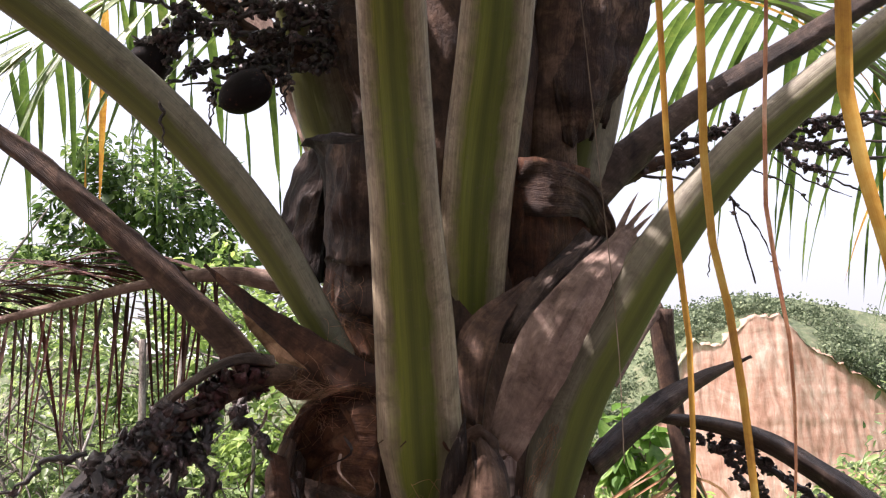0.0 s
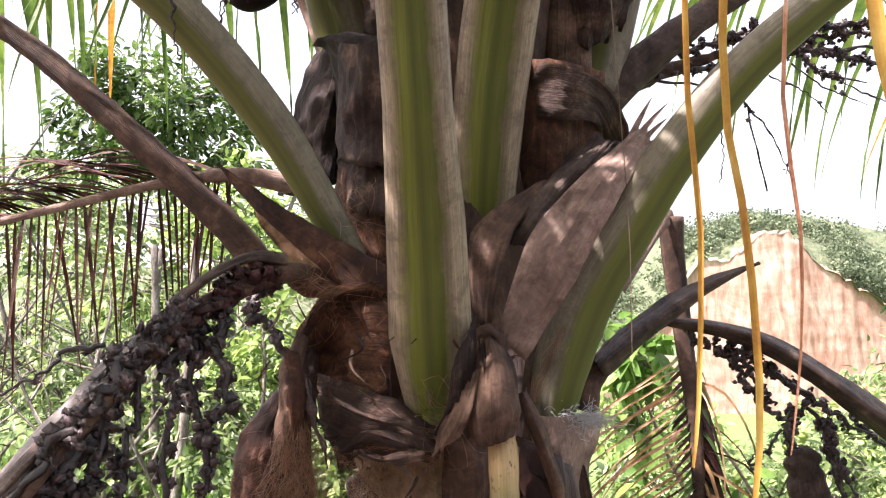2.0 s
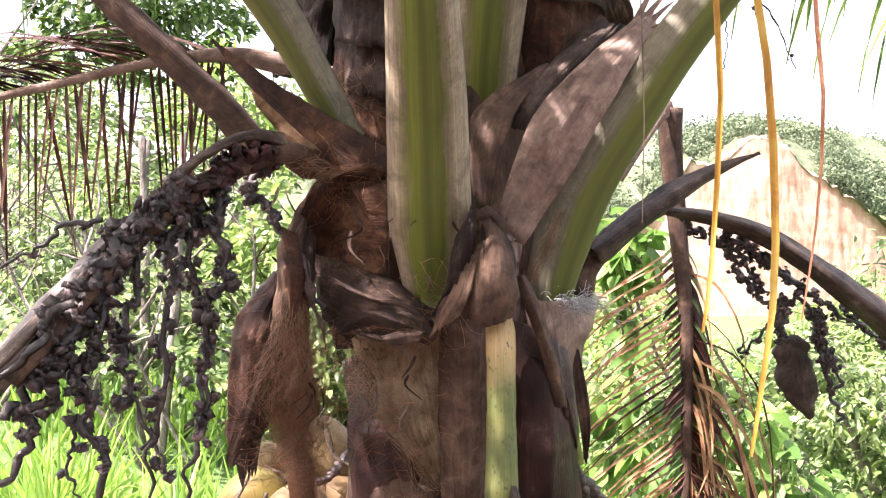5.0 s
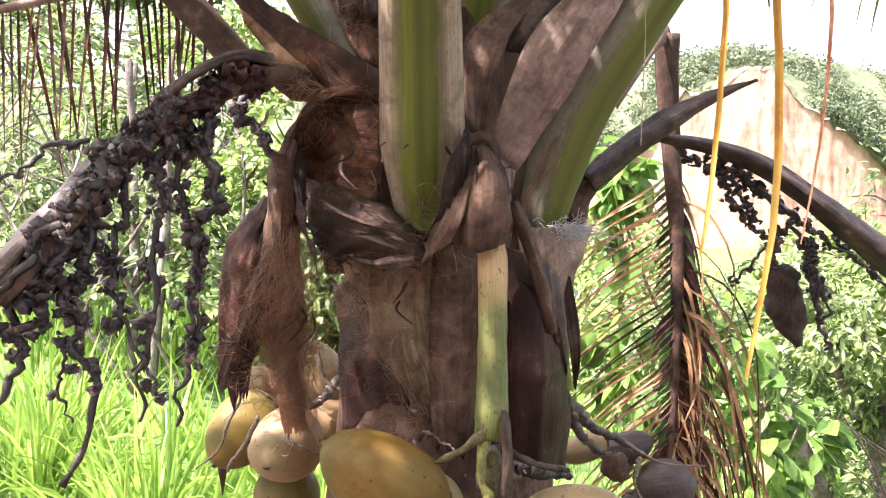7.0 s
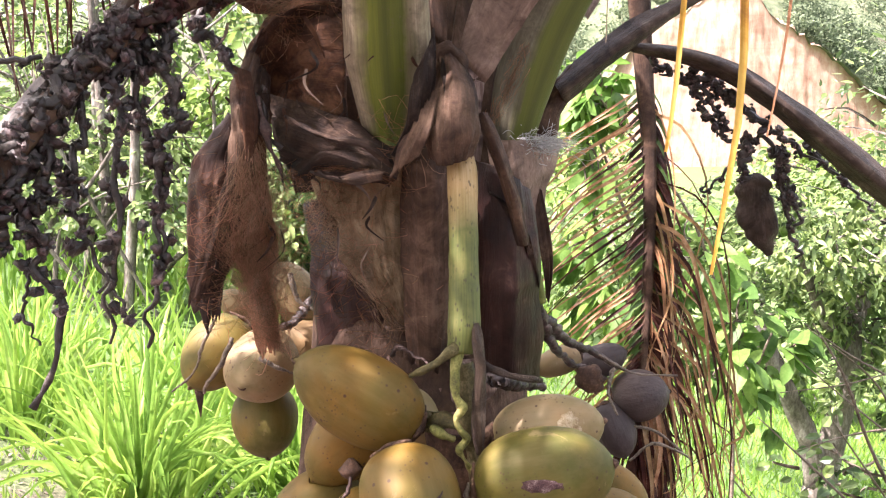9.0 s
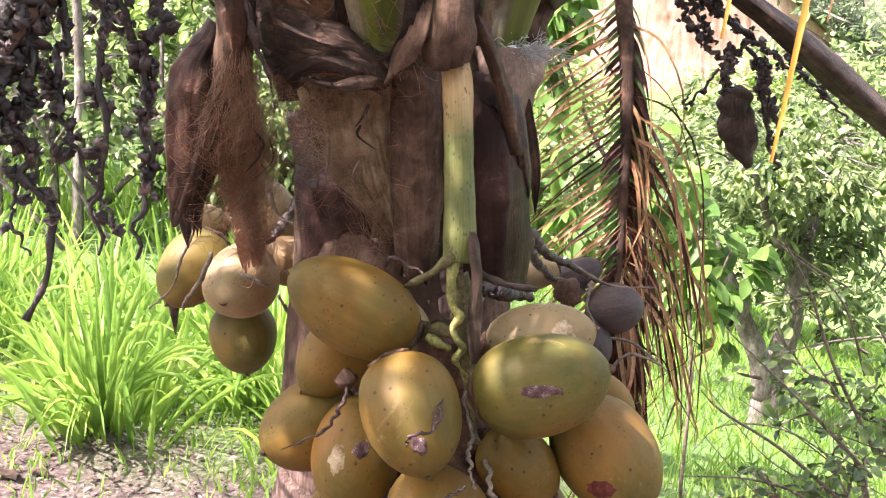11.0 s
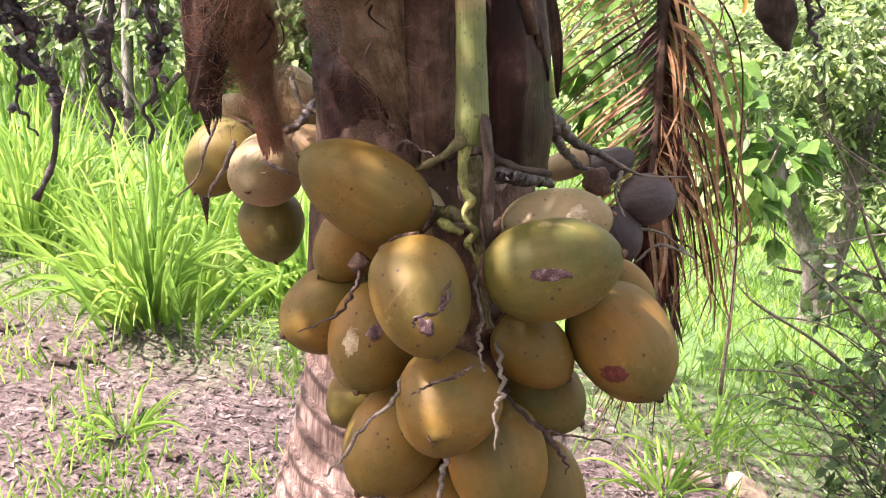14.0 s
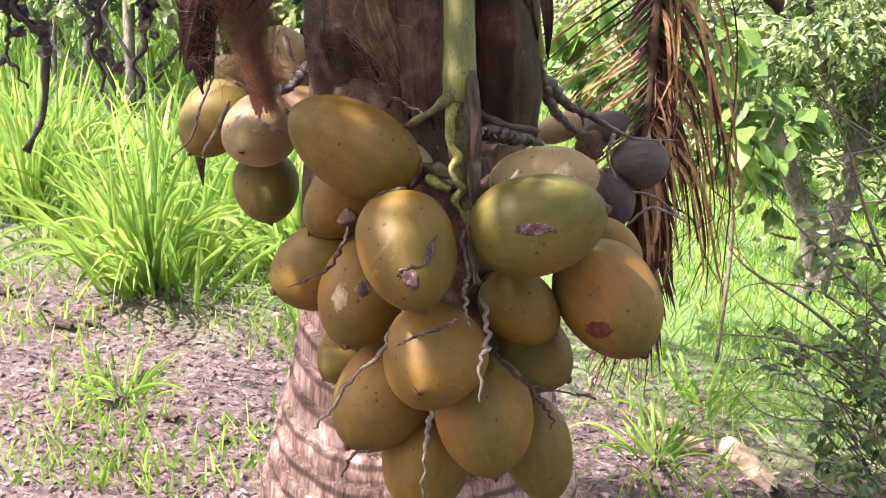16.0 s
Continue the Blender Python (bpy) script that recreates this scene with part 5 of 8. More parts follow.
# Loose torn strips round the leaf bases.
for pts, wide in (([(-0.113, 1.67, 1.785), (-0.063, 1.65, 1.765), (-0.016, 1.645, 1.759), (0.023, 1.655, 1.729)], 0.010), ([(-0.184, 1.7, 1.853), (-0.172, 1.69, 1.79), (-0.174, 1.69, 1.726), (-0.158, 1.7, 1.662)], 0.012), ([(-0.078, 1.66, 1.717), (-0.038, 1.65, 1.708), (0.008, 1.65, 1.718)], 0.008), ([(0.168, 1.72, 1.683), (0.209, 1.74, 1.632), (0.233, 1.78, 1.556)], 0.010)):
    a, b = [], []
    for k, q in enumerate(pts):
        a.append(Vector(q) + Vector((-wide * (1 - 0.2 * k), 0, wide * 0.4)))
        b.append(Vector(q) + Vector((wide * (1 - 0.2 * k), -wide * 0.5, -wide * 0.4)))
    sheath("torn_strip", [a, [(p + q) / 2 + Vector((0, -wide * 0.6, 0)) for p, q in zip(a, b)], b], BROWN_SHEATH if wide > 0.0105 else CHARCOAL, thick=0.003, ripple=0.006, nu=8, nv=18, fray=0.6)
bm = bmesh.new()
rng = random.Random(5)
for k in range(260):
    a = (Vector((0.246, 1.84, 1.751)) if k < 80 else Vector((0.238, 1.835, 1.749))) + Vector((rng.gauss(0, 0.018), rng.gauss(0, 0.015), rng.gauss(0, 0.008)))
    b = a + Vector((rng.gauss(0.01, 0.02), rng.gauss(0, 0.01), rng.gauss(0, 0.008)))
    sweep(bm, [a, (a + b) / 2 + Vector((0, 0, rng.gauss(0, 0.004))), b], [0.0005], [0.0005], n=3, seg=3)
palm_part("cobweb", bm, WEB, "white cobweb fluff")


def ribbon(bm, points, width, twist=0.0, n=14):
    """A long dry leaflet that follows a curve, folded along its middle and tapering to a thread."""
    uv = bm.loops.layers.uv.verify()
    line, rows, v = curve_through(points, n), [], 0.0
    for k, p in enumerate(line):
        d = (line[min(k + 1, n)] - line[max(k - 1, 0)]).normalized()
        side = Matrix.Rotation(twist * (0.4 + k / n), 3, d) @ d.cross(Vector((0, -1, 0.1))).normalized()
        w = width / 2 * min(1.0, 0.5 + 3 * k / n) * (1 - 0.8 * (k / n) ** 1.4)
        v += (p - line[k - 1]).length if k else 0
        back = side.cross(d)
        rows.append([(bm.verts.new(p - side * w + back * w * 0.5), 0, v), (bm.verts.new(p), 0.5, v), (bm.verts.new(p + side * w + back * w * 0.5), 1, v)])
    for a, b in zip(rows, rows[1:]):
        for i in (0, 1):
            quad = (a[i], a[i + 1], b[i + 1], b[i])
            face = bm.faces.new([q[0] for q in quad])
            face.smooth = True
            for loop, q in zip(face.loops, quad):
                loop[uv].uv = q[1:]


def frond(name, rachis, wide, deep, label, leaflets, material, stalk_material, facing=(0, -1, 0)):
    """A feather leaf: its midrib, with each leaflet a piece of its own."""
    bm = bmesh.new()
    sweep(bm, rachis, wide, deep, facing, 40, 10)
    ob = palm_part(name, bm, stalk_material, label)
    for start, way, length, width, droop, twist, mat_ in leaflets:
        bm = bmesh.new()
        if isinstance(way, list):
            ribbon(bm, way, width, twist)
        else:
            blade(bm, start, way, length, width, droop, 0.45, 8, (0, -0.4, 1), twist)
        piece = part("leaflet", bm, mat_ or material, ob)
        piece.matrix_parent_inverse = Matrix.Identity(4)
        piece.location = (0, 0, 0)
    return ob


def crown_scraps():
    """Small torn strips that curl off the old leaf bases."""
    rng = random.Random(55)
    for k in range(44):
        x, z = rng.uniform(-0.23, 0.05), rng.uniform(1.60, 1.93)
        a = Vector((x, 1.665 + 0.5 * max(0.0, -0.12 - x) + rng.uniform(0, 0.04), z))
        way = Vector((rng.gauss(0, 0.5), rng.gauss(-0.15, 0.3), -1)).normalized()
        reach = rng.uniform(0.022, 0.065)
        b = a + way * reach * 0.5 + Vector((rng.gauss(0, 0.008), rng.gauss(0, 0.006), 0))
        c = a + way * reach + Vector((rng.gauss(0, 0.018), rng.gauss(-0.01, 0.012), 0))
        bm = bmesh.new()
        ribbon(bm, [a, b, c], rng.uniform(0.002, 0.008), rng.uniform(-2.0, 2.0), 8)
        palm_part("torn_strip", bm, (BROWN_SHEATH, CHARCOAL, BROWN_SHEATH, GREY_SHEATH)[rng.randrange(4)])


crown_scraps()


def at_and_way(points, s):
    line = curve_through(points, 60)
    k = min(59, int(s * 60))
    p = line[k].lerp(line[k + 1], s * 60 - k)
    return p, (line[k + 1] - line[k]).normalized()


def dead_frond_hanging():
    """A dead frond hanging head down: dark folded leaflet bases along the midrib that run out into long tan threads, and a curtain of reddish ones."""
    rng = random.Random(21)
    rachis = [(0.484, 2.4, 2.127), (0.488, 2.4, 2.041), (0.51, 2.4, 1.86), (0.526, 2.38, 1.702), (0.532, 2.36, 1.536), (0.531, 2.34, 1.37), (0.526, 2.32, 1.26), (0.518, 2.3, 1.12), (0.508, 2.3, 0.98)]
    pieces = []
    for k in range(46):
        s = 0.27 + 0.60 * k / 46 + rng.uniform(-0.003, 0.003)
        p, d = at_and_way(rachis, s)
        way = Vector((-0.80, rng.gauss(-0.08, 0.06), -0.52 - 0.25 * k / 46 + rng.gauss(0, 0.05))).normalized()
        base = rng.uniform(0.055, 0.085)
        pieces.append((p, way + Vector((0, 0, -0.05)), base, rng.uniform(0.013, 0.018), 0.10, rng.uniform(-0.4, 0.4), RED_LEAF if rng.random() < 0.6 else PALM_LEAF))
        tip = rng.uniform(0.24, 0.36) * (1 - 0.35 * k / 46)
        a = p + way * base * 0.55
        pieces.append((p, [a, a + way * tip * 0.5 + Vector((0, 0, 0.006)), a + way * tip + Vector((rng.gauss(0, 0.02), rng.gauss(0, 0.02), -0.03 * rng.random()))], 0, rng.uniform(0.0045, 0.0085), 0, rng.uniform(-0.8, 0.8), TAN_LEAF if rng.random() < 0.8 else RED_LEAF))
    for k in range(70):
        s = 0.30 + 0.66 * k / 70 + rng.uniform(-0.003, 0.003)
        p, d = at_and_way(rachis, s)
        way = Vector((rng.uniform(0.30, 0.60), rng.gauss(0.10, 0.06), -0.9))
        pieces.append((p, way, rng.uniform(0.13, 0.22) + 0.12 * k / 70, rng.uniform(0.013, 0.022), rng.uniform(0.05, 0.2), rng.uniform(-0.5, 0.5), RED_LEAF))
    # The curtain: out from the midrib, then hanging and gathering below.
    for k in range(26):
        p, d = at_and_way(rachis, 0.27 + 0.34 * k / 26)
        pieces.append((p, (0.62, rng.gauss(-0.05, 0.05), -0.62 + rng.gauss(0, 0.06)), rng.uniform(0.06, 0.10), rng.uniform(0.011, 0.015), 0.25, rng.uniform(-0.4, 0.4), RED_LEAF if k % 3 else PALM_LEAF))
    for k in range(48):
        p, d = at_and_way(rachis, 0.28 + 0.52 * rng.random() ** 0.75)
        reach = rng.random() ** 0.8
        mid = Vector((0.56 + 0.19 * reach + rng.gauss(0, 0.012), 2.34 + rng.gauss(0, 0.03), p.z - rng.uniform(0.18, 0.38)))
        end = Vector((mid.x + rng.gauss(-0.01, 0.05), 2.32 + rng.gauss(0, 0.03), max(0.80, min(mid.z - 0.1, rng.uniform(0.84, 1.2)))))
        knee = p.lerp(mid, 0.5) + Vector((0.03 * reach, 0, 0.05))
        pieces.append((p, [p, knee, mid, mid.lerp(end, 0.5) + Vector((rng.gauss(0, 0.012), 0, 0)), end], 0, rng.uniform(0.004, 0.010), 0, rng.uniform(-1.4, 1.4), TAN_LEAF if rng.random() < 0.7 else RED_LEAF))
    # The lowest leaflets, swept together towards the foot of the palm.
    for k in range(44):
        p, d = at_and_way(rachis, rng.uniform(0.66, 0.97))
        end = Vector((rng.uniform(0.43, 0.60), 2.28 + rng.gauss(0, 0.03), rng.uniform(0.62, 0.76)))
        mid = Vector((rng.uniform(0.53, 0.60), 2.32 + rng.gauss(0, 0.03), 0.5 * (p.z + end.z) + 0.03))
        pieces.append((p, [p, mid, end], 0, rng.uniform(0.006, 0.012), 0, rng.uniform(-1.2, 1.2), TAN_LEAF if rng.random() < 0.7 else RED_LEAF))
    for k in range(16):
        p, d = at_and_way(rachis, rng.uniform(0.70, 0.92))
        pieces.append((p, (rng.gauss(0.12, 0.2), rng.gauss(-0.1, 0.15), -1), rng.uniform(0.28, 0.45), rng.uniform(0.014, 0.024), 0.1, rng.uniform(-1, 1), RED_LEAF))
    frond("dead_frond", rachis, [0.027, 0.025, 0.020, 0.016, 0.0135, 0.0115, 0.009, 0.007, 0.004], [0.015, 0.013, 0.010, 0.007, 0.004], "dead frond hanging down with reddish brown leaflets", pieces, RED_LEAF, DEAD_STALK)
    bm = bmesh.new()
    sweep(bm, [(0.486, 2.4, 2.127), (0.464, 2.38, 2.12), (0.443, 2.36, 2.095), (0.41, 2.3, 2.044), (0.352, 2.2, 1.958)], [0.018, 0.02, 0.016, 0.01, 0.006], [0.006, 0.006, 0.004], n=16)
    palm_part("broken_stalk", bm, GREY_SHEATH, "pale bent stalk of a broken frond")


dead_frond_hanging()


def dead_frond_sideways():
    """A dead frond reaching out level: dark leaflets hang below its midrib, others lie swept back above it."""
    rng = random.Random(33)
    rachis = [(-0.244, 2.06, 2.14), (-0.344, 2.04, 2.155), (-0.427, 2.04, 2.154), (-0.541, 2.04, 2.134), (-0.665, 2.04, 2.103), (-0.779, 2.04, 2.075), (-0.934, 2.04, 2.032), (-1.119, 2.04, 1.971)]
    pieces = []
    for k in range(44):
        s = 0.2 + 0.78 * k / 44
        p, d = at_and_way(rachis, s)
        pieces.append((p, (rng.gauss(0.05, 0.08), rng.gauss(-0.05, 0.1), -1), rng.uniform(0.26, 0.38), rng.uniform(0.005, 0.009), 0.05, rng.uniform(-0.6, 0.6), None))
    for k in range(62):
        s = 0.22 + 0.76 * k / 62
        p, d = at_and_way(rachis, s)
        pieces.append((p, (-1, rng.gauss(0.2, 0.12), rng.gauss(0.30, 0.10)), rng.uniform(0.32, 0.46), rng.uniform(0.008, 0.014), rng.uniform(0.10, 0.28), rng.uniform(-0.6, 0.6), None))
    frond("dead_frond", rachis, [0.022, 0.016, 0.012, 0.0095, 0.0085, 0.008, 0.007, 0.006], [0.012, 0.010, 0.008, 0.006], "dead brown frond reaching out level", pieces, RED_LEAF, GREY_SHEATH)


dead_frond_sideways()


def green_frond(points, wide, start, count, lengths, down, seed, yellow=0.05, sway=0.25):
    """A living frond: leaflets on both sides that droop from the midrib."""
    rng = random.Random(seed)
    pieces = []
    for k in range(count):
        s = start + (0.98 - start) * (k + rng.uniform(-0.3, 0.3)) / count
        p, d = at_and_way(points, max(0.0, min(0.99, s)))
        side = d.cross(Vector((0, 0, 1))).normalized() * (1 if k % 2 else -1)
        way = side * rng.uniform(0.5, 0.9) + d * 0.5 + Vector((rng.gauss(0, sway * 0.4), rng.gauss(0, sway * 0.4), -down * rng.uniform(0.5, 1.2)))
        pieces.append((p, way, rng.uniform(*lengths), rng.uniform(0.018, 0.03), rng.uniform(0.12, 0.4), rng.uniform(-0.8, 0.8), YELLOW_LEAF if rng.random() < yellow else None))
    frond("green_frond", points, wide, [w * 0.7 for w in wide], "living green frond with drooping leaflets", pieces, PALM_LEAF, SIDE_STALK)


# The fronds that the stalks carry on above and beside the view.
green_frond([front[-1], (-0.02, 1.05, 3.0), (0.08, 0.55, 3.2), (0.25, -0.3, 3.3), (0.4, -1.2, 3.0)], [0.038, 0.03, 0.022, 0.016, 0.008], 0.15, 60, (0.5, 0.9), 0.4, 41)
green_frond([(0.134, 1.74, 2.579), (0.25, 1.6, 2.9), (0.45, 1.2, 3.5), (0.7, 0.7, 3.9), (1.0, 0.0, 4.0)], [0.04, 0.035, 0.025, 0.018, 0.008], 0.3, 60, (0.5, 0.9), 0.4, 42)
green_frond([(-0.66, 1.5, 2.561), (-1.0, 1.35, 2.95), (-1.5, 1.2, 3.2), (-2.1, 1.0, 3.2), (-2.7, 0.8, 2.9)], [0.035, 0.03, 0.024, 0.016, 0.008], 0.1, 56, (0.5, 0.9), 0.4, 43)
green_frond([(0.834, 1.66, 2.568), (1.25, 1.55, 2.85), (1.8, 1.45, 3.05), (2.4, 1.3, 3.0), (3.0, 1.2, 2.7)], [0.034, 0.03, 0.022, 0.016, 0.008], 0.1, 56, (0.5, 0.9), 0.4, 44)
green_frond([(-0.27, 2, 2.771), (-0.35, 1.85, 2.95), (-0.75, 1.65, 3.25), (-1.2, 1.45, 3.3), (-1.7, 1.3, 3.1)], [0.045, 0.035, 0.025, 0.016, 0.008], 0.25, 34, (0.5, 0.85), 0.6, 45)
green_frond([(0.392, 2.08, 2.762), (0.6, 2.5, 2.9), (0.95, 2.9, 3.05), (1.4, 3.3, 2.95), (1.9, 3.7, 2.6)], [0.04, 0.035, 0.025, 0.016, 0.008], 0.2, 60, (0.6, 0.9), 0.4, 46)
green_frond([(-0.1, 2.2, 2.7), (-0.35, 2.5, 3.0), (-0.75, 2.75, 3.1), (-1.2, 2.95, 3.0), (-1.7, 3.1, 2.7)], [0.04, 0.035, 0.025, 0.016, 0.008], 0.2, 60, (0.5, 0.8), 0.9, 47)

# Unseen upper fronds, added on the sunny side to shade the crown's heart.
for k, (turn, rise, length) in enumerate(((172, 0.85, 2.4), (198, 1.0, 2.3), (213, 0.7, 2.2), (226, 1.05, 2.3), (250, 1.2, 2.2), (272, 1.5, 1.9))):
    way = Vector((math.cos(radians(turn)), math.sin(radians(turn)), 0))
    foot = Vector((0.05, 2.0, 2.72)) + way * 0.06
    green_frond([foot, foot + way * length * 0.25 + Vector((0, 0, 0.5 * rise)), foot + way * length * 0.55 + Vector((0, 0, 0.85 * rise)), foot + way * length * 0.8 + Vector((0, 0, 0.85 * rise)), foot + way * length + Vector((0, 0, 0.65 * rise))], [0.04, 0.032, 0.024, 0.016, 0.008], 0.16, (30, 58, 84, 84, 84, 70)[k], (0.45, 0.75), 0.35, 60 + k)


def hanging_strip(points, wide, material, label):
    """A leaflet of the overhead frond that hangs straight down."""
    bm = bmesh.new()
    uv = bm.loops.layers.uv.verify()
    steps = [Vector(points[0])]
    for q in points[1:]:
        a, q = steps[-1], Vector(q)
        cuts = max(1, round((q - a).length / 0.12))
        steps += [a.lerp(q, (k + 1) / cuts) for k in range(cuts)]
    line, rows = curve_through(steps, 26), []
    for k, p in enumerate(line):
        w = along(wide, k / 26) / 2
        turn = 0.5 * math.sin(k * 0.35 + points[0][0] * 9)
        side = Vector((math.cos(turn), math.sin(turn), 0))
        back = Vector((-side.y, side.x, 0))
        rows.append([(bm.verts.new(p - side * w), 0, k * 0.05), (bm.verts.new(p + back * w * 0.5), 0.5, k * 0.05), (bm.verts.new(p + side * w), 1, k * 0.05)])
    for a, b in zip(rows, rows[1:]):
        for i in (0, 1):
            quad = (a[i], a[i + 1], b[i + 1], b[i])
            face = bm.faces.new([q[0] for q in quad])
            face.smooth = True
            for loop, q in zip(face.loops, quad):
                loop[uv].uv = q[1:]
    palm_part("hanging_leaflet", bm, material, label)


hanging_strip([(0.16, 0.75, 3.18), (0.234, 1, 2.05), (0.242, 1, 1.96), (0.24, 1, 1.848), (0.236, 1, 1.804)], [0.003, 0.005, 0.006, 0.006, 0.005, 0.002], YELLOW_LEAF, "yellow hanging leaflet")
hanging_strip([(0.20, 0.70, 3.22), (0.246, 0.95, 2.038), (0.259, 0.95, 1.955), (0.266, 0.95, 1.852), (0.262, 0.95, 1.79), (0.256, 0.95, 1.735)], [0.004, 0.007, 0.0075, 0.0075, 0.007, 0.005, 0.002], YELLOW_LEAF, "yellow hanging leaflet")
hanging_strip([(0.28, 0.70, 3.25), (0.291, 0.98, 2.046), (0.301, 0.98, 1.959), (0.3, 0.98, 1.88), (0.293, 0.98, 1.816)], [0.002, 0.003, 0.003, 0.003, 0.003, 0.001], TAN_LEAF, "thin pinkish hanging leaflet")
hanging_strip([(0.30, 0.65, 3.26), (0.316, 0.9, 2.098), (0.332, 0.9, 2.003), (0.350, 0.9, 1.893), (0.356, 0.9, 1.845)], [0.006, 0.009, 0.010, 0.011, 0.009, 0.002], YELLOW_LEAF, "broad yellow hanging leaflet")
hanging_strip([(0.10, 0.95, 3.1), (0.209, 1.1, 1.971), (0.211, 1.1, 1.875)], [0.001, 0.0013, 0.0013, 0.0012, 0.0008], STRAW, "thin dry thread of leaf")

# ---- coconuts ----


def husk_point(length, width, seed, s, a, lift=0.0):
    """A place on a husk: s from the stem end (0) to the tip (1), a round it."""
    z = math.cos(math.pi * s)
    r = math.sin(math.pi * s) ** (0.82 if s < 0.5 else 0.82 + 0.36 * (s - 0.5) * 2) * (1.0 + 0.10 * z)
    ridge = 1 + 0.040 * math.cos(3 * a + seed) * math.sin(math.pi * s) + 0.03 * noise.noise(Vector((math.cos(a) + seed, math.sin(a), z)))
    r = width / 2 * r * ridge + lift
    return Vector((r * math.cos(a), r * math.sin(a), (length / 2 + lift) * z))


def scar(ob, at, size, material, label, stretch=1.0, slant=0.0, seed=1.0):
    """A healed wound on a husk: a thin, ragged, slightly raised scab that follows the skin round a place."""
    length, width, turn = ob["husk_length"], ob["husk_width"], ob["husk_turn"]
    p = ob.matrix_basis.inverted() @ Vector(at)
    s0, a0 = math.acos(max(-0.98, min(0.98, p.z / (length / 2)))) / math.pi, math.atan2(p.y, p.x)
    bm = bmesh.new()
    rings = []
    for k in range(5):
        ring = []
        for j in range(22):
            b = 2 * math.pi * j / 22
            d = size * k / 4 * (1 + 0.55 * noise.noise(Vector((math.cos(b) * 2.2, math.sin(b) * 2.2, seed))) + 0.3 * noise.noise(Vector((math.cos(b) * 6, math.sin(b) * 6, seed))))
            u, v = d * math.cos(b) * stretch, d * math.sin(b)
            u, v = u * math.cos(slant) - v * math.sin(slant), u * math.sin(slant) + v * math.cos(slant)
            ring.append(bm.verts.new(husk_point(length, width, turn, max(0.03, min(0.97, s0 + v / length * 0.75)), a0 + u / (width / 2), 0.0012 if k < 4 else -0.0006)))
        rings.append(ring)
    for a, b in zip(rings, rings[1:]):
        for j in range(22):
            bm.faces.new((a[j], b[j], b[(j + 1) % 22], a[(j + 1) % 22])).smooth = True
    bmesh.ops.remove_doubles(bm, verts=rings[0], dist=1e-5)
    part("scar", bm, material, ob, label)


def coconut_mesh(length, width, seed):
    """A husk: three soft ridges, a blunt stem end above and a small point below, standing on z."""
    bm = bmesh.new()
    n, seg, rings = 22, 30, []
    for k in range(1, n):
        s = k / n
        z = math.cos(math.pi * s)
        row = []
        for j in range(seg):
            row.append(bm.verts.new(husk_point(length, width, seed, s, 2 * math.pi * j / seg)))
        rings.append(row)
    for a, b in zip(rings, rings[1:]):
        for j in range(seg):
            bm.faces.new((a[j], b[j], b[(j + 1) % seg], a[(j + 1) % seg])).smooth = True
    top, tip = bm.verts.new((0, 0, length / 2 * 0.985)), bm.verts.new((0, 0, -length / 2 * 1.045))
    for j in range(seg):
        bm.faces.new((top, rings[0][j], rings[0][(j + 1) % seg])).smooth = True
        bm.faces.new((tip, rings[-1][(j + 1) % seg], rings[-1][j])).smooth = True
    return bm


def calyx(length, width, seed):
    """The dry cap at the stem end: one cup with six ragged lobes."""
    bm = bmesh.new()
    rings = []
    for k, (r, z) in enumerate(((0.03, 1.10), (0.10, 1.06), (0.17, 1.02), (0.235, 0.965), (0.22, 0.93), (0.10, 0.95))):
        ring = []
        for j in range(36):
            a = 2 * math.pi * j / 36
            lobe = 1 + (0.16 * math.cos(6 * a + seed) + 0.12 * noise.noise(Vector((math.cos(a) * 3, math.sin(a) * 3, seed)))) * min(1, k / 3)
            ring.append(bm.verts.new((width * r * lobe * math.cos(a), width * r * lobe * math.sin(a), length / 2 * z)))
        rings.append(ring)
    for a, b in zip(rings, rings[1:]):
        for j in range(36):
            bm.faces.new((a[j], b[j], b[(j + 1) % 36], a[(j + 1) % 36])).smooth = True
    bm.faces.new(rings[0][::-1])
    return bm


def coconut(at, axis, length, width, material, label, group):
    """One nut; its axis points from the stem end to the tip."""
    k = len([o for o in bpy.data.objects if o.name.startswith("coconut") and o.parent is None and o.type == "MESH"])
    ob = new("coconut", mesh_of("coconut", coconut_mesh(length, width, k * 1.7), material))
    ob.matrix_world = Matrix.Translation(at) @ (-Vector(axis)).to_track_quat("Z", "Y").to_matrix().to_4x4() @ pose(0, 0, 0, 0, 0, 57 * k)
    tagged(ob, label, "coconut", group)
    ob["husk_length"], ob["husk_width"], ob["husk_turn"] = length, width, k * 1.7
    tip = bmesh.new()
    sweep(tip, [(0, 0, -length * 0.498), (0, 0, -length * 0.523), (0, 0, -length * 0.534)], [width * 0.055, width * 0.03, width * 0.008], [width * 0.055, width * 0.03, width * 0.008], n=6, seg=10, rough=0.002)
    part("tip", tip, CAP, ob, "small dark point")
    part("calyx", calyx(length, width, k), CAP, ob, "dry brown scaly cap")
    return ob


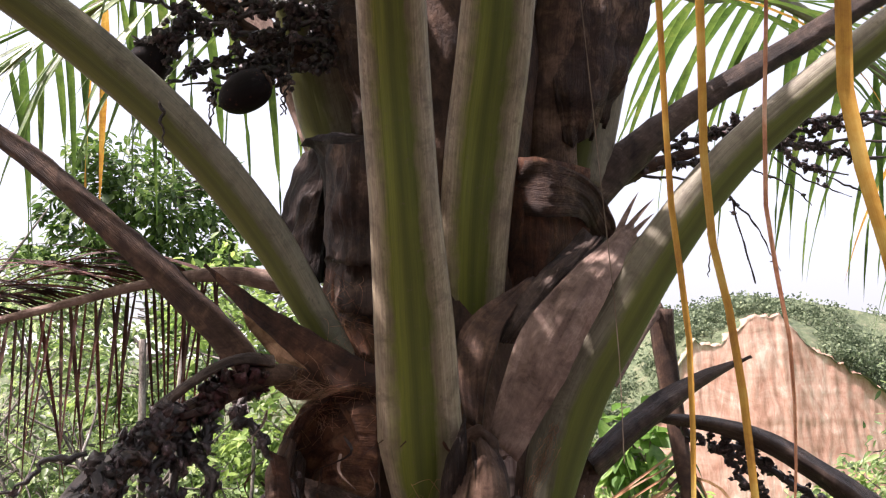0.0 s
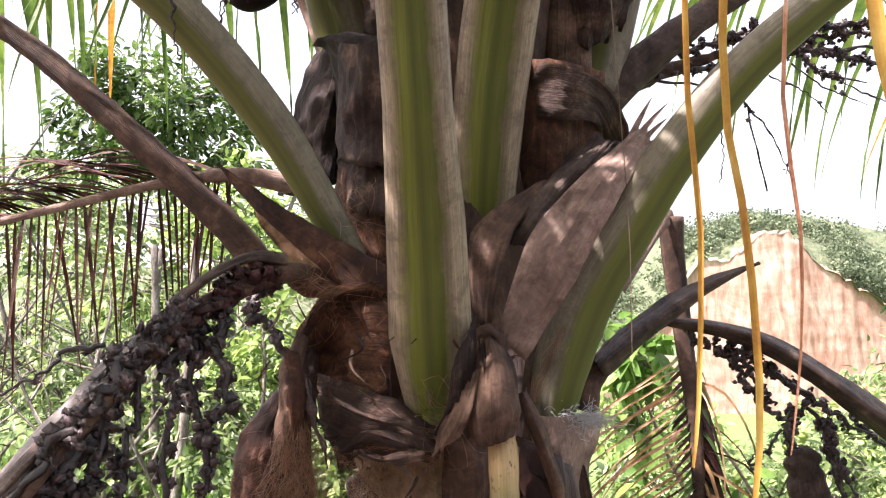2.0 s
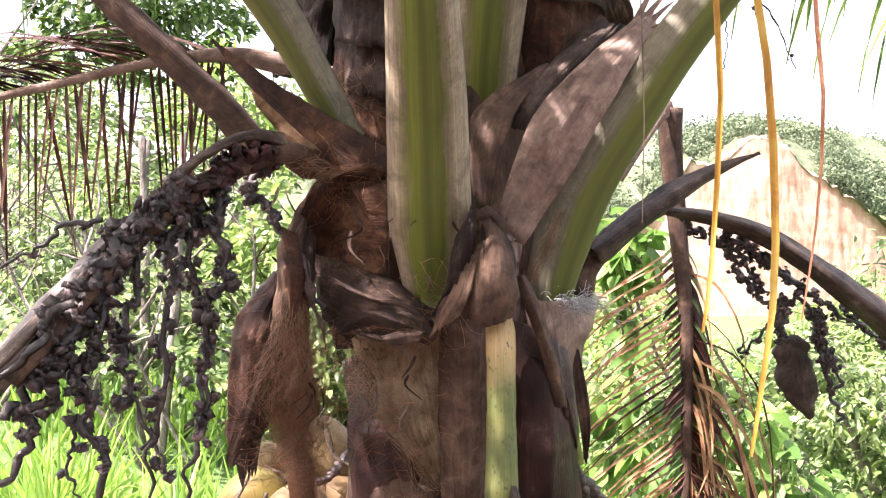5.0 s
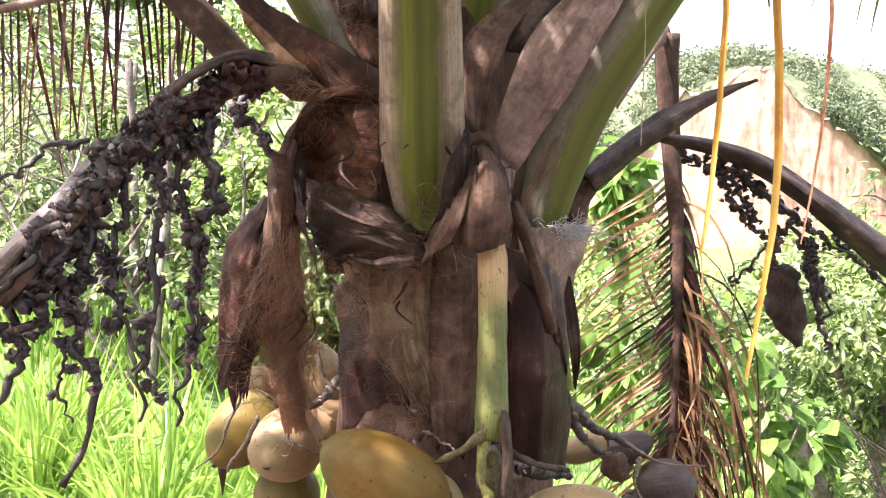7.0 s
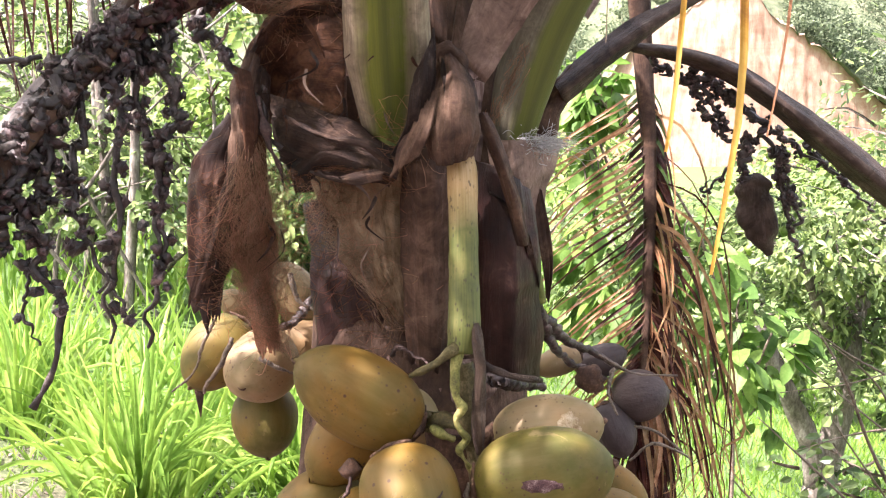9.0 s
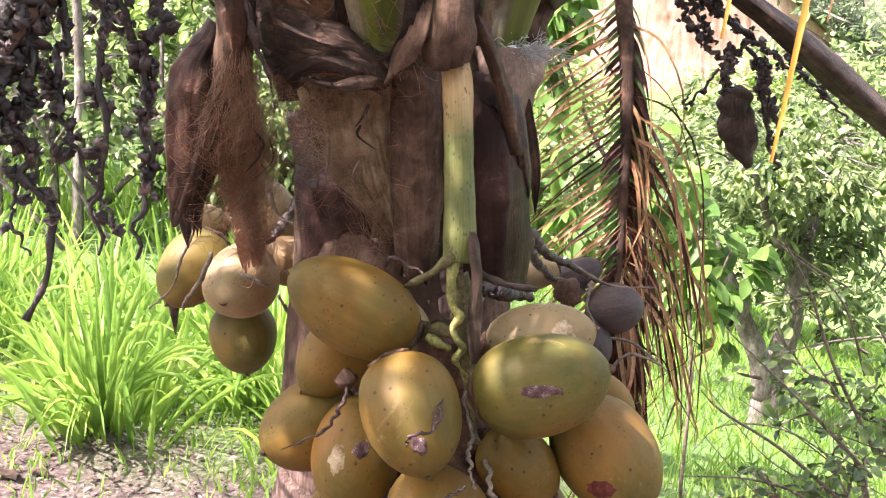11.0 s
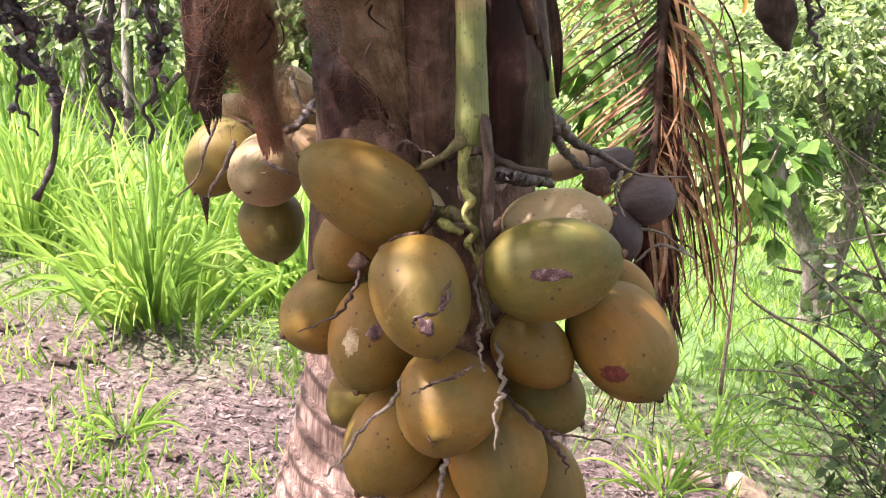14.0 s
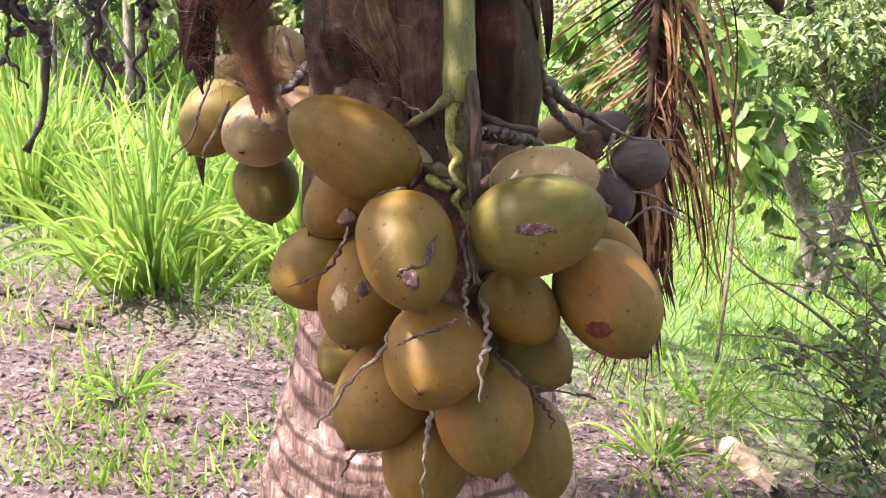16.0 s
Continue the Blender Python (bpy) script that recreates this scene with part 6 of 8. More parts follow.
FRONT, LEFT, RIGHT = "coconuts of the front bunch", "coconuts of the shaded back bunch", "dark coconuts of the drying bunch"
OCHRE = "ripening ochre coconut hanging in the front bunch"
nut_a = coconut((-0.016, 1.6, 1.425), (-0.862, -0.063, 0.504), 0.1895, 0.1205, NUT, "large ochre coconut lying level on top of the bunch", FRONT)
nut_c = coconut((0.062, 1.49, 1.317), (0.3, -0.631, -0.716), 0.1606, 0.1256, NUT, "ochre coconut with dark scratches and flecks", FRONT)
nut_d = coconut((0.23, 1.52, 1.349), (0.934, -0.195, 0.299), 0.181, 0.1317, NUT_GREEN, "green and ochre coconut lying level, dark scar on its side", FRONT)
nut_p = coconut((0.247, 1.64, 1.363), (0.963, -0.121, 0.239), 0.1577, 0.1025, NUT_PALE, "pale green coconut with a rubbed patch", FRONT)
nut_b = coconut((-0.011, 1.62, 1.195), (-0.224, -0.729, -0.647), 0.1668, 0.1269, NUT, "ochre coconut with a pale rubbed scar", FRONT)
coconut((-0.086, 1.7, 1.202), (-0.8, -0.515, -0.308), 0.1542, 0.1303, NUT, OCHRE, FRONT)
nut_e = coconut((0.345, 1.6, 1.2), (0.515, -0.56, -0.649), 0.1812, 0.1443, NUT, "large ochre coconut with a dark red scar", FRONT)
coconut((0.096, 1.5, 1.158), (-0.217, -0.974, -0.067), 0.1546, 0.1402, NUT, "ochre coconut with its pointed tip facing forward", FRONT)
coconut((0.22, 1.6, 1.189), (0.739, -0.489, -0.463), 0.1286, 0.1013, NUT, OCHRE, FRONT)
coconut((0.242, 1.68, 1.073), (0.808, -0.385, -0.446), 0.153, 0.1224, NUT_GREEN, "olive green coconut deep in the bunch", FRONT)
coconut((0.019, 1.6, 1.035), (-0.542, -0.551, -0.634), 0.18, 0.144, NUT, OCHRE, FRONT)
coconut((0.169, 1.54, 1.041), (0.183, -0.627, -0.757), 0.1749, 0.1399, NUT, OCHRE, FRONT)
coconut((0.26, 1.64, 0.918), (0.274, -0.46, -0.845), 0.1705, 0.1122, NUT, OCHRE, FRONT)
coconut((0.083, 1.6, 0.921), (-0.149, -0.631, -0.761), 0.1619, 0.14, NUT, OCHRE, FRONT)
coconut((-0.044, 1.7, 1.314), (-0.632, -0.368, -0.682), 0.1415, 0.1041, NUT, OCHRE, FRONT)
coconut((-0.04, 1.7, 1.058), (-0.635, -0.277, -0.721), 0.1244, 0.0977, NUT, OCHRE, FRONT)
coconut((0.062, 1.7, 1.355), (0.499, -0.122, -0.858), 0.0906, 0.0659, NUT_PALE, "pale young coconut deep in the bunch", FRONT)
coconut((0.363, 1.72, 1.228), (0.769, -0.137, -0.625), 0.1122, 0.0906, NUT, OCHRE, FRONT)

coconut((-0.333, 2.12, 1.317), (-0.555, -0.473, -0.684), 0.1603, 0.1261, NUT_GREEN, "green coconut behind hanging fibre", LEFT)
coconut((-0.236, 2.05, 1.316), (-0.252, -0.948, -0.197), 0.1544, 0.1318, NUT_PALE, "pale ochre coconut with its tip facing forward", LEFT)
coconut((-0.246, 2.14, 1.175), (0.179, -0.53, -0.829), 0.1444, 0.1289, NUT_GREEN, "green ochre coconut hanging lowest", LEFT)
coconut((-0.158, 2.16, 1.326), (0.854, -0.358, -0.378), 0.1307, 0.098, NUT_PALE, "pale coconut beside the trunk", LEFT)
coconut((-0.196, 2.2, 1.418), (-0.506, 0.217, 0.835), 0.1419, 0.0928, NUT_PALE, "pale dry coconut high in the shaded bunch", LEFT)
coconut((-0.314, 2.2, 1.395), (-0.867, 0.085, 0.491), 0.0768, 0.0548, NUT_PALE, "small shrivelled coconut in the shaded bunch", LEFT)

coconut((0.51, 2.25, 1.203), (0.963, -0.121, 0.239), 0.1191, 0.1074, NUT_DARK, "dark grey shrivelled coconut", RIGHT)
coconut((0.455, 2.22, 1.139), (0.349, -0.429, -0.833), 0.1165, 0.0839, NUT_DARK, "blackened coconut of the drying bunch", RIGHT)
coconut((0.431, 2.28, 1.27), (0.936, 0.124, 0.329), 0.1112, 0.0702, NUT_DARK, "grey shrivelled coconut of the drying bunch", RIGHT)
coconut((0.328, 2.2, 1.288), (-0.936, -0.124, -0.329), 0.1009, 0.0583, NUT_PALE, "pale tan young coconut of the drying bunch", RIGHT)

coconut((-0.3, 1.88, 2.446), (-0.86, -0.054, -0.507), 0.0943, 0.0692, NUT_BLACK, "small dark withered coconut under the upper fronds", "withered coconuts")
coconut((-0.484, 1.92, 2.51), (-0.343, 0.044, -0.938), 0.0947, 0.0718, NUT_BLACK, "small dark withered coconut under the upper fronds", "withered coconuts")
pod = bmesh.new()
sweep(pod, [(0.647, 2.06, 1.689), (0.646, 2.06, 1.667), (0.648, 2.06, 1.637), (0.657, 2.06, 1.602), (0.669, 2.06, 1.568), (0.683, 2.06, 1.541)], [0.006, 0.026, 0.030, 0.029, 0.024, 0.004], [0.006, 0.022, 0.026, 0.025, 0.02, 0.004], n=26, seg=18, rough=0.012)
tagged(new("withered_fruit", mesh_of("withered_fruit", pod, SPATHE)), "long brown withered fruit hanging from a dried flower stalk", "coconut", "withered coconuts")

scar(nut_c, (0.07, 1.42, 1.311), 0.012, SCAB_DARK, "dark purple scab", 1.2, 0.6, 2.0)
scar(nut_c, (0.095, 1.43, 1.344), 0.010, SCAB_DARK, "dark purple scab", 0.5, 0.4, 5.0)
scar(nut_d, (0.217, 1.45, 1.365), 0.009, SCAB_DARK, "dark purple scab", 2.6, 1.8, 3.0)
scar(nut_e, (0.314, 1.52, 1.191), 0.013, SCAB_RED, "dark red scab", 1.6, 0.3, 4.0)
scar(nut_b, (-0.038, 1.56, 1.222), 0.020, SCAB_PALE, "pale rubbed patch", 0.7, 0.2, 6.0)
scar(nut_b, (0.003, 1.55, 1.247), 0.012, SCAB_DARK, "dark purple scab", 0.8, 0.5, 7.0)
scar(nut_p, (0.268, 1.58, 1.392), 0.016, SCAB_PALE, "pale rubbed patch", 1.6, 0.0, 8.0)

# ---- the stem of the front bunch ----


def on_stem(name, points, radii, material, label="", rough=0.0, n=20, seg=12, owner=None):
    bm = bmesh.new()
    sweep(bm, points, radii, radii, n=n, seg=seg, rough=rough, seed=points[0][0] * 13)
    ob = tagged(new(name, mesh_of(name, bm, material)), label)
    if owner is None or owner.type == "EMPTY":
        return rooted(ob, owner or palm)
    ob.parent = owner
    return ob


def zigzag(points, radius, rng, wave=0.004, n=44):
    """A dry flower twig: kinked from side to side where the flowers sat."""
    line = curve_through(points, n)
    return [p + Vector((rng.gauss(0, wave), rng.gauss(0, wave * 0.6), rng.gauss(0, wave * 0.5))) for k, p in enumerate(line)]


stem = on_stem("fruit_stem", [(0.116, 1.665, 1.738), (0.119, 1.655, 1.713), (0.122, 1.64, 1.645), (0.124, 1.625, 1.579), (0.125, 1.61, 1.517), (0.122, 1.605, 1.486)], [0.0192, 0.0207, 0.0199, 0.0206, 0.0222, 0.0191], FRUIT_STEM, "stout stem, straw above and green below, carrying the front bunch", n=36, seg=20, rough=0.0015)
on_stem("branch", [(0.12, 1.6, 1.499), (0.105, 1.585, 1.491), (0.088, 1.58, 1.477), (0.072, 1.585, 1.466), (0.055, 1.6, 1.453)], [0.009, 0.0066, 0.0055, 0.005, 0.004], OLIVE_TWIG, "olive brown side branch", rough=0.003, n=30, owner=stem)
on_stem("branch", [(0.147, 1.59, 1.477), (0.163, 1.585, 1.469), (0.185, 1.59, 1.46), (0.209, 1.6, 1.452), (0.232, 1.62, 1.443)], [0.008, 0.006, 0.005, 0.0055, 0.004], SPATHE, "grey dry side branch", rough=0.003, n=30, owner=stem)
strap_rows = [[(0.137, 1.603, 1.53), (0.138, 1.59, 1.504), (0.143, 1.585, 1.471), (0.141, 1.585, 1.428), (0.141, 1.59, 1.386), (0.148, 1.59, 1.347)], [(0.138, 1.602, 1.531), (0.142, 1.578, 1.511), (0.147, 1.57, 1.478), (0.145, 1.57, 1.433), (0.146, 1.575, 1.391), (0.15, 1.58, 1.351)], [(0.141, 1.603, 1.53), (0.148, 1.59, 1.51), (0.152, 1.585, 1.473), (0.153, 1.585, 1.428), (0.153, 1.59, 1.386), (0.152, 1.59, 1.348)]]
bm = bmesh.new()
sheet(bm, strap_rows, 0.005, 10, 30, 0.003)
part("dry_strap", bm, SPATHE, stem, "grey dry strap of spathe hanging from the stem")
on_stem("branch", [(0.12, 1.6, 1.487), (0.114, 1.585, 1.47), (0.114, 1.575, 1.45), (0.117, 1.57, 1.434), (0.125, 1.57, 1.42), (0.116, 1.57, 1.404), (0.123, 1.57, 1.388), (0.131, 1.575, 1.375), (0.122, 1.575, 1.359), (0.132, 1.58, 1.341), (0.143, 1.585, 1.322)], [0.0085, 0.0058, 0.006, 0.0052, 0.006, 0.0048, 0.004], YELLOW_TWIG, "kinked yellow-green branch", rough=0.004, n=80, owner=stem)
on_stem("branch", [(0.126, 1.61, 1.471), (0.129, 1.61, 1.427), (0.135, 1.61, 1.378), (0.143, 1.61, 1.328), (0.148, 1.6, 1.282), (0.155, 1.58, 1.231)], [0.013, 0.012, 0.011, 0.010, 0.008, 0.006], OLIVE_TWIG, "dark olive continuation of the fruit stem", rough=0.006, n=50, owner=stem)
on_stem("branch", [(0.118, 1.6, 1.386), (0.101, 1.6, 1.39), (0.084, 1.62, 1.381), (0.069, 1.64, 1.367)], [0.010, 0.013, 0.015, 0.011], OLIVE_TWIG, rough=0.010, n=30, owner=stem)
on_stem("branch", [(0.113, 1.585, 1.371), (0.1, 1.575, 1.381), (0.09, 1.575, 1.387), (0.085, 1.58, 1.389)], [0.006, 0.0055, 0.006, 0.004], YELLOW_TWIG, rough=0.005, n=24, owner=stem)
on_stem("core", [(0.127, 1.66, 1.365), (0.133, 1.66, 1.279), (0.143, 1.66, 1.169), (0.153, 1.64, 1.065), (0.164, 1.64, 0.986)], [0.05, 0.05, 0.045, 0.035, 0.02], CAP, "dark tangle of bracts inside the bunch", rough=0.02, n=40, seg=20, owner=stem)


rng = random.Random(8)
for pts, r in [
    ([(0.098, 1.52, 1.367), (0.097, 1.45, 1.35), (0.087, 1.42, 1.334), (0.062, 1.41, 1.329), (0.055, 1.42, 1.311)], 0.0028),
    ([(0.133, 1.55, 1.324), (0.14, 1.5, 1.282), (0.135, 1.48, 1.259), (0.143, 1.46, 1.23)], 0.004),
    ([(0.161, 1.52, 1.24), (0.168, 1.46, 1.206), (0.157, 1.43, 1.19), (0.159, 1.42, 1.139)], 0.004),
    ([(0.055, 1.55, 1.206), (0.031, 1.48, 1.184), (-0.012, 1.46, 1.145), (-0.04, 1.47, 1.095), (-0.069, 1.5, 1.043)], 0.0042),
    ([(0.124, 1.4, 1.269), (0.101, 1.385, 1.262), (0.078, 1.385, 1.254), (0.055, 1.39, 1.236)], 0.0028),
] + [
    ([(-0.018, 1.58, 1.335), (-0.027, 1.56, 1.302), (-0.055, 1.58, 1.251), (-0.115, 1.6, 1.214)], 0.0035),
    ([(0.18, 1.55, 1.146), (0.218, 1.52, 1.115), (0.262, 1.55, 1.083), (0.333, 1.58, 1.051)], 0.0032),
    ([(0.096, 1.46, 1.111), (0.089, 1.44, 1.067), (0.085, 1.44, 0.975)], 0.0042),
    ([(0.01, 1.52, 0.996), (-0.02, 1.53, 0.979), (-0.04, 1.55, 0.924)], 0.003),
    ([(0.219, 1.53, 1.114), (0.251, 1.52, 1.079), (0.272, 1.54, 1.024)], 0.003),
    ([(0.028, 1.66, 1.463), (0.037, 1.64, 1.48), (0.064, 1.62, 1.472), (0.084, 1.6, 1.468)], 0.0035),
]:
    line = zigzag(pts, r, rng, 0.0018, 22)
    on_stem("dry_twig", line, [r * 0.8, r * 0.85, r * 0.7, r * 0.4], DARK_TWIG if r < 0.0036 else TWIG, "kinked dry twig", n=66, seg=6, rough=0.0014, owner=stem)
on_stem("bud_cap", [(-0.024, 1.585, 1.341), (-0.022, 1.58, 1.328), (-0.021, 1.585, 1.313)], [0.004, 0.016, 0.004], CAP, "dark dry flower cap", rough=0.006, owner=stem)

for owner_at, name, label, lines in [
    ((-0.205, 2.15, 1.33), "fruit_stem", "thin dark stem of the shaded bunch", [([(-0.14, 2.18, 1.444), (-0.176, 2.12, 1.392), (-0.213, 2.08, 1.37), (-0.216, 2.02, 1.312)], 0.008), ([(-0.193, 2.12, 1.476), (-0.172, 2.1, 1.429), (-0.131, 2.1, 1.408)], 0.005), ([(-0.22, 1.96, 1.36), (-0.192, 1.95, 1.349), (-0.162, 1.97, 1.33)], 0.004), ([(-0.275, 2, 1.384), (-0.29, 1.98, 1.344), (-0.324, 2, 1.296), (-0.332, 2.02, 1.274)], 0.004), ([(-0.311, 2.05, 1.418), (-0.336, 2.03, 1.361), (-0.355, 2.03, 1.308), (-0.401, 2.05, 1.264)], 0.003), ([(-0.162, 2, 1.308), (-0.148, 2, 1.282), (-0.137, 2.02, 1.26)], 0.003)]),
] + [
    ((0.329, 2.1, 1.349), "fruit_stem", "thin knobbly stem of the drying bunch", [([(0.252, 1.95, 1.484), (0.273, 2, 1.435), (0.328, 2.1, 1.365), (0.396, 2.18, 1.317), (0.452, 2.2, 1.278)], 0.010), ([(0.266, 1.98, 1.449), (0.296, 2.05, 1.372), (0.349, 2.15, 1.302), (0.39, 2.2, 1.277)], 0.008), ([(0.402, 2.15, 1.32), (0.463, 2.12, 1.295), (0.55, 2.12, 1.291)], 0.003), ([(0.431, 2.15, 1.292), (0.418, 2.12, 1.255), (0.434, 2.1, 1.217)], 0.004), ([(0.463, 2.1, 1.124), (0.504, 2.1, 1.16), (0.56, 2.1, 1.143), (0.59, 2.12, 1.117)], 0.003), ([(0.479, 2.15, 1.176), (0.517, 2.12, 1.176), (0.577, 2.12, 1.129)], 0.003), ([(0.17, 1.68, 1.426), (0.204, 1.7, 1.412), (0.256, 1.8, 1.374)], 0.012)]),
]:
    owner = None
    for pts, r in lines:
        made = on_stem("twig" if owner else name, zigzag(pts, r, rng, r * 0.22), [r, r * 1.1, r * 0.8, r * 0.5], STRAND if r > 0.006 else TWIG, "" if owner else label, n=60, seg=8, rough=r * 0.45, owner=owner)
        owner = owner or made
bm = bmesh.new()
sweep(bm, [(0.398, 2.18, 1.283), (0.39, 2.16, 1.271), (0.401, 2.18, 1.242)], [0.01, 0.032, 0.012], [0.01, 0.032, 0.012], n=10, seg=16, rough=0.012)
part("dried_cap", bm, CAP, owner, "rust brown dried cap")

# ---- dried flower stalks ----


def lumpy_strand(bm, points, r, rng, knots, knot):
    """A hanging strand of dried flowers: a crooked string with shrivelled caps crowded along it."""
    line = zigzag(points, r, rng, r * 0.9, 18)
    sweep(bm, line, [r, r * 0.8, r * 0.5], [r, r * 0.8, r * 0.5], n=40, seg=6, rough=r * 0.5)
    for _ in range(round(knots * 1.6)):
        k = rng.random() ** 1.5 * 0.8
        p = line[int(k * 18)] + Vector((rng.gauss(0, knot * 0.45), rng.gauss(0, knot * 0.45), rng.gauss(0, knot * 0.6)))
        size = knot * rng.uniform(0.35, 1.0)
        d = random_way(rng, 0.4)
        for turn in range(3):
            cup(bm, p, (d + random_way(rng) * 0.7).normalized(), size, rng)


def cup(bm, at, way, size, rng):
    """One shrivelled flower cap: a small crumpled cup."""
    side = way.orthogonal().normalized()
    other = way.cross(side)
    base = bm.verts.new(at - way * size * 0.5)
    ring = []
    for j in range(6):
        a = j * math.pi / 3
        ring.append(bm.verts.new(at + (side * math.cos(a) + other * math.sin(a)) * size * rng.uniform(0.45, 1.15) + way * size * rng.uniform(-0.15, 0.35)))
    lid = bm.verts.new(at + way * size * 0.3)
    soft = rng.random() < 0.8
    for j in range(6):
        bm.faces.new((base, ring[(j + 1) % 6], ring[j])).smooth = soft
        bm.faces.new((lid, ring[j], ring[(j + 1) % 6])).smooth = soft


def flower_stalk(label, at, main, main_r, spathe_rows, strands, seed, knot=0.012, red=False, pale=()):
    """A dried flower stalk: woody stalk, boat-shaped spathe, and strands, each a piece of its own."""
    rng = random.Random(seed)
    ob = thing("dried_flower_stalk", label, "flower stalk", at)
    on_stem("stalk", main, main_r, DEAD_STALK, n=30, rough=0.004, owner=ob)
    for rows in spathe_rows:
        bm = bmesh.new()
        sheet(bm, rows, 0.006, 12, 26, 0.003)
        rooted(tagged(new("spathe", mesh_of("spathe", bm, SPATHE)), "grey woody boat-shaped spathe"), ob)
    for rows in pale:
        bm = bmesh.new()
        sheet(bm, rows, 0.006, 12, 26, 0.003)
        rooted(tagged(new("spathe", mesh_of("spathe", bm, PALE_SPATHE)), "bleached grey boat-shaped spathe"), ob)
    for pts, r, knots in strands:
        bm = bmesh.new()
        lumpy_strand(bm, pts, r, rng, knots, knot)
        rooted(new("strand", mesh_of("strand", bm, STRAND_RED if red and rng.random() < 0.2 else STRAND)), ob)
    return ob


flower_stalk("dried dark flower stalk drooping forward with shrivelled strands", (-0.205, 1.74, 1.978),
    [(-0.169, 1.78, 1.955), (-0.201, 1.73, 1.964), (-0.247, 1.68, 1.943), (-0.288, 1.63, 1.913), (-0.335, 1.57, 1.862), (-0.371, 1.5, 1.797), (-0.404, 1.44, 1.734), (-0.434, 1.4, 1.676)], [0.020, 0.017, 0.016, 0.016, 0.016, 0.016, 0.014, 0.012],
    [[[(-0.201, 1.73, 1.986), (-0.243, 1.69, 1.983), (-0.285, 1.64, 1.957), (-0.329, 1.59, 1.911)], [(-0.199, 1.72, 1.99), (-0.24, 1.675, 1.987), (-0.28, 1.625, 1.96), (-0.326, 1.58, 1.913)], [(-0.195, 1.71, 1.976), (-0.237, 1.665, 1.976), (-0.276, 1.615, 1.95), (-0.32, 1.57, 1.906)]],
     [[(-0.358, 1.57, 1.867), (-0.38, 1.52, 1.823), (-0.41, 1.45, 1.763), (-0.462, 1.38, 1.685)], [(-0.345, 1.55, 1.861), (-0.367, 1.5, 1.817), (-0.396, 1.43, 1.757), (-0.447, 1.36, 1.679)]]],
    [([(-0.268, 1.64, 1.929), (-0.261, 1.61, 1.868), (-0.256, 1.6, 1.801), (-0.273, 1.6, 1.726), (-0.273, 1.6, 1.68), (-0.28, 1.6, 1.604)], 0.007, 46),
     ([(-0.309, 1.6, 1.889), (-0.315, 1.58, 1.83), (-0.317, 1.57, 1.779), (-0.312, 1.56, 1.684), (-0.321, 1.56, 1.596), (-0.333, 1.56, 1.502)], 0.006, 44),
     ([(-0.3, 1.62, 1.897), (-0.295, 1.6, 1.822), (-0.278, 1.6, 1.74), (-0.273, 1.6, 1.635), (-0.283, 1.6, 1.566), (-0.298, 1.6, 1.484)], 0.0055, 40)] +
     [([(-0.346, 1.56, 1.851), (-0.343, 1.53, 1.767), (-0.348, 1.51, 1.711), (-0.333, 1.5, 1.65), (-0.312, 1.5, 1.581)], 0.006, 40),
     ([(-0.364, 1.5, 1.804), (-0.363, 1.47, 1.732), (-0.378, 1.45, 1.684), (-0.363, 1.44, 1.633), (-0.343, 1.43, 1.57), (-0.359, 1.42, 1.472)], 0.007, 54),
     ([(-0.394, 1.46, 1.752), (-0.396, 1.44, 1.709), (-0.403, 1.42, 1.661), (-0.417, 1.4, 1.613), (-0.433, 1.4, 1.56)], 0.008, 46),
     ([(-0.225, 1.72, 1.958), (-0.239, 1.7, 1.916), (-0.218, 1.7, 1.884), (-0.201, 1.7, 1.853), (-0.164, 1.7, 1.807), (-0.141, 1.69, 1.745)], 0.006, 24)] +
     [([(-0.38, 1.52, 1.862), (-0.404, 1.51, 1.856), (-0.427, 1.5, 1.848), (-0.443, 1.49, 1.83), (-0.466, 1.48, 1.816), (-0.493, 1.48, 1.798)], 0.0035, 1),
     ([(-0.367, 1.44, 1.633), (-0.384, 1.44, 1.579), (-0.37, 1.44, 1.535)], 0.003, 2),
     ([(-0.33, 1.56, 1.595), (-0.311, 1.56, 1.544), (-0.321, 1.56, 1.544)], 0.003, 1),
     ([(-0.206, 1.71, 1.962), (-0.242, 1.66, 1.945), (-0.282, 1.61, 1.915), (-0.323, 1.555, 1.87)], 0.010, 60)] +
     [([(-0.302, 1.6, 1.904), (-0.335, 1.55, 1.862), (-0.365, 1.485, 1.804), (-0.397, 1.425, 1.743), (-0.424, 1.38, 1.686)], 0.010, 90),
     ([(-0.325, 1.58, 1.888), (-0.363, 1.53, 1.837), (-0.392, 1.47, 1.771), (-0.418, 1.43, 1.716)], 0.010, 70),
     ([(-0.345, 1.54, 1.837), (-0.373, 1.49, 1.77), (-0.404, 1.43, 1.697), (-0.433, 1.4, 1.639)], 0.010, 70)], 71, 0.0135, True,
    [[[(-0.352, 1.56, 1.872), (-0.391, 1.53, 1.831), (-0.425, 1.49, 1.779), (-0.459, 1.46, 1.728), (-0.5, 1.43, 1.668)], [(-0.336, 1.545, 1.861), (-0.369, 1.51, 1.817), (-0.403, 1.47, 1.767), (-0.437, 1.44, 1.715), (-0.479, 1.41, 1.66)], [(-0.333, 1.56, 1.845), (-0.363, 1.53, 1.799), (-0.398, 1.49, 1.746), (-0.436, 1.46, 1.693), (-0.481, 1.43, 1.636)]]])

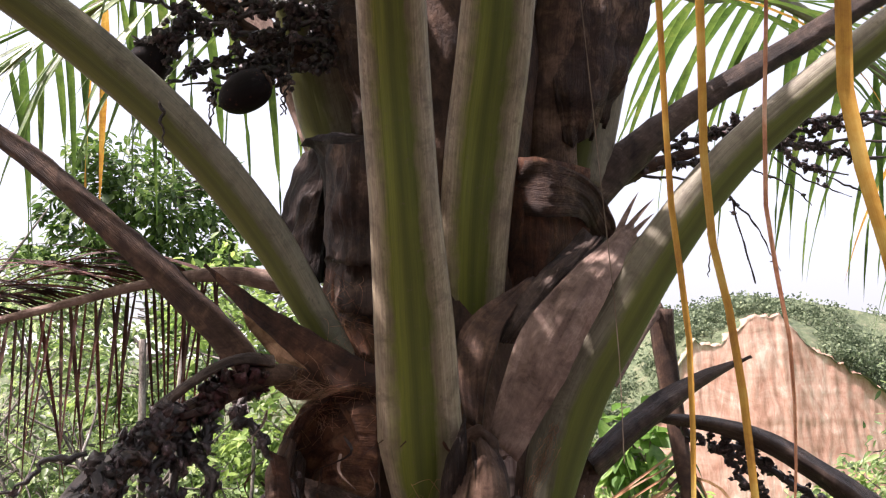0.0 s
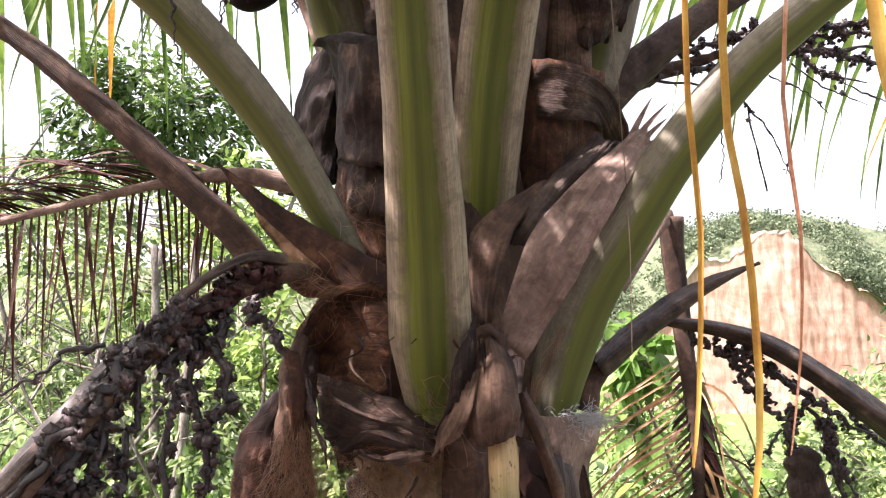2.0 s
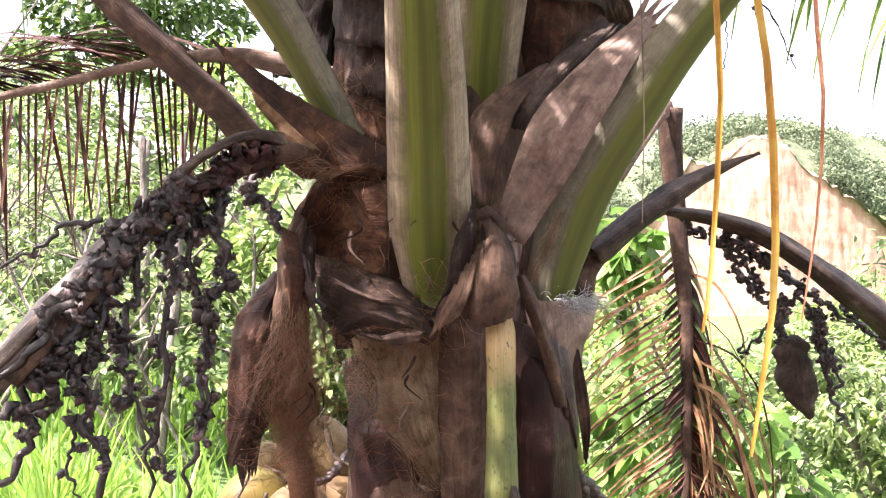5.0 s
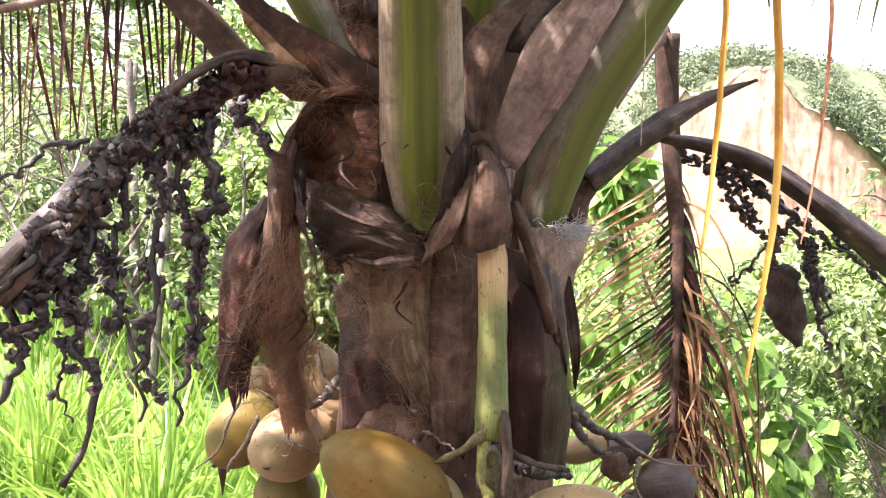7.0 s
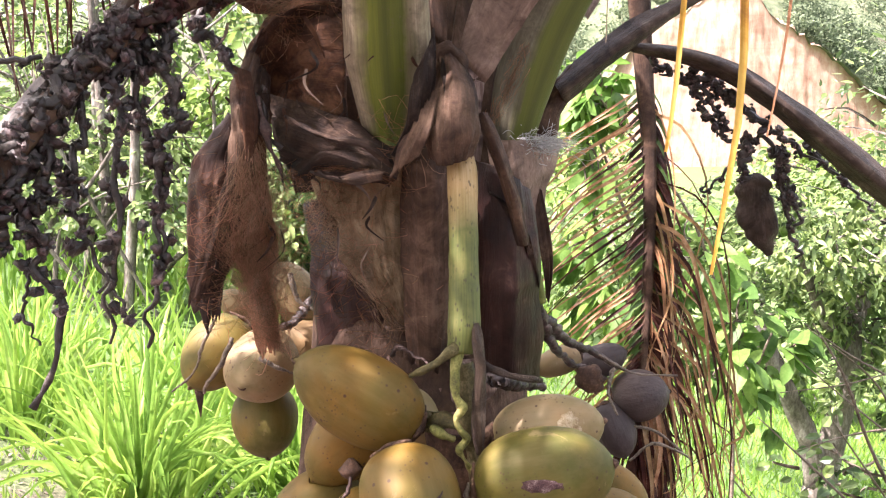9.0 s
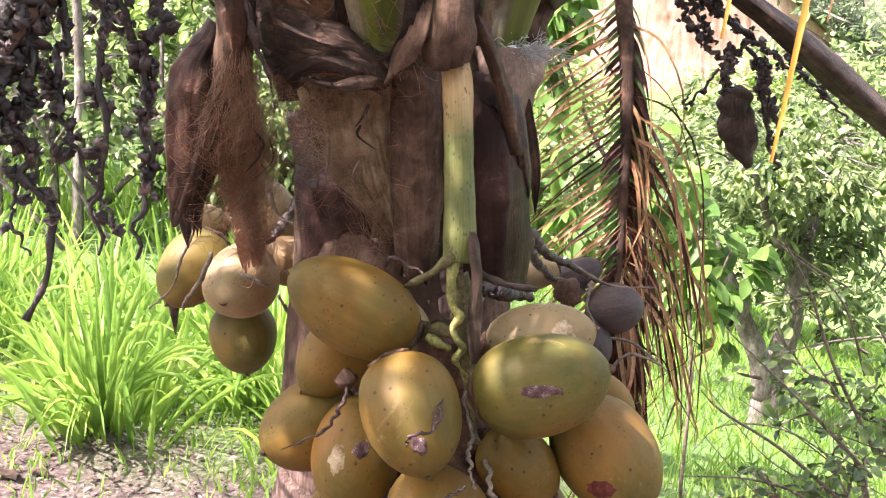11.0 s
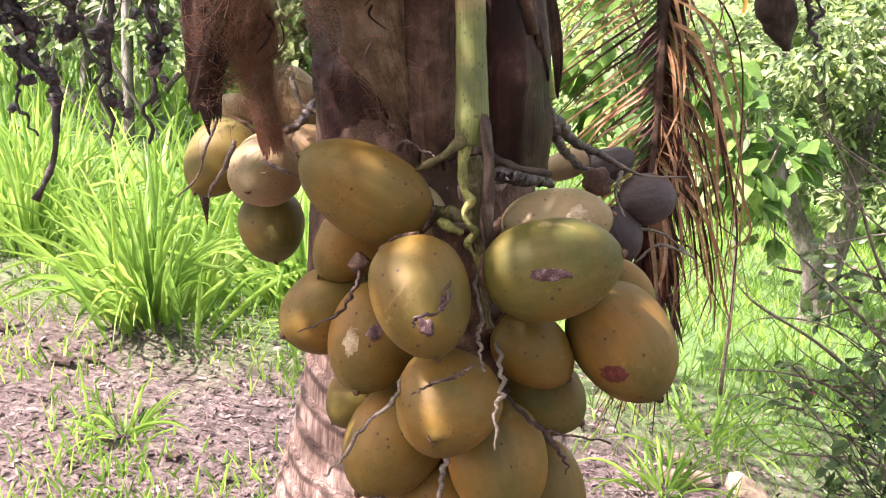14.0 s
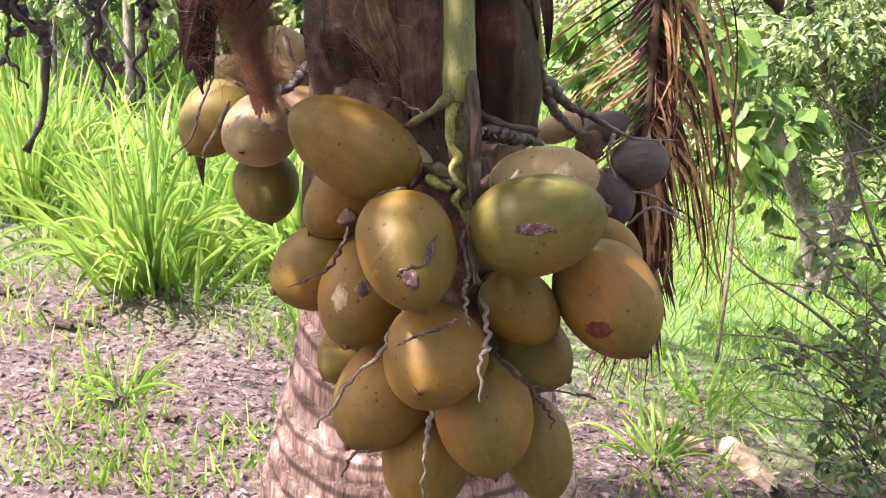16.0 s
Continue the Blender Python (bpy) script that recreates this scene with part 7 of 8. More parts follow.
flower_stalk("dried flower stalk with an open pointed spathe, bending outwards", (0.28, 1.95, 1.824),
    [(0.25, 1.92, 1.75), (0.279, 1.94, 1.824), (0.338, 1.97, 1.877), (0.403, 1.99, 1.905)], [0.020, 0.020, 0.016, 0.010],
    [[[(0.269, 1.94, 1.838), (0.327, 1.96, 1.891), (0.396, 1.98, 1.941), (0.483, 1.99, 1.981), (0.56, 2, 2.004)], [(0.275, 1.9, 1.826), (0.335, 1.92, 1.873), (0.402, 1.94, 1.92), (0.478, 1.97, 1.967), (0.558, 2, 2.003)], [(0.287, 1.93, 1.808), (0.34, 1.95, 1.856), (0.409, 1.97, 1.907), (0.478, 1.99, 1.961), (0.556, 2, 2.001)]],
     [[(0.396, 1.99, 1.905), (0.475, 2.01, 1.903), (0.56, 2.02, 1.883), (0.657, 2.02, 1.837), (0.793, 2.02, 1.749), (0.927, 2.02, 1.647)], [(0.396, 1.98, 1.901), (0.468, 1.975, 1.895), (0.547, 1.975, 1.874), (0.64, 1.97, 1.822), (0.771, 1.97, 1.728), (0.902, 1.97, 1.631)], [(0.402, 1.99, 1.895), (0.48, 2.01, 1.881), (0.564, 2.02, 1.851), (0.661, 2.02, 1.793), (0.794, 2.02, 1.693), (0.928, 2.02, 1.594)]]],
    [([(0.439, 2.02, 1.885), (0.476, 2.03, 1.861), (0.471, 2.03, 1.856)], 0.005, 10),
     ([(0.495, 2.03, 1.866), (0.538, 2.04, 1.808), (0.581, 2.05, 1.759), (0.621, 2.05, 1.73)], 0.006, 30),
     ([(0.515, 2.03, 1.862), (0.587, 2.04, 1.819), (0.649, 2.05, 1.771), (0.68, 2.05, 1.713)], 0.006, 34)] +
     [([(0.554, 2.03, 1.838), (0.626, 2.04, 1.791), (0.699, 2.05, 1.743), (0.767, 2.05, 1.706)], 0.006, 34),
     ([(0.62, 2.05, 1.75), (0.626, 2.05, 1.701), (0.645, 2.06, 1.651)], 0.007, 26),
     ([(0.679, 2.05, 1.722), (0.695, 2.05, 1.654), (0.711, 2.05, 1.595), (0.731, 2.05, 1.537)], 0.006, 36),
     ([(0.525, 2.03, 1.847), (0.565, 2.03, 1.79), (0.597, 2.04, 1.76)], 0.004, 16)] +
     [([(0.683, 2.05, 1.719), (0.708, 2.05, 1.659), (0.728, 2.05, 1.599)], 0.006, 26),
     ([(0.736, 2.06, 1.73), (0.799, 2.06, 1.682), (0.864, 2.06, 1.624)], 0.004, 16),
     ([(0.604, 2.05, 1.715), (0.581, 2.06, 1.673), (0.555, 2.07, 1.65), (0.573, 2.07, 1.681)], 0.003, 3)], 72, 0.010)

flower_stalk("dark dried flower stalk high in the crown against the sky", (0.363, 2.16, 2.377),
    [(0.314, 2.12, 2.323), (0.385, 2.16, 2.366), (0.466, 2.18, 2.398), (0.549, 2.2, 2.429)], [0.02, 0.018, 0.014, 0.008], [],
    [([(0.396, 2.16, 2.371), (0.51, 2.18, 2.398), (0.638, 2.2, 2.419), (0.771, 2.2, 2.435), (0.901, 2.2, 2.439)], 0.006, 110),
     ([(0.468, 2.18, 2.427), (0.585, 2.2, 2.466), (0.719, 2.2, 2.482), (0.906, 2.2, 2.497)], 0.006, 110),
     ([(0.551, 2.2, 2.455), (0.696, 2.2, 2.459), (0.807, 2.2, 2.469), (0.94, 2.2, 2.479)], 0.006, 110)] +
     [([(0.605, 2.19, 2.481), (0.706, 2.2, 2.441), (0.803, 2.2, 2.417), (0.933, 2.2, 2.398)], 0.006, 110),
     ([(0.65, 2.19, 2.497), (0.756, 2.18, 2.475), (0.844, 2.18, 2.48), (0.95, 2.18, 2.449)], 0.006, 110),
     ([(0.673, 2.2, 2.454), (0.714, 2.2, 2.407), (0.757, 2.2, 2.383), (0.822, 2.2, 2.371)], 0.004, 40),
     ([(0.385, 2.16, 2.366), (0.441, 2.17, 2.362), (0.503, 2.18, 2.36), (0.589, 2.2, 2.327), (0.607, 2.2, 2.248), (0.634, 2.2, 2.158)], 0.003, 4)] +
     [([(0.589, 2.2, 2.327), (0.63, 2.2, 2.282), (0.665, 2.2, 2.214), (0.681, 2.2, 2.18)], 0.002, 1),
     ([(0.543, 2.2, 2.282), (0.547, 2.2, 2.226), (0.54, 2.2, 2.17)], 0.0015, 0),
     ([(0.636, 2.2, 2.384), (0.7, 2.2, 2.355), (0.752, 2.2, 2.309)], 0.002, 1),
     ([(0.681, 2.2, 2.407), (0.745, 2.2, 2.36), (0.83, 2.2, 2.325)], 0.002, 1)] +
     [([(0.736, 2.2, 2.395), (0.82, 2.2, 2.348), (0.884, 2.2, 2.324)], 0.002, 1)], 73, 0.0095)

flower_stalk("dark dried flower stalk tangled under the upper fronds", (-0.21, 2.05, 2.576),
    [(-0.153, 2.1, 2.572), (-0.234, 2.06, 2.575), (-0.296, 2, 2.58), (-0.358, 1.95, 2.615), (-0.416, 1.9, 2.658)], [0.03, 0.028, 0.022, 0.016, 0.01], [],
    [([(-0.16, 2, 2.6), (-0.239, 1.98, 2.582), (-0.326, 1.95, 2.582), (-0.421, 1.92, 2.614), (-0.506, 1.9, 2.628)], 0.008, 70),
     ([(-0.182, 2, 2.645), (-0.276, 1.95, 2.635), (-0.371, 1.92, 2.634), (-0.456, 1.9, 2.648)], 0.008, 70),
     ([(-0.259, 1.98, 2.55), (-0.331, 1.94, 2.525), (-0.395, 1.92, 2.508), (-0.437, 1.9, 2.47)], 0.006, 60)] +
     [([(-0.275, 1.96, 2.521), (-0.317, 1.93, 2.5), (-0.364, 1.92, 2.487)], 0.006, 40),
     ([(-0.442, 1.9, 2.564), (-0.471, 1.9, 2.543), (-0.502, 1.9, 2.554)], 0.008, 40),
     ([(-0.159, 2, 2.556), (-0.202, 2, 2.612), (-0.171, 2, 2.656)], 0.010, 60),
     ([(-0.254, 1.96, 2.51), (-0.254, 1.96, 2.468), (-0.243, 1.96, 2.431)], 0.0025, 2)] +
     [([(-0.364, 1.92, 2.476), (-0.364, 1.92, 2.425), (-0.375, 1.92, 2.386)], 0.0025, 2),
     ([(-0.363, 1.66, 2.357), (-0.368, 1.68, 2.321), (-0.356, 1.69, 2.272)], 0.0025, 0)] + [([(-0.139, 2.0, 2.599), (-0.198, 1.98, 2.614), (-0.274, 1.95, 2.581), (-0.326, 1.92, 2.538), (-0.365, 1.92, 2.507)], 0.006, 70), ([(-0.199, 1.98, 2.636), (-0.255, 1.95, 2.634), (-0.321, 1.93, 2.605), (-0.392, 1.9, 2.562), (-0.45, 1.9, 2.532)], 0.007, 80), ([(-0.159, 2.0, 2.545), (-0.217, 1.98, 2.527), (-0.272, 1.95, 2.506), (-0.327, 1.93, 2.479), (-0.414, 1.92, 2.477)], 0.005, 60), ([(-0.414, 1.9, 2.605), (-0.431, 1.9, 2.553), (-0.448, 1.9, 2.491)], 0.006, 60), ([(-0.233, 1.95, 2.58), (-0.236, 1.95, 2.516), (-0.245, 1.95, 2.464), (-0.251, 1.95, 2.427)], 0.0025, 8), ([(-0.368, 1.92, 2.466), (-0.37, 1.92, 2.43), (-0.372, 1.92, 2.384)], 0.002, 2)], 74, 0.012)

# ---- grass, litter and husks on the ground ----


def on_ground(x, y):
    return Vector((x, y, ground_height(x, y)))


def grass_clump(x, y, blades, tall, spread_r, label, seed):
    """A tussock of long arching blades."""
    rng = random.Random(seed)
    bm = bmesh.new()
    for _ in range(blades):
        a, r = rng.uniform(0, 2 * math.pi), abs(rng.gauss(0, spread_r * 0.5))
        p = on_ground(x + r * math.cos(a), y + r * math.sin(a))
        lean = rng.uniform(0.08, 0.75) if tall > 0.3 else rng.uniform(0.2, 1.4)
        way = Vector((math.cos(a) * lean + rng.gauss(0, 0.12), math.sin(a) * lean + rng.gauss(0, 0.12), 1))
        blade(bm, p, way, tall * rng.uniform(0.45, 1.1), rng.uniform(0.013, 0.030) * min(1.0, tall * 1.5 + 0.1), rng.uniform(0.10, 0.55), 0.4, 7, (0, 1, 0.1), rng.uniform(-0.6, 0.6))
    stuff("grass_clump", bm, GRASS, label, "grass")


grass_clump(-0.92, 3.35, 170, 0.62, 0.22, "tall bright green grass tussock on the slope", 101)
grass_clump(-0.45, 3.75, 150, 0.60, 0.25, "tall bright green grass tussock behind the palm", 102)
grass_clump(-1.55, 3.9, 160, 0.60, 0.35, "tall bright green grass tussock on the slope", 103)
grass_clump(-0.15, 3.3, 120, 0.42, 0.25, "bright green grass tussock behind the palm", 104)
grass_clump(-0.75, 2.55, 26, 0.22, 0.10, "small green grass tuft on bare earth", 105)
grass_clump(0.72, 2.62, 46, 0.24, 0.16, "green grass tuft beside the palm", 106)
grass_clump(0.95, 3.0, 40, 0.26, 0.25, "green grass tuft beside the palm", 107)
grass_clump(-1.35, 2.75, 40, 0.22, 0.16, "small green grass tuft on bare earth", 108)


def meadow(name, count, box, tall, label, seed, keep):
    """Many single blades scattered over a stretch of ground."""
    rng = random.Random(seed)
    bm = bmesh.new()
    for _ in range(count):
        x, y = rng.uniform(box[0], box[1]), box[2] + (box[3] - box[2]) * rng.random() ** 1.5
        if not keep(x, y, rng):
            continue
        a = rng.uniform(0, 2 * math.pi)
        lean = rng.uniform(0.05, 0.8) if tall > 0.2 else rng.uniform(0.1, 0.9)
        blade(bm, on_ground(x, y), (math.cos(a) * lean, math.sin(a) * lean, 1), tall * rng.uniform(0.35, 1.1), rng.uniform(0.005, 0.013) * (1 + 0.08 * y) * (1.7 if tall > 0.3 else 0.62), rng.uniform(0.1, 0.35), 0.3, 4, (0, 1, 0.1))
    stuff(name, bm, GRASS, label, "grass")


meadow("tall_grass", 2000, (-3.6, 0.2, 3.6, 8.0), 0.5, "tall sunlit grass on the slope", 111, lambda x, y, r: noise.noise(Vector((x, y, 4))) > -0.25 + 0.3 * (x > -0.3))
meadow("lawn", 30000, (0.3, 6.5, 2.4, 10.0), 0.13, "short bright lawn grass falling to the valley", 112, lambda x, y, r: r.random() < min(1, 0.15 + (x - 0.25) * 0.8) * min(1.0, 0.3 + 0.7 * max(0.0, y - 2.7)))
meadow("sparse_grass", 6000, (-2.4, 0.2, 2.1, 3.7), 0.075, "thin short grass on bare earth", 113, lambda x, y, r: noise.noise(Vector((x * 2, y * 2, 8))) > 0.45 - 0.42 * (y - 2.5) - 0.5 * r.random())


def litter():
    """Dry leaf scraps and crumbs strewn over the bare earth."""
    rng = random.Random(121)
    bm = bmesh.new()
    for _ in range(46000):
        x, y = rng.uniform(-2.4, 1.6), rng.uniform(1.5, 3.6)
        if rng.random() > 1.25 - 0.45 * abs(x - 0.1) - 0.25 * max(0, y - 2.6):
            continue
        size = 0.003 + 0.017 * rng.random() ** 3
        leaf(bm, on_ground(x, y) + Vector((0, 0, rng.uniform(0.001, 0.012))), Vector((rng.gauss(0, 1), rng.gauss(0, 1), rng.gauss(0, 0.25))), size * 1.8, size * rng.uniform(0.3, 0.9), Vector((rng.gauss(0, 0.4), rng.gauss(0, 0.4), 1)), rng.uniform(-0.4, 0.6))
    stuff("leaf_litter", bm, LITTER, "dry brown leaf litter strewn round the palm", "leaf litter")


litter()


def fallen_husk(points, half, material, label):
    """A piece of broken palm husk lying on the earth: a curved, hollow shell."""
    bm = bmesh.new()
    base = [on_ground(p[0], p[1]) for p in points]
    d = (base[-1] - base[0]).normalized()
    side = d.cross(Vector((0, 0, 1))).normalized()
    rows = []
    for k in (-1, -0.5, 0, 0.5, 1):
        rows.append([p + side * half * k * along((0.5, 1, 0.9, 0.6), i / (len(base) - 1)) + Vector((0, 0, 0.01 + half * 0.75 * (1 - k * k))) for i, p in enumerate(base)])
    sheet(bm, rows, 0.010, 12, 16, 0.006, 0.3, seed=half * 50)
    tagged(new("fallen_husk", mesh_of("fallen_husk", bm, material)), label, "husk")


husk_a, husk_b, husk_c = (0.947, 2.74, 0.178), (0.978, 2.66, 0.116), (0.807, 2.7, 0.107)
fallen_husk([husk_a, ((husk_a[0] + husk_b[0]) / 2, (husk_a[1] + husk_b[1]) / 2), (husk_b[0] + 0.01, husk_b[1] - 0.02), (husk_b[0] + 0.05, husk_b[1] - 0.16)], 0.042, STRAW, "broken pale tan husk lying on the grass")
fallen_husk([(husk_c[0] - 0.08, husk_c[1]), (husk_c[0], husk_c[1] - 0.01), (husk_c[0] + 0.06, husk_c[1])], 0.035, GREY_SHEATH, "pale scrap of husk lying on the earth")
fallen_husk([(husk_c[0] - 0.06, husk_c[1] + 0.14), (husk_c[0], husk_c[1] + 0.13), (husk_c[0] + 0.02, husk_c[1] + 0.13)], 0.018, GREY_SHEATH, "pale scrap of husk lying on the earth")
for x, y, s in ((-1.05, 2.9, 0.03), (-0.98, 2.95, 0.022), (-1.3, 3.05, 0.03), (-0.6, 2.45, 0.018)):
    fallen_husk([(x - s, y), (x, y + 0.01), (x + s, y)], s * 0.5, SPATHE, "dark curled dead leaf on the earth")

# ---- trees and shrubs ----


def limb(bm, points, r0, r1, rough=0.01, n=16, seg=9):
    sweep(bm, points, [r0, (r0 + r1) / 2, r1], [r0, (r0 + r1) / 2, r1], n=n, seg=seg, rough=rough, seed=points[0][0])


def grow(points_of_trunk, r0, r1, limbs, crowns, leaf_size, leaf_material, label, name, seed, bark=BARK_GREY, category="tree", fruits=0, flat=0.5, droop=0.5):
    """A tree or shrub: a tapered trunk, its limbs, twigs, and a crown of single leaves in loose clumps with gaps between."""
    rng = random.Random(seed)
    ob = thing(name, label, category, points_of_trunk[0])
    bm = bmesh.new()
    limb(bm, points_of_trunk, r0, r1, r0 * 0.12)
    rooted(new("trunk", mesh_of("trunk", bm, bark)), ob)
    for pts, a, b in limbs:
        bm = bmesh.new()
        limb(bm, pts, a, b, a * 0.15)
        rooted(new("limb", mesh_of("limb", bm, bark)), ob)
    bm, tw, fr = bmesh.new(), bmesh.new(), bmesh.new()
    for centre, radius, clumps, leaves in crowns:
        for _ in range(clumps):
            d = random_way(rng)
            c = Vector(centre) + Vector((d.x * radius[0], d.y * radius[1], d.z * radius[2])) * rng.random() ** 0.45
            spread_c = min(radius) * rng.uniform(0.16, 0.34)
            inner = Vector(centre).lerp(c, 0.55) + random_way(rng) * spread_c * 0.3
            limb(tw, [inner, (inner + c) / 2 + random_way(rng) * spread_c * 0.3, c], 0.004 + 0.006 * min(radius), 0.002, 0, 4, 4)
            for _ in range(leaves):
                p = c + random_way(rng) * spread_c * rng.random() ** 0.5
                way = (p - inner).normalized() * 0.7 + random_way(rng, droop) * 0.8
                size = leaf_size * rng.uniform(0.6, 1.25)
                leaf(bm, p, way, size, size * flat * rng.uniform(0.8, 1.2), Vector((rng.gauss(0, 0.6), rng.gauss(-0.2, 0.6), 1)))
            if fruits and rng.random() < fruits:
                p = c + random_way(rng) * spread_c * 0.6
                sweep(fr, [p, p - Vector((0, 0, 0.03)), p - Vector((0, 0, 0.06))], [0.006, 0.026, 0.006], [0.006, 0.026, 0.006], n=6, seg=8)
    crown = rooted(tagged(new("crown", mesh_of("crown", bm, leaf_material)), "leafy crown"), ob)
    crown["kind"] = "stuff"
    twigs = rooted(new("twig_tangle", mesh_of("twig_tangle", tw, bark)), ob)
    twigs["kind"] = "stuff"
    if fruits:
        rooted(tagged(new("green_fruit", mesh_of("green_fruit", fr, LEAF_LIGHT)), "small round green fruits"), ob)["kind"] = "stuff"
    else:
        fr.free()
    return ob


# The fruit tree on the lawn, with a forked lichened trunk.
fork_foot = (1.898, 4.599, -0.164)
grow([(fork_foot[0], fork_foot[1], ground_height(fork_foot[0], fork_foot[1]) - 0.05), fork_foot, (1.929, 4.599, 0.034), (1.99, 4.599, 0.43), (1.993, 4.599, 0.731)], 0.10, 0.05,
    [([(1.902, 4.599, -0.057), (1.847, 4.567, 0.155), (1.747, 4.534, 0.337), (1.624, 4.47, 0.55), (1.481, 4.405, 0.801)], 0.065, 0.035), ([(1.993, 4.599, 0.731), (2.107, 4.664, 0.98), (2.209, 4.664, 1.26)], 0.045, 0.02), ([(1.99, 4.599, 0.596), (1.764, 4.47, 0.89), (1.621, 4.405, 1.194)], 0.04, 0.014), ([(1.986, 4.599, 0.508), (2.232, 4.599, 0.702), (2.49, 4.534, 0.96)], 0.04, 0.014)],
    [((1.777, 4.599, 1.116), (0.775, 0.581, 0.355), 44, 32), ((1.847, 4.534, 1.25), (0.711, 0.581, 0.355), 40, 32), ((1.368, 4.728, 1.038), (0.452, 0.452, 0.323), 22, 32), ((2.261, 4.534, 0.932), (0.517, 0.581, 0.452), 28, 32), ((2.503, 4.793, 1.571), (0.775, 0.646, 0.581), 36, 32), ((1.917, 4.7, 0.73), (0.42, 0.35, 0.28), 28, 32), ((1.723, 4.9, 0.871), (0.35, 0.35, 0.25), 14, 28), ((2.048, 4.5, 0.573), (0.3, 0.3, 0.25), 18, 28), ((2.045, 4.6, 0.938), (0.4, 0.4, 0.35), 28, 32)], 0.062, LEAF_MID, "fruit tree with a forked lichen-grey trunk and glossy leaves", "fruit_tree", 201, fruits=0.5, flat=0.32)
# Broad-leaved shrub close behind the dead frond.
sx = (1.102, 3.4, 0.695)
grow([(sx[0], 3.4, ground_height(sx[0], 3.4) - 0.03), (1.083, 3.4, 0.695), (0.932, 3.4, 1.345), (0.545, 3.4, 1.827)], 0.008, 0.004,
    [([(1.083, 3.4, 0.695), (1.119, 3.35, 0.892), (1.154, 3.3, 1.058)], 0.01, 0.004), ([(0.868, 3.4, 1.193), (0.709, 3.4, 1.378), (0.586, 3.4, 1.65)], 0.01, 0.004)],
    [((1.036, 3.35, 0.968), (0.13, 0.2, 0.3), 11, 6), ((0.528, 3.4, 1.738), (0.12, 0.15, 0.28), 11, 6), ((0.584, 3.4, 1.775), (0.11, 0.15, 0.22), 9, 6), ((0.616, 3.5, 1.36), (0.18, 0.2, 0.25), 10, 6), ((0.949, 3.5, 1.211), (0.22, 0.2, 0.25), 11, 6), ((1.186, 3.4, 0.914), (0.12, 0.15, 0.24), 14, 6), ((1.104, 3.4, 1.075), (0.14, 0.15, 0.12), 8, 5), ((0.641, 3.5, 1.168), (0.14, 0.15, 0.22), 10, 6), ((0.566, 3.4, 1.769), (0.10, 0.12, 0.12), 7, 5)], 0.088, LEAF_BROAD, "shrub with large soft green leaves behind the dead frond", "broadleaf_shrub", 202, TWIG, "shrub", flat=0.62, droop=1.6)
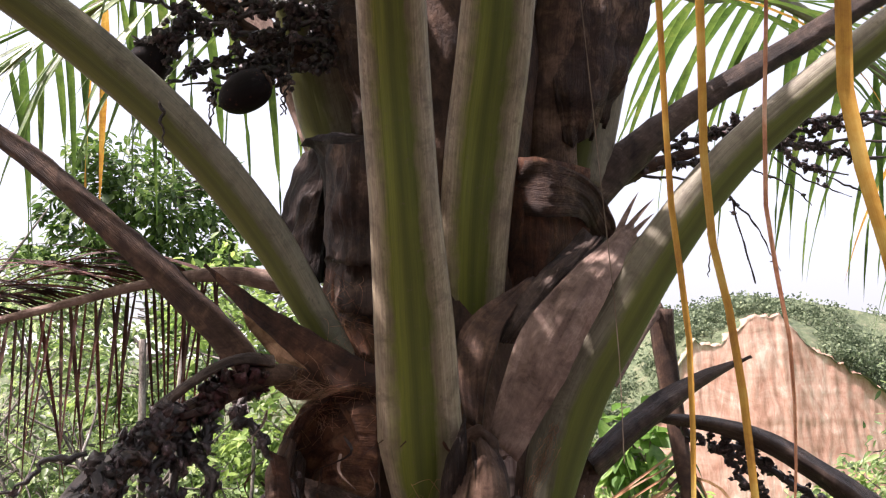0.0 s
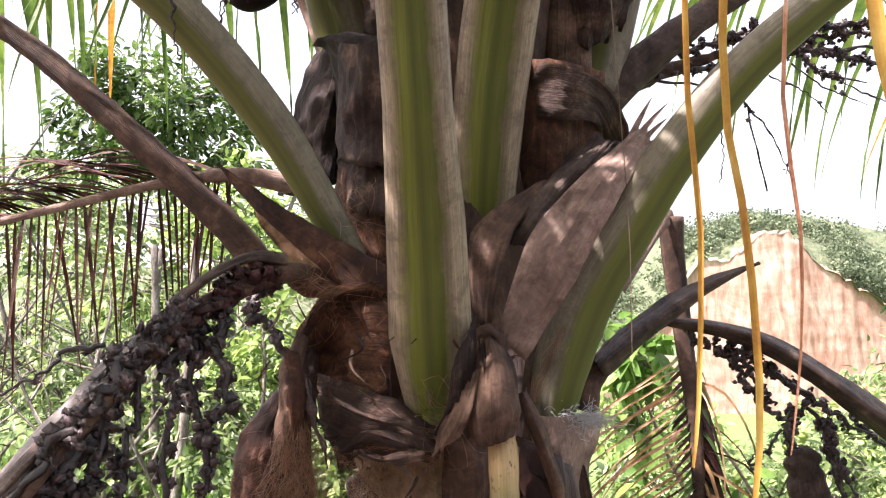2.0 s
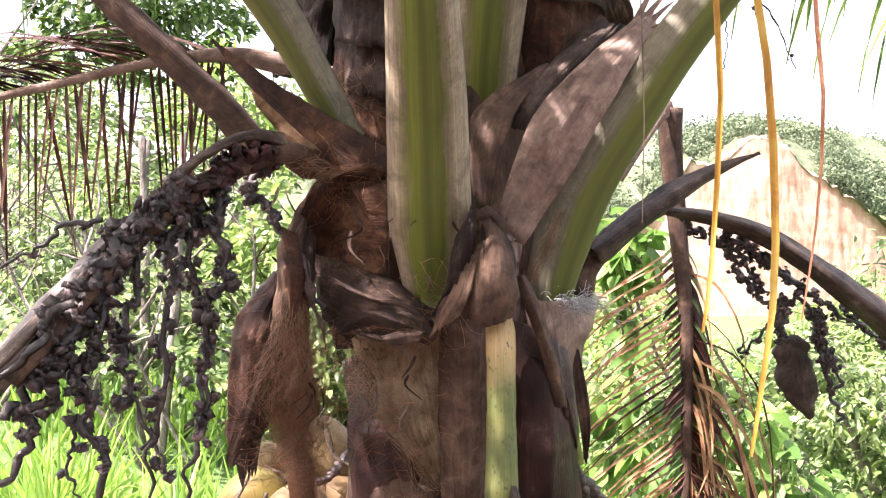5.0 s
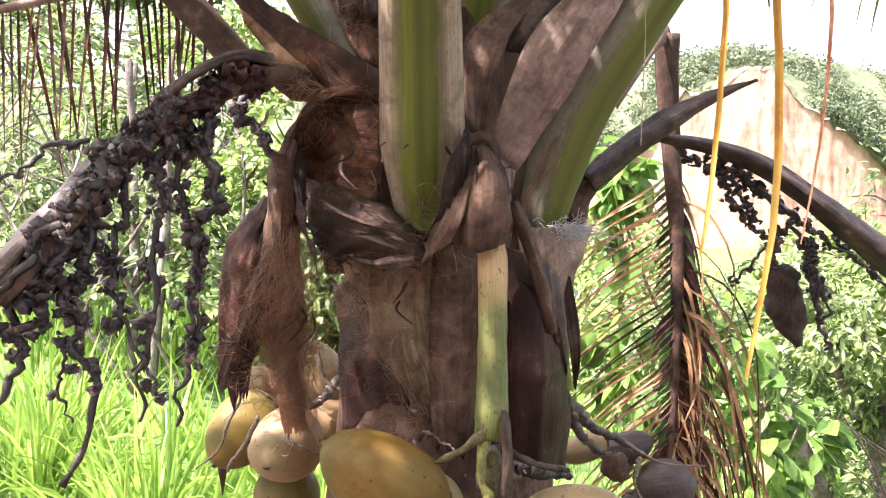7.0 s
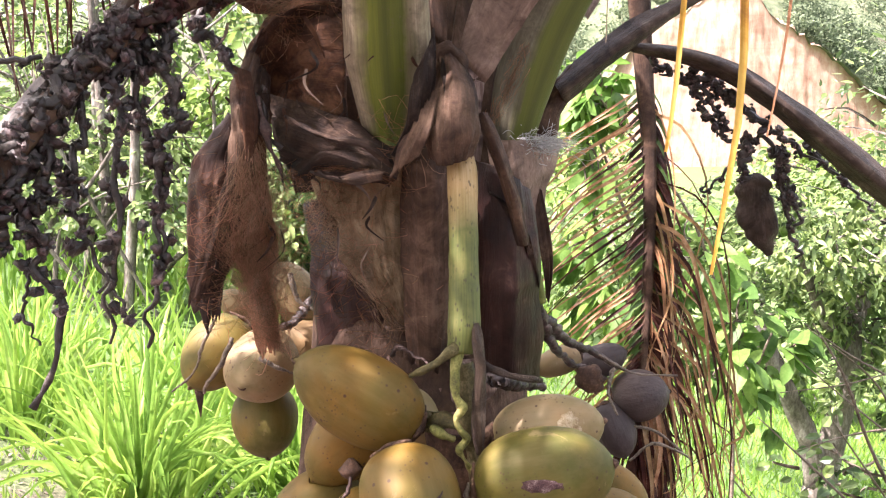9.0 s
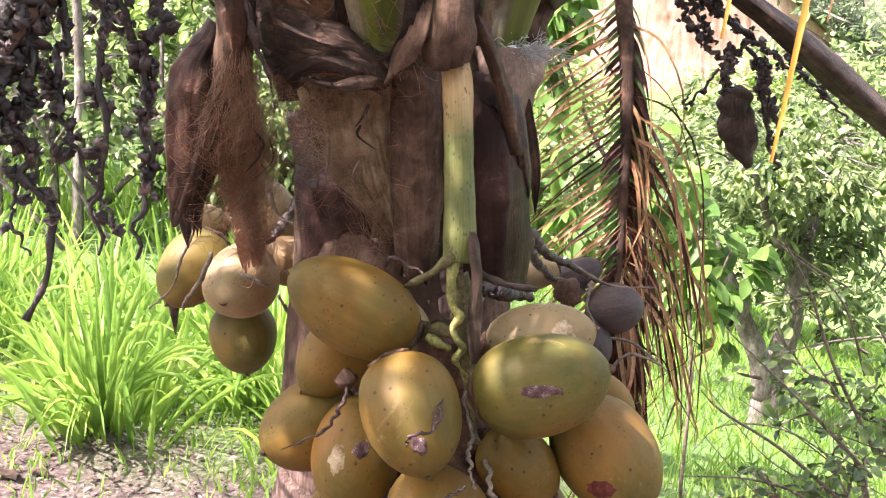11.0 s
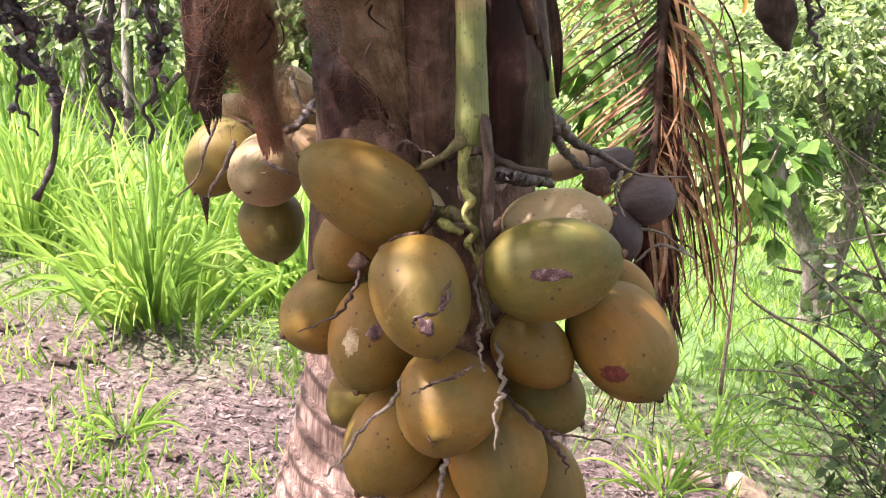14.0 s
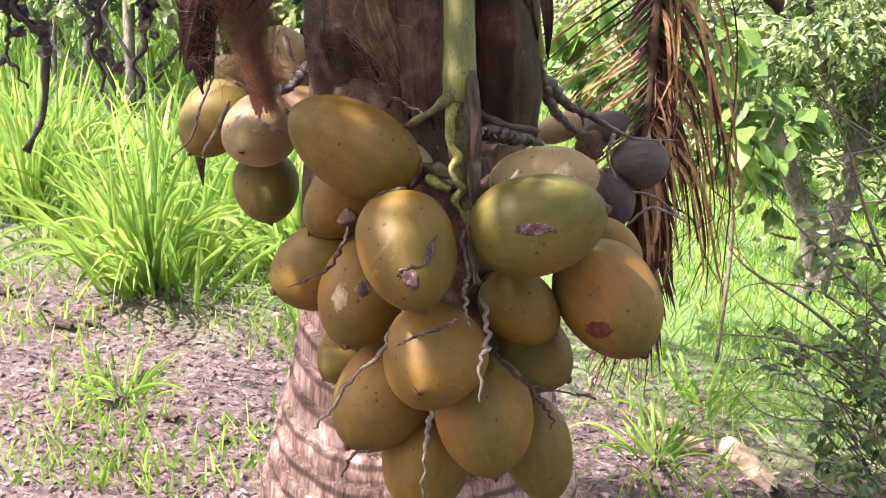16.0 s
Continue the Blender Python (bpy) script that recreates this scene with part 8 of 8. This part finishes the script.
# Twiggy bush near the camera's side of the lawn.
bx = (1.281, 2.5, 0.332)
bush = grow([(bx[0] + 0.15, 2.6, ground_height(bx[0] + 0.15, 2.6) - 0.03), (1.351, 2.58, 0.46), (1.243, 2.55, 0.712)], 0.015, 0.006,
    [([(1.355, 2.55, 0.372), (1.113, 2.5, 0.605), (0.939, 2.45, 0.694), (0.74, 2.4, 0.732)], 0.006, 0.0015), ([(1.334, 2.55, 0.478), (1.026, 2.45, 0.758), (0.826, 2.4, 0.898), (0.765, 2.4, 0.955)], 0.006, 0.0015), ([(1.299, 2.55, 0.647), (1.043, 2.45, 0.895), (0.809, 2.4, 1.107)], 0.006, 0.0015), ([(1.301, 2.55, 0.713), (1.129, 2.5, 0.978), (1.017, 2.45, 1.188), (0.912, 2.4, 1.328)], 0.006, 0.0015), ([(1.371, 2.5, 0.334), (1.15, 2.45, 0.451), (0.923, 2.4, 0.505), (0.795, 2.4, 0.624)], 0.005, 0.0012), ([(1.303, 2.6, 1.018), (1.091, 2.5, 1.035), (0.898, 2.4, 1.027)], 0.004, 0.001), ([(1.268, 2.6, 0.911), (1.123, 2.5, 1.148), (0.921, 2.45, 1.304)], 0.004, 0.001), ([(1.133, 2.5, 1.18), (1.012, 2.45, 1.248), (0.893, 2.4, 1.327)], 0.003, 0.001), ([(1.149, 2.5, 1.04), (1.003, 2.45, 1.152), (0.865, 2.4, 1.263)], 0.0025, 0.001), ([(1.133, 2.5, 1.18), (1.013, 2.45, 1.169), (0.855, 2.4, 1.165)], 0.002, 0.001), ([(1.175, 2.5, 0.863), (1.052, 2.45, 1.014), (0.979, 2.4, 1.101)], 0.003, 0.001), ([(1.228, 2.5, 0.676), (1.017, 2.45, 0.823), (0.832, 2.4, 0.865), (0.754, 2.38, 0.807)], 0.003, 0.0008), ([(1.246, 2.5, 0.578), (1.081, 2.45, 0.685), (0.937, 2.4, 0.786), (0.773, 2.38, 0.967)], 0.003, 0.0008), ([(1.256, 2.45, 0.407), (1.038, 2.4, 0.577), (0.852, 2.38, 0.672), (0.752, 2.36, 0.667)], 0.003, 0.0008), ([(1.235, 2.45, 0.302), (1.007, 2.4, 0.601), (0.853, 2.38, 0.764), (0.768, 2.36, 0.861)], 0.003, 0.0008)],
    [((1.295, 2.52, 0.53), (0.2, 0.2, 0.22), 27, 6), ((1.061, 2.5, 0.571), (0.18, 0.14, 0.15), 8, 4), ((1.246, 2.55, 0.839), (0.20, 0.2, 0.28), 18, 6), ((1.092, 2.55, 0.913), (0.2, 0.16, 0.16), 14, 5), ((0.992, 2.5, 0.636), (0.16, 0.14, 0.12), 6, 4), ((1.341, 2.45, 0.297), (0.2, 0.2, 0.15), 21, 6), ((1.198, 2.45, 0.538), (0.12, 0.15, 0.16), 18, 6), ((1.177, 2.4, 0.349), (0.12, 0.15, 0.12), 21, 6), ((1.023, 2.4, 0.661), (0.12, 0.12, 0.10), 6, 4), ((1.181, 2.4, 0.802), (0.16, 0.15, 0.14), 10, 5), ((1.29, 2.5, 0.97), (0.12, 0.15, 0.18), 8, 5)], 0.036, LEAF_DEEP, "twiggy small-leaved bush on the lawn", "bush", 203, TWIG, "bush", flat=0.6)
rng = random.Random(207)
for k in range(44):
    foot = Vector((rng.uniform(1.18, 1.45), rng.uniform(2.42, 2.60), rng.uniform(0.12, 0.75)))
    way = Vector((rng.uniform(-0.9, -0.1), rng.uniform(-0.15, 0.05), rng.uniform(0.1, 0.9))).normalized() * rng.uniform(0.18, 0.42)
    bm = bmesh.new()
    limb(bm, [foot, foot + way * 0.5 + random_way(rng) * 0.02, foot + way], 0.0022, 0.0007, 0, 8, 5)
    rooted(new("twig", mesh_of("twig", bm, DARK_TWIG if k % 3 else TWIG)), bush)

bm = bmesh.new()
flower = Vector((1, 2.44, 0.647))
for k in range(5):
    way = Vector((math.cos(k * 1.257), -0.5, math.sin(k * 1.257)))
    leaf(bm, flower, way, 0.011, 0.009, (0, -1, 0))
PETAL = natural("pink_petal", [(0.3, (0.45, 0.08, 0.18)), (0.7, (0.6, 0.2, 0.32))], 60.0, rough=0.6, bump=0, through_light=0.3)
rooted(tagged(new("pink_flower", mesh_of("pink_flower", bm, PETAL)), "small pink flower"), bush)


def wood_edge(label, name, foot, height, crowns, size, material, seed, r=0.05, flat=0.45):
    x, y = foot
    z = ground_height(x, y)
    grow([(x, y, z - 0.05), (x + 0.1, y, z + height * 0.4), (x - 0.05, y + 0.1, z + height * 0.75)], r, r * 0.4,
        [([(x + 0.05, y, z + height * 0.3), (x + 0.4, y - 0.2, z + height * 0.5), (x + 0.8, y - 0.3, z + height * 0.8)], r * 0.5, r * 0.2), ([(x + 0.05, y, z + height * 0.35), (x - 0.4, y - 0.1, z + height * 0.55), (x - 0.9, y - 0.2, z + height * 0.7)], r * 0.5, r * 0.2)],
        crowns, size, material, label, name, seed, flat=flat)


# The wooded slope beyond the tall grass.
wood_edge("round-crowned dark green tree on the slope", "tree", (-2.6, 9.5), 3.6, [((-3.084, 9, 3.919), (0.95, 0.8, 0.7), 80, 30), ((-3.608, 9, 3.482), (0.7, 0.7, 0.45), 36, 30), ((-2.621, 9, 3.419), (0.6, 0.6, 0.45), 30, 30)], 0.11, LEAF_DARK, 211, 0.09)
wood_edge("light green shrub on the slope", "shrub", (-1.4, 7.2), 1.8, [((-1.645, 7, 2.484), (0.6, 0.6, 0.75), 44, 20), ((-1.452, 7, 1.599), (0.6, 0.6, 0.7), 44, 20), ((-1.079, 6.5, 1.706), (0.5, 0.5, 0.6), 36, 20)], 0.085, LEAF_LIGHT, 212, 0.03)
wood_edge("green shrub on the slope", "shrub", (-2.6, 6.6), 1.9, [((-2.339, 6.6, 2.084), (0.8, 0.6, 0.55), 34, 18), ((-1.823, 6.4, 1.353), (0.7, 0.6, 0.5), 36, 18), ((-2.947, 6.6, 1.685), (0.7, 0.6, 0.6), 34, 18)], 0.065, LEAF_MID, 213, 0.035)
wood_edge("tangled light green shrub on the slope", "shrub", (-3.8, 7.4), 2.0, [((-3.245, 7, 1.14), (0.9, 0.7, 0.6), 40, 20), ((-2.709, 6.8, 1.519), (0.9, 0.7, 0.5), 40, 20), ((-3.509, 7.5, 2.631), (0.9, 0.7, 0.6), 36, 20)], 0.07, LEAF_MID, 214, 0.03)
wood_edge("dark green shrub behind the palm", "shrub", (-0.6, 6.2), 1.3, [((-0.578, 5.8, 1.192), (0.6, 0.5, 0.5), 40, 20), ((-1.561, 6, 1.158), (0.9, 0.5, 0.45), 44, 20), ((-2.391, 6.2, 1.224), (0.9, 0.5, 0.45), 40, 20), ((-1.677, 6, 0.978), (0.8, 0.5, 0.35), 30, 20)], 0.075, LEAF_MID, 215, 0.03)
wood_edge("dense dark shrub behind the palm trunk", "shrub", (0.3, 6.5), 1.6, [((-0.733, 6.4, 0.793), (0.8, 0.6, 0.7), 70, 28), ((-0.742, 6.4, 0.762), (0.7, 0.6, 0.7), 60, 28)], 0.10, LEAF_DARK, 216, 0.03)
wood_edge("fruit bush lower down the slope", "shrub", (5.2, 8.5), 1.5, [((2.834, 7.6, 0.441), (1.3, 0.8, 0.6), 90, 34), ((2.338, 8.2, 0.579), (1.0, 0.8, 0.5), 60, 34), ((3.651, 8.5, 0.979), (1.1, 0.8, 0.6), 70, 34), ((1.605, 8, 0.394), (0.9, 0.7, 0.7), 60, 34), ((1.9, 7.3, -0.15), (0.8, 0.4, 0.4), 40, 30), ((2.9, 7.3, -0.35), (0.9, 0.4, 0.4), 46, 30), ((4.0, 7.4, -0.45), (0.9, 0.4, 0.45), 46, 30)], 0.085, LEAF_MID, 217, 0.05)
wood_edge("bush at the edge of the valley", "shrub", (3.2, 9.5), 1.6, [((1.299, 9, 0.815), (0.9, 0.8, 0.9), 60, 30), ((1.967, 9, 0.101), (1.0, 0.8, 0.7), 60, 30), ((3.712, 9, 0.964), (1.0, 0.8, 0.5), 50, 30)], 0.10, LEAF_LIGHT, 218, 0.05)

for k, at in enumerate(((-4.42, 9.5, 2.502), (-3.454, 9.0, 2.006), (-2.705, 9.0, 2.131), (-3.938, 8.6, 1.274), (-2.637, 8.4, 1.324))):
    wood_edge("dense green shrub farther down the slope", "shrub", (at[0], at[1]), 1.8, [(at, (0.95, 0.6, 0.55), 46, 24)], 0.085, (LEAF_MID, LEAF_LIGHT, LEAF_DARK)[k % 3], 260 + k, 0.03)

crowns = ((-4.566, 11.5, 3.166), (-2.594, 12, 3.069), (-5.979, 11, 3.184))
for k, (x, y) in enumerate(((-4.6, 11.5), (-2.6, 12.0), (-6.4, 11.0))):
    wood_edge("leafy green tree farther down the slope", "tree", (x, y), 2.4, [(crowns[k], (1.5, 0.9, 0.75), 90, 30), ((x + 0.4, y - 0.3, ground_height(x, y) + 0.7), (1.5, 0.9, 0.7), 60, 30)], 0.10, LEAF_MID, 240 + k, 0.06)

# Unseen trees added behind the camera, to dim the light on the crown's front.
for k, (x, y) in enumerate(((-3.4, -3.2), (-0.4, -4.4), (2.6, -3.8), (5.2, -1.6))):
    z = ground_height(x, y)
    wood_edge("unseen leafy green tree, added to dim the near side", "tree", (x, y), 4.0, [((x, y, z + 2.6), (1.7, 1.3, 1.5), 90, 30), ((x + 0.6, y + 0.3, z + 1.3), (1.4, 1.0, 0.9), 50, 30)], 0.20, LEAF_DARK, 230 + k, 0.10)


def thin_trunk(points, r0, r1, label):
    bm = bmesh.new()
    limb(bm, points, r0, r1, r0 * 0.2)
    tagged(new("sapling_trunk", mesh_of("sapling_trunk", bm, BARK_GREY)), label, "sapling")


for x0, x1, y in ((218, 232, 5.6), (160, 150, 5.9), (90, 110, 6.2)):
    foot = Vector((-1.692, 5.7, 0.736)) + Vector(((x0 - 225) * 0.0036, y - 5.7, 0))
    top = foot + Vector(((x1 - x0) * 0.006, 0.1, 1.6))
    foot.z = ground_height(foot.x, foot.y) - 0.05
    thin_trunk([foot, (foot + top) / 2 + Vector((0.03, 0, 0)), top], 0.035, 0.02, "thin bare sapling trunk among the grass")


def bare_branches():
    """Pale leafless branches tangled through the shrubs of the slope."""
    rng = random.Random(301)
    for k in range(34):
        x, y = rng.uniform(-4.6, -0.9), rng.uniform(5.2, 6.8)
        foot = on_ground(x, y) - Vector((0, 0, 0.05))
        way = Vector((rng.uniform(-0.8, 0.8), rng.uniform(-0.2, 0.2), rng.uniform(0.4, 1.2)))
        tall = rng.uniform(1.2, 2.4)
        ob = thing("bare_branch", "pale leafless branch among the shrubs of the slope", "branch", foot, "bare branches on the slope")
        main = [foot, foot + way * tall * 0.35 + Vector((rng.gauss(0, 0.1), 0, 0.1)), foot + way * tall * 0.7 + Vector((rng.gauss(0, 0.15), 0, 0.05)), foot + way * tall]
        bm = bmesh.new()
        limb(bm, main, rng.uniform(0.012, 0.024), 0.006, 0.004, 18, 7)
        rooted(new("stem", mesh_of("stem", bm, BARK_GREY)), ob)
        for _ in range(5):
            p, d = at_and_way(main, rng.uniform(0.25, 0.95))
            q = p + (d + random_way(rng) * 0.9).normalized() * rng.uniform(0.3, 0.8)
            bm = bmesh.new()
            limb(bm, [p, (p + q) / 2 + random_way(rng) * 0.06, q], 0.010, 0.003, 0.002, 8, 5)
            rooted(new("side_branch", mesh_of("side_branch", bm, BARK_GREY)), ob)


bare_branches()
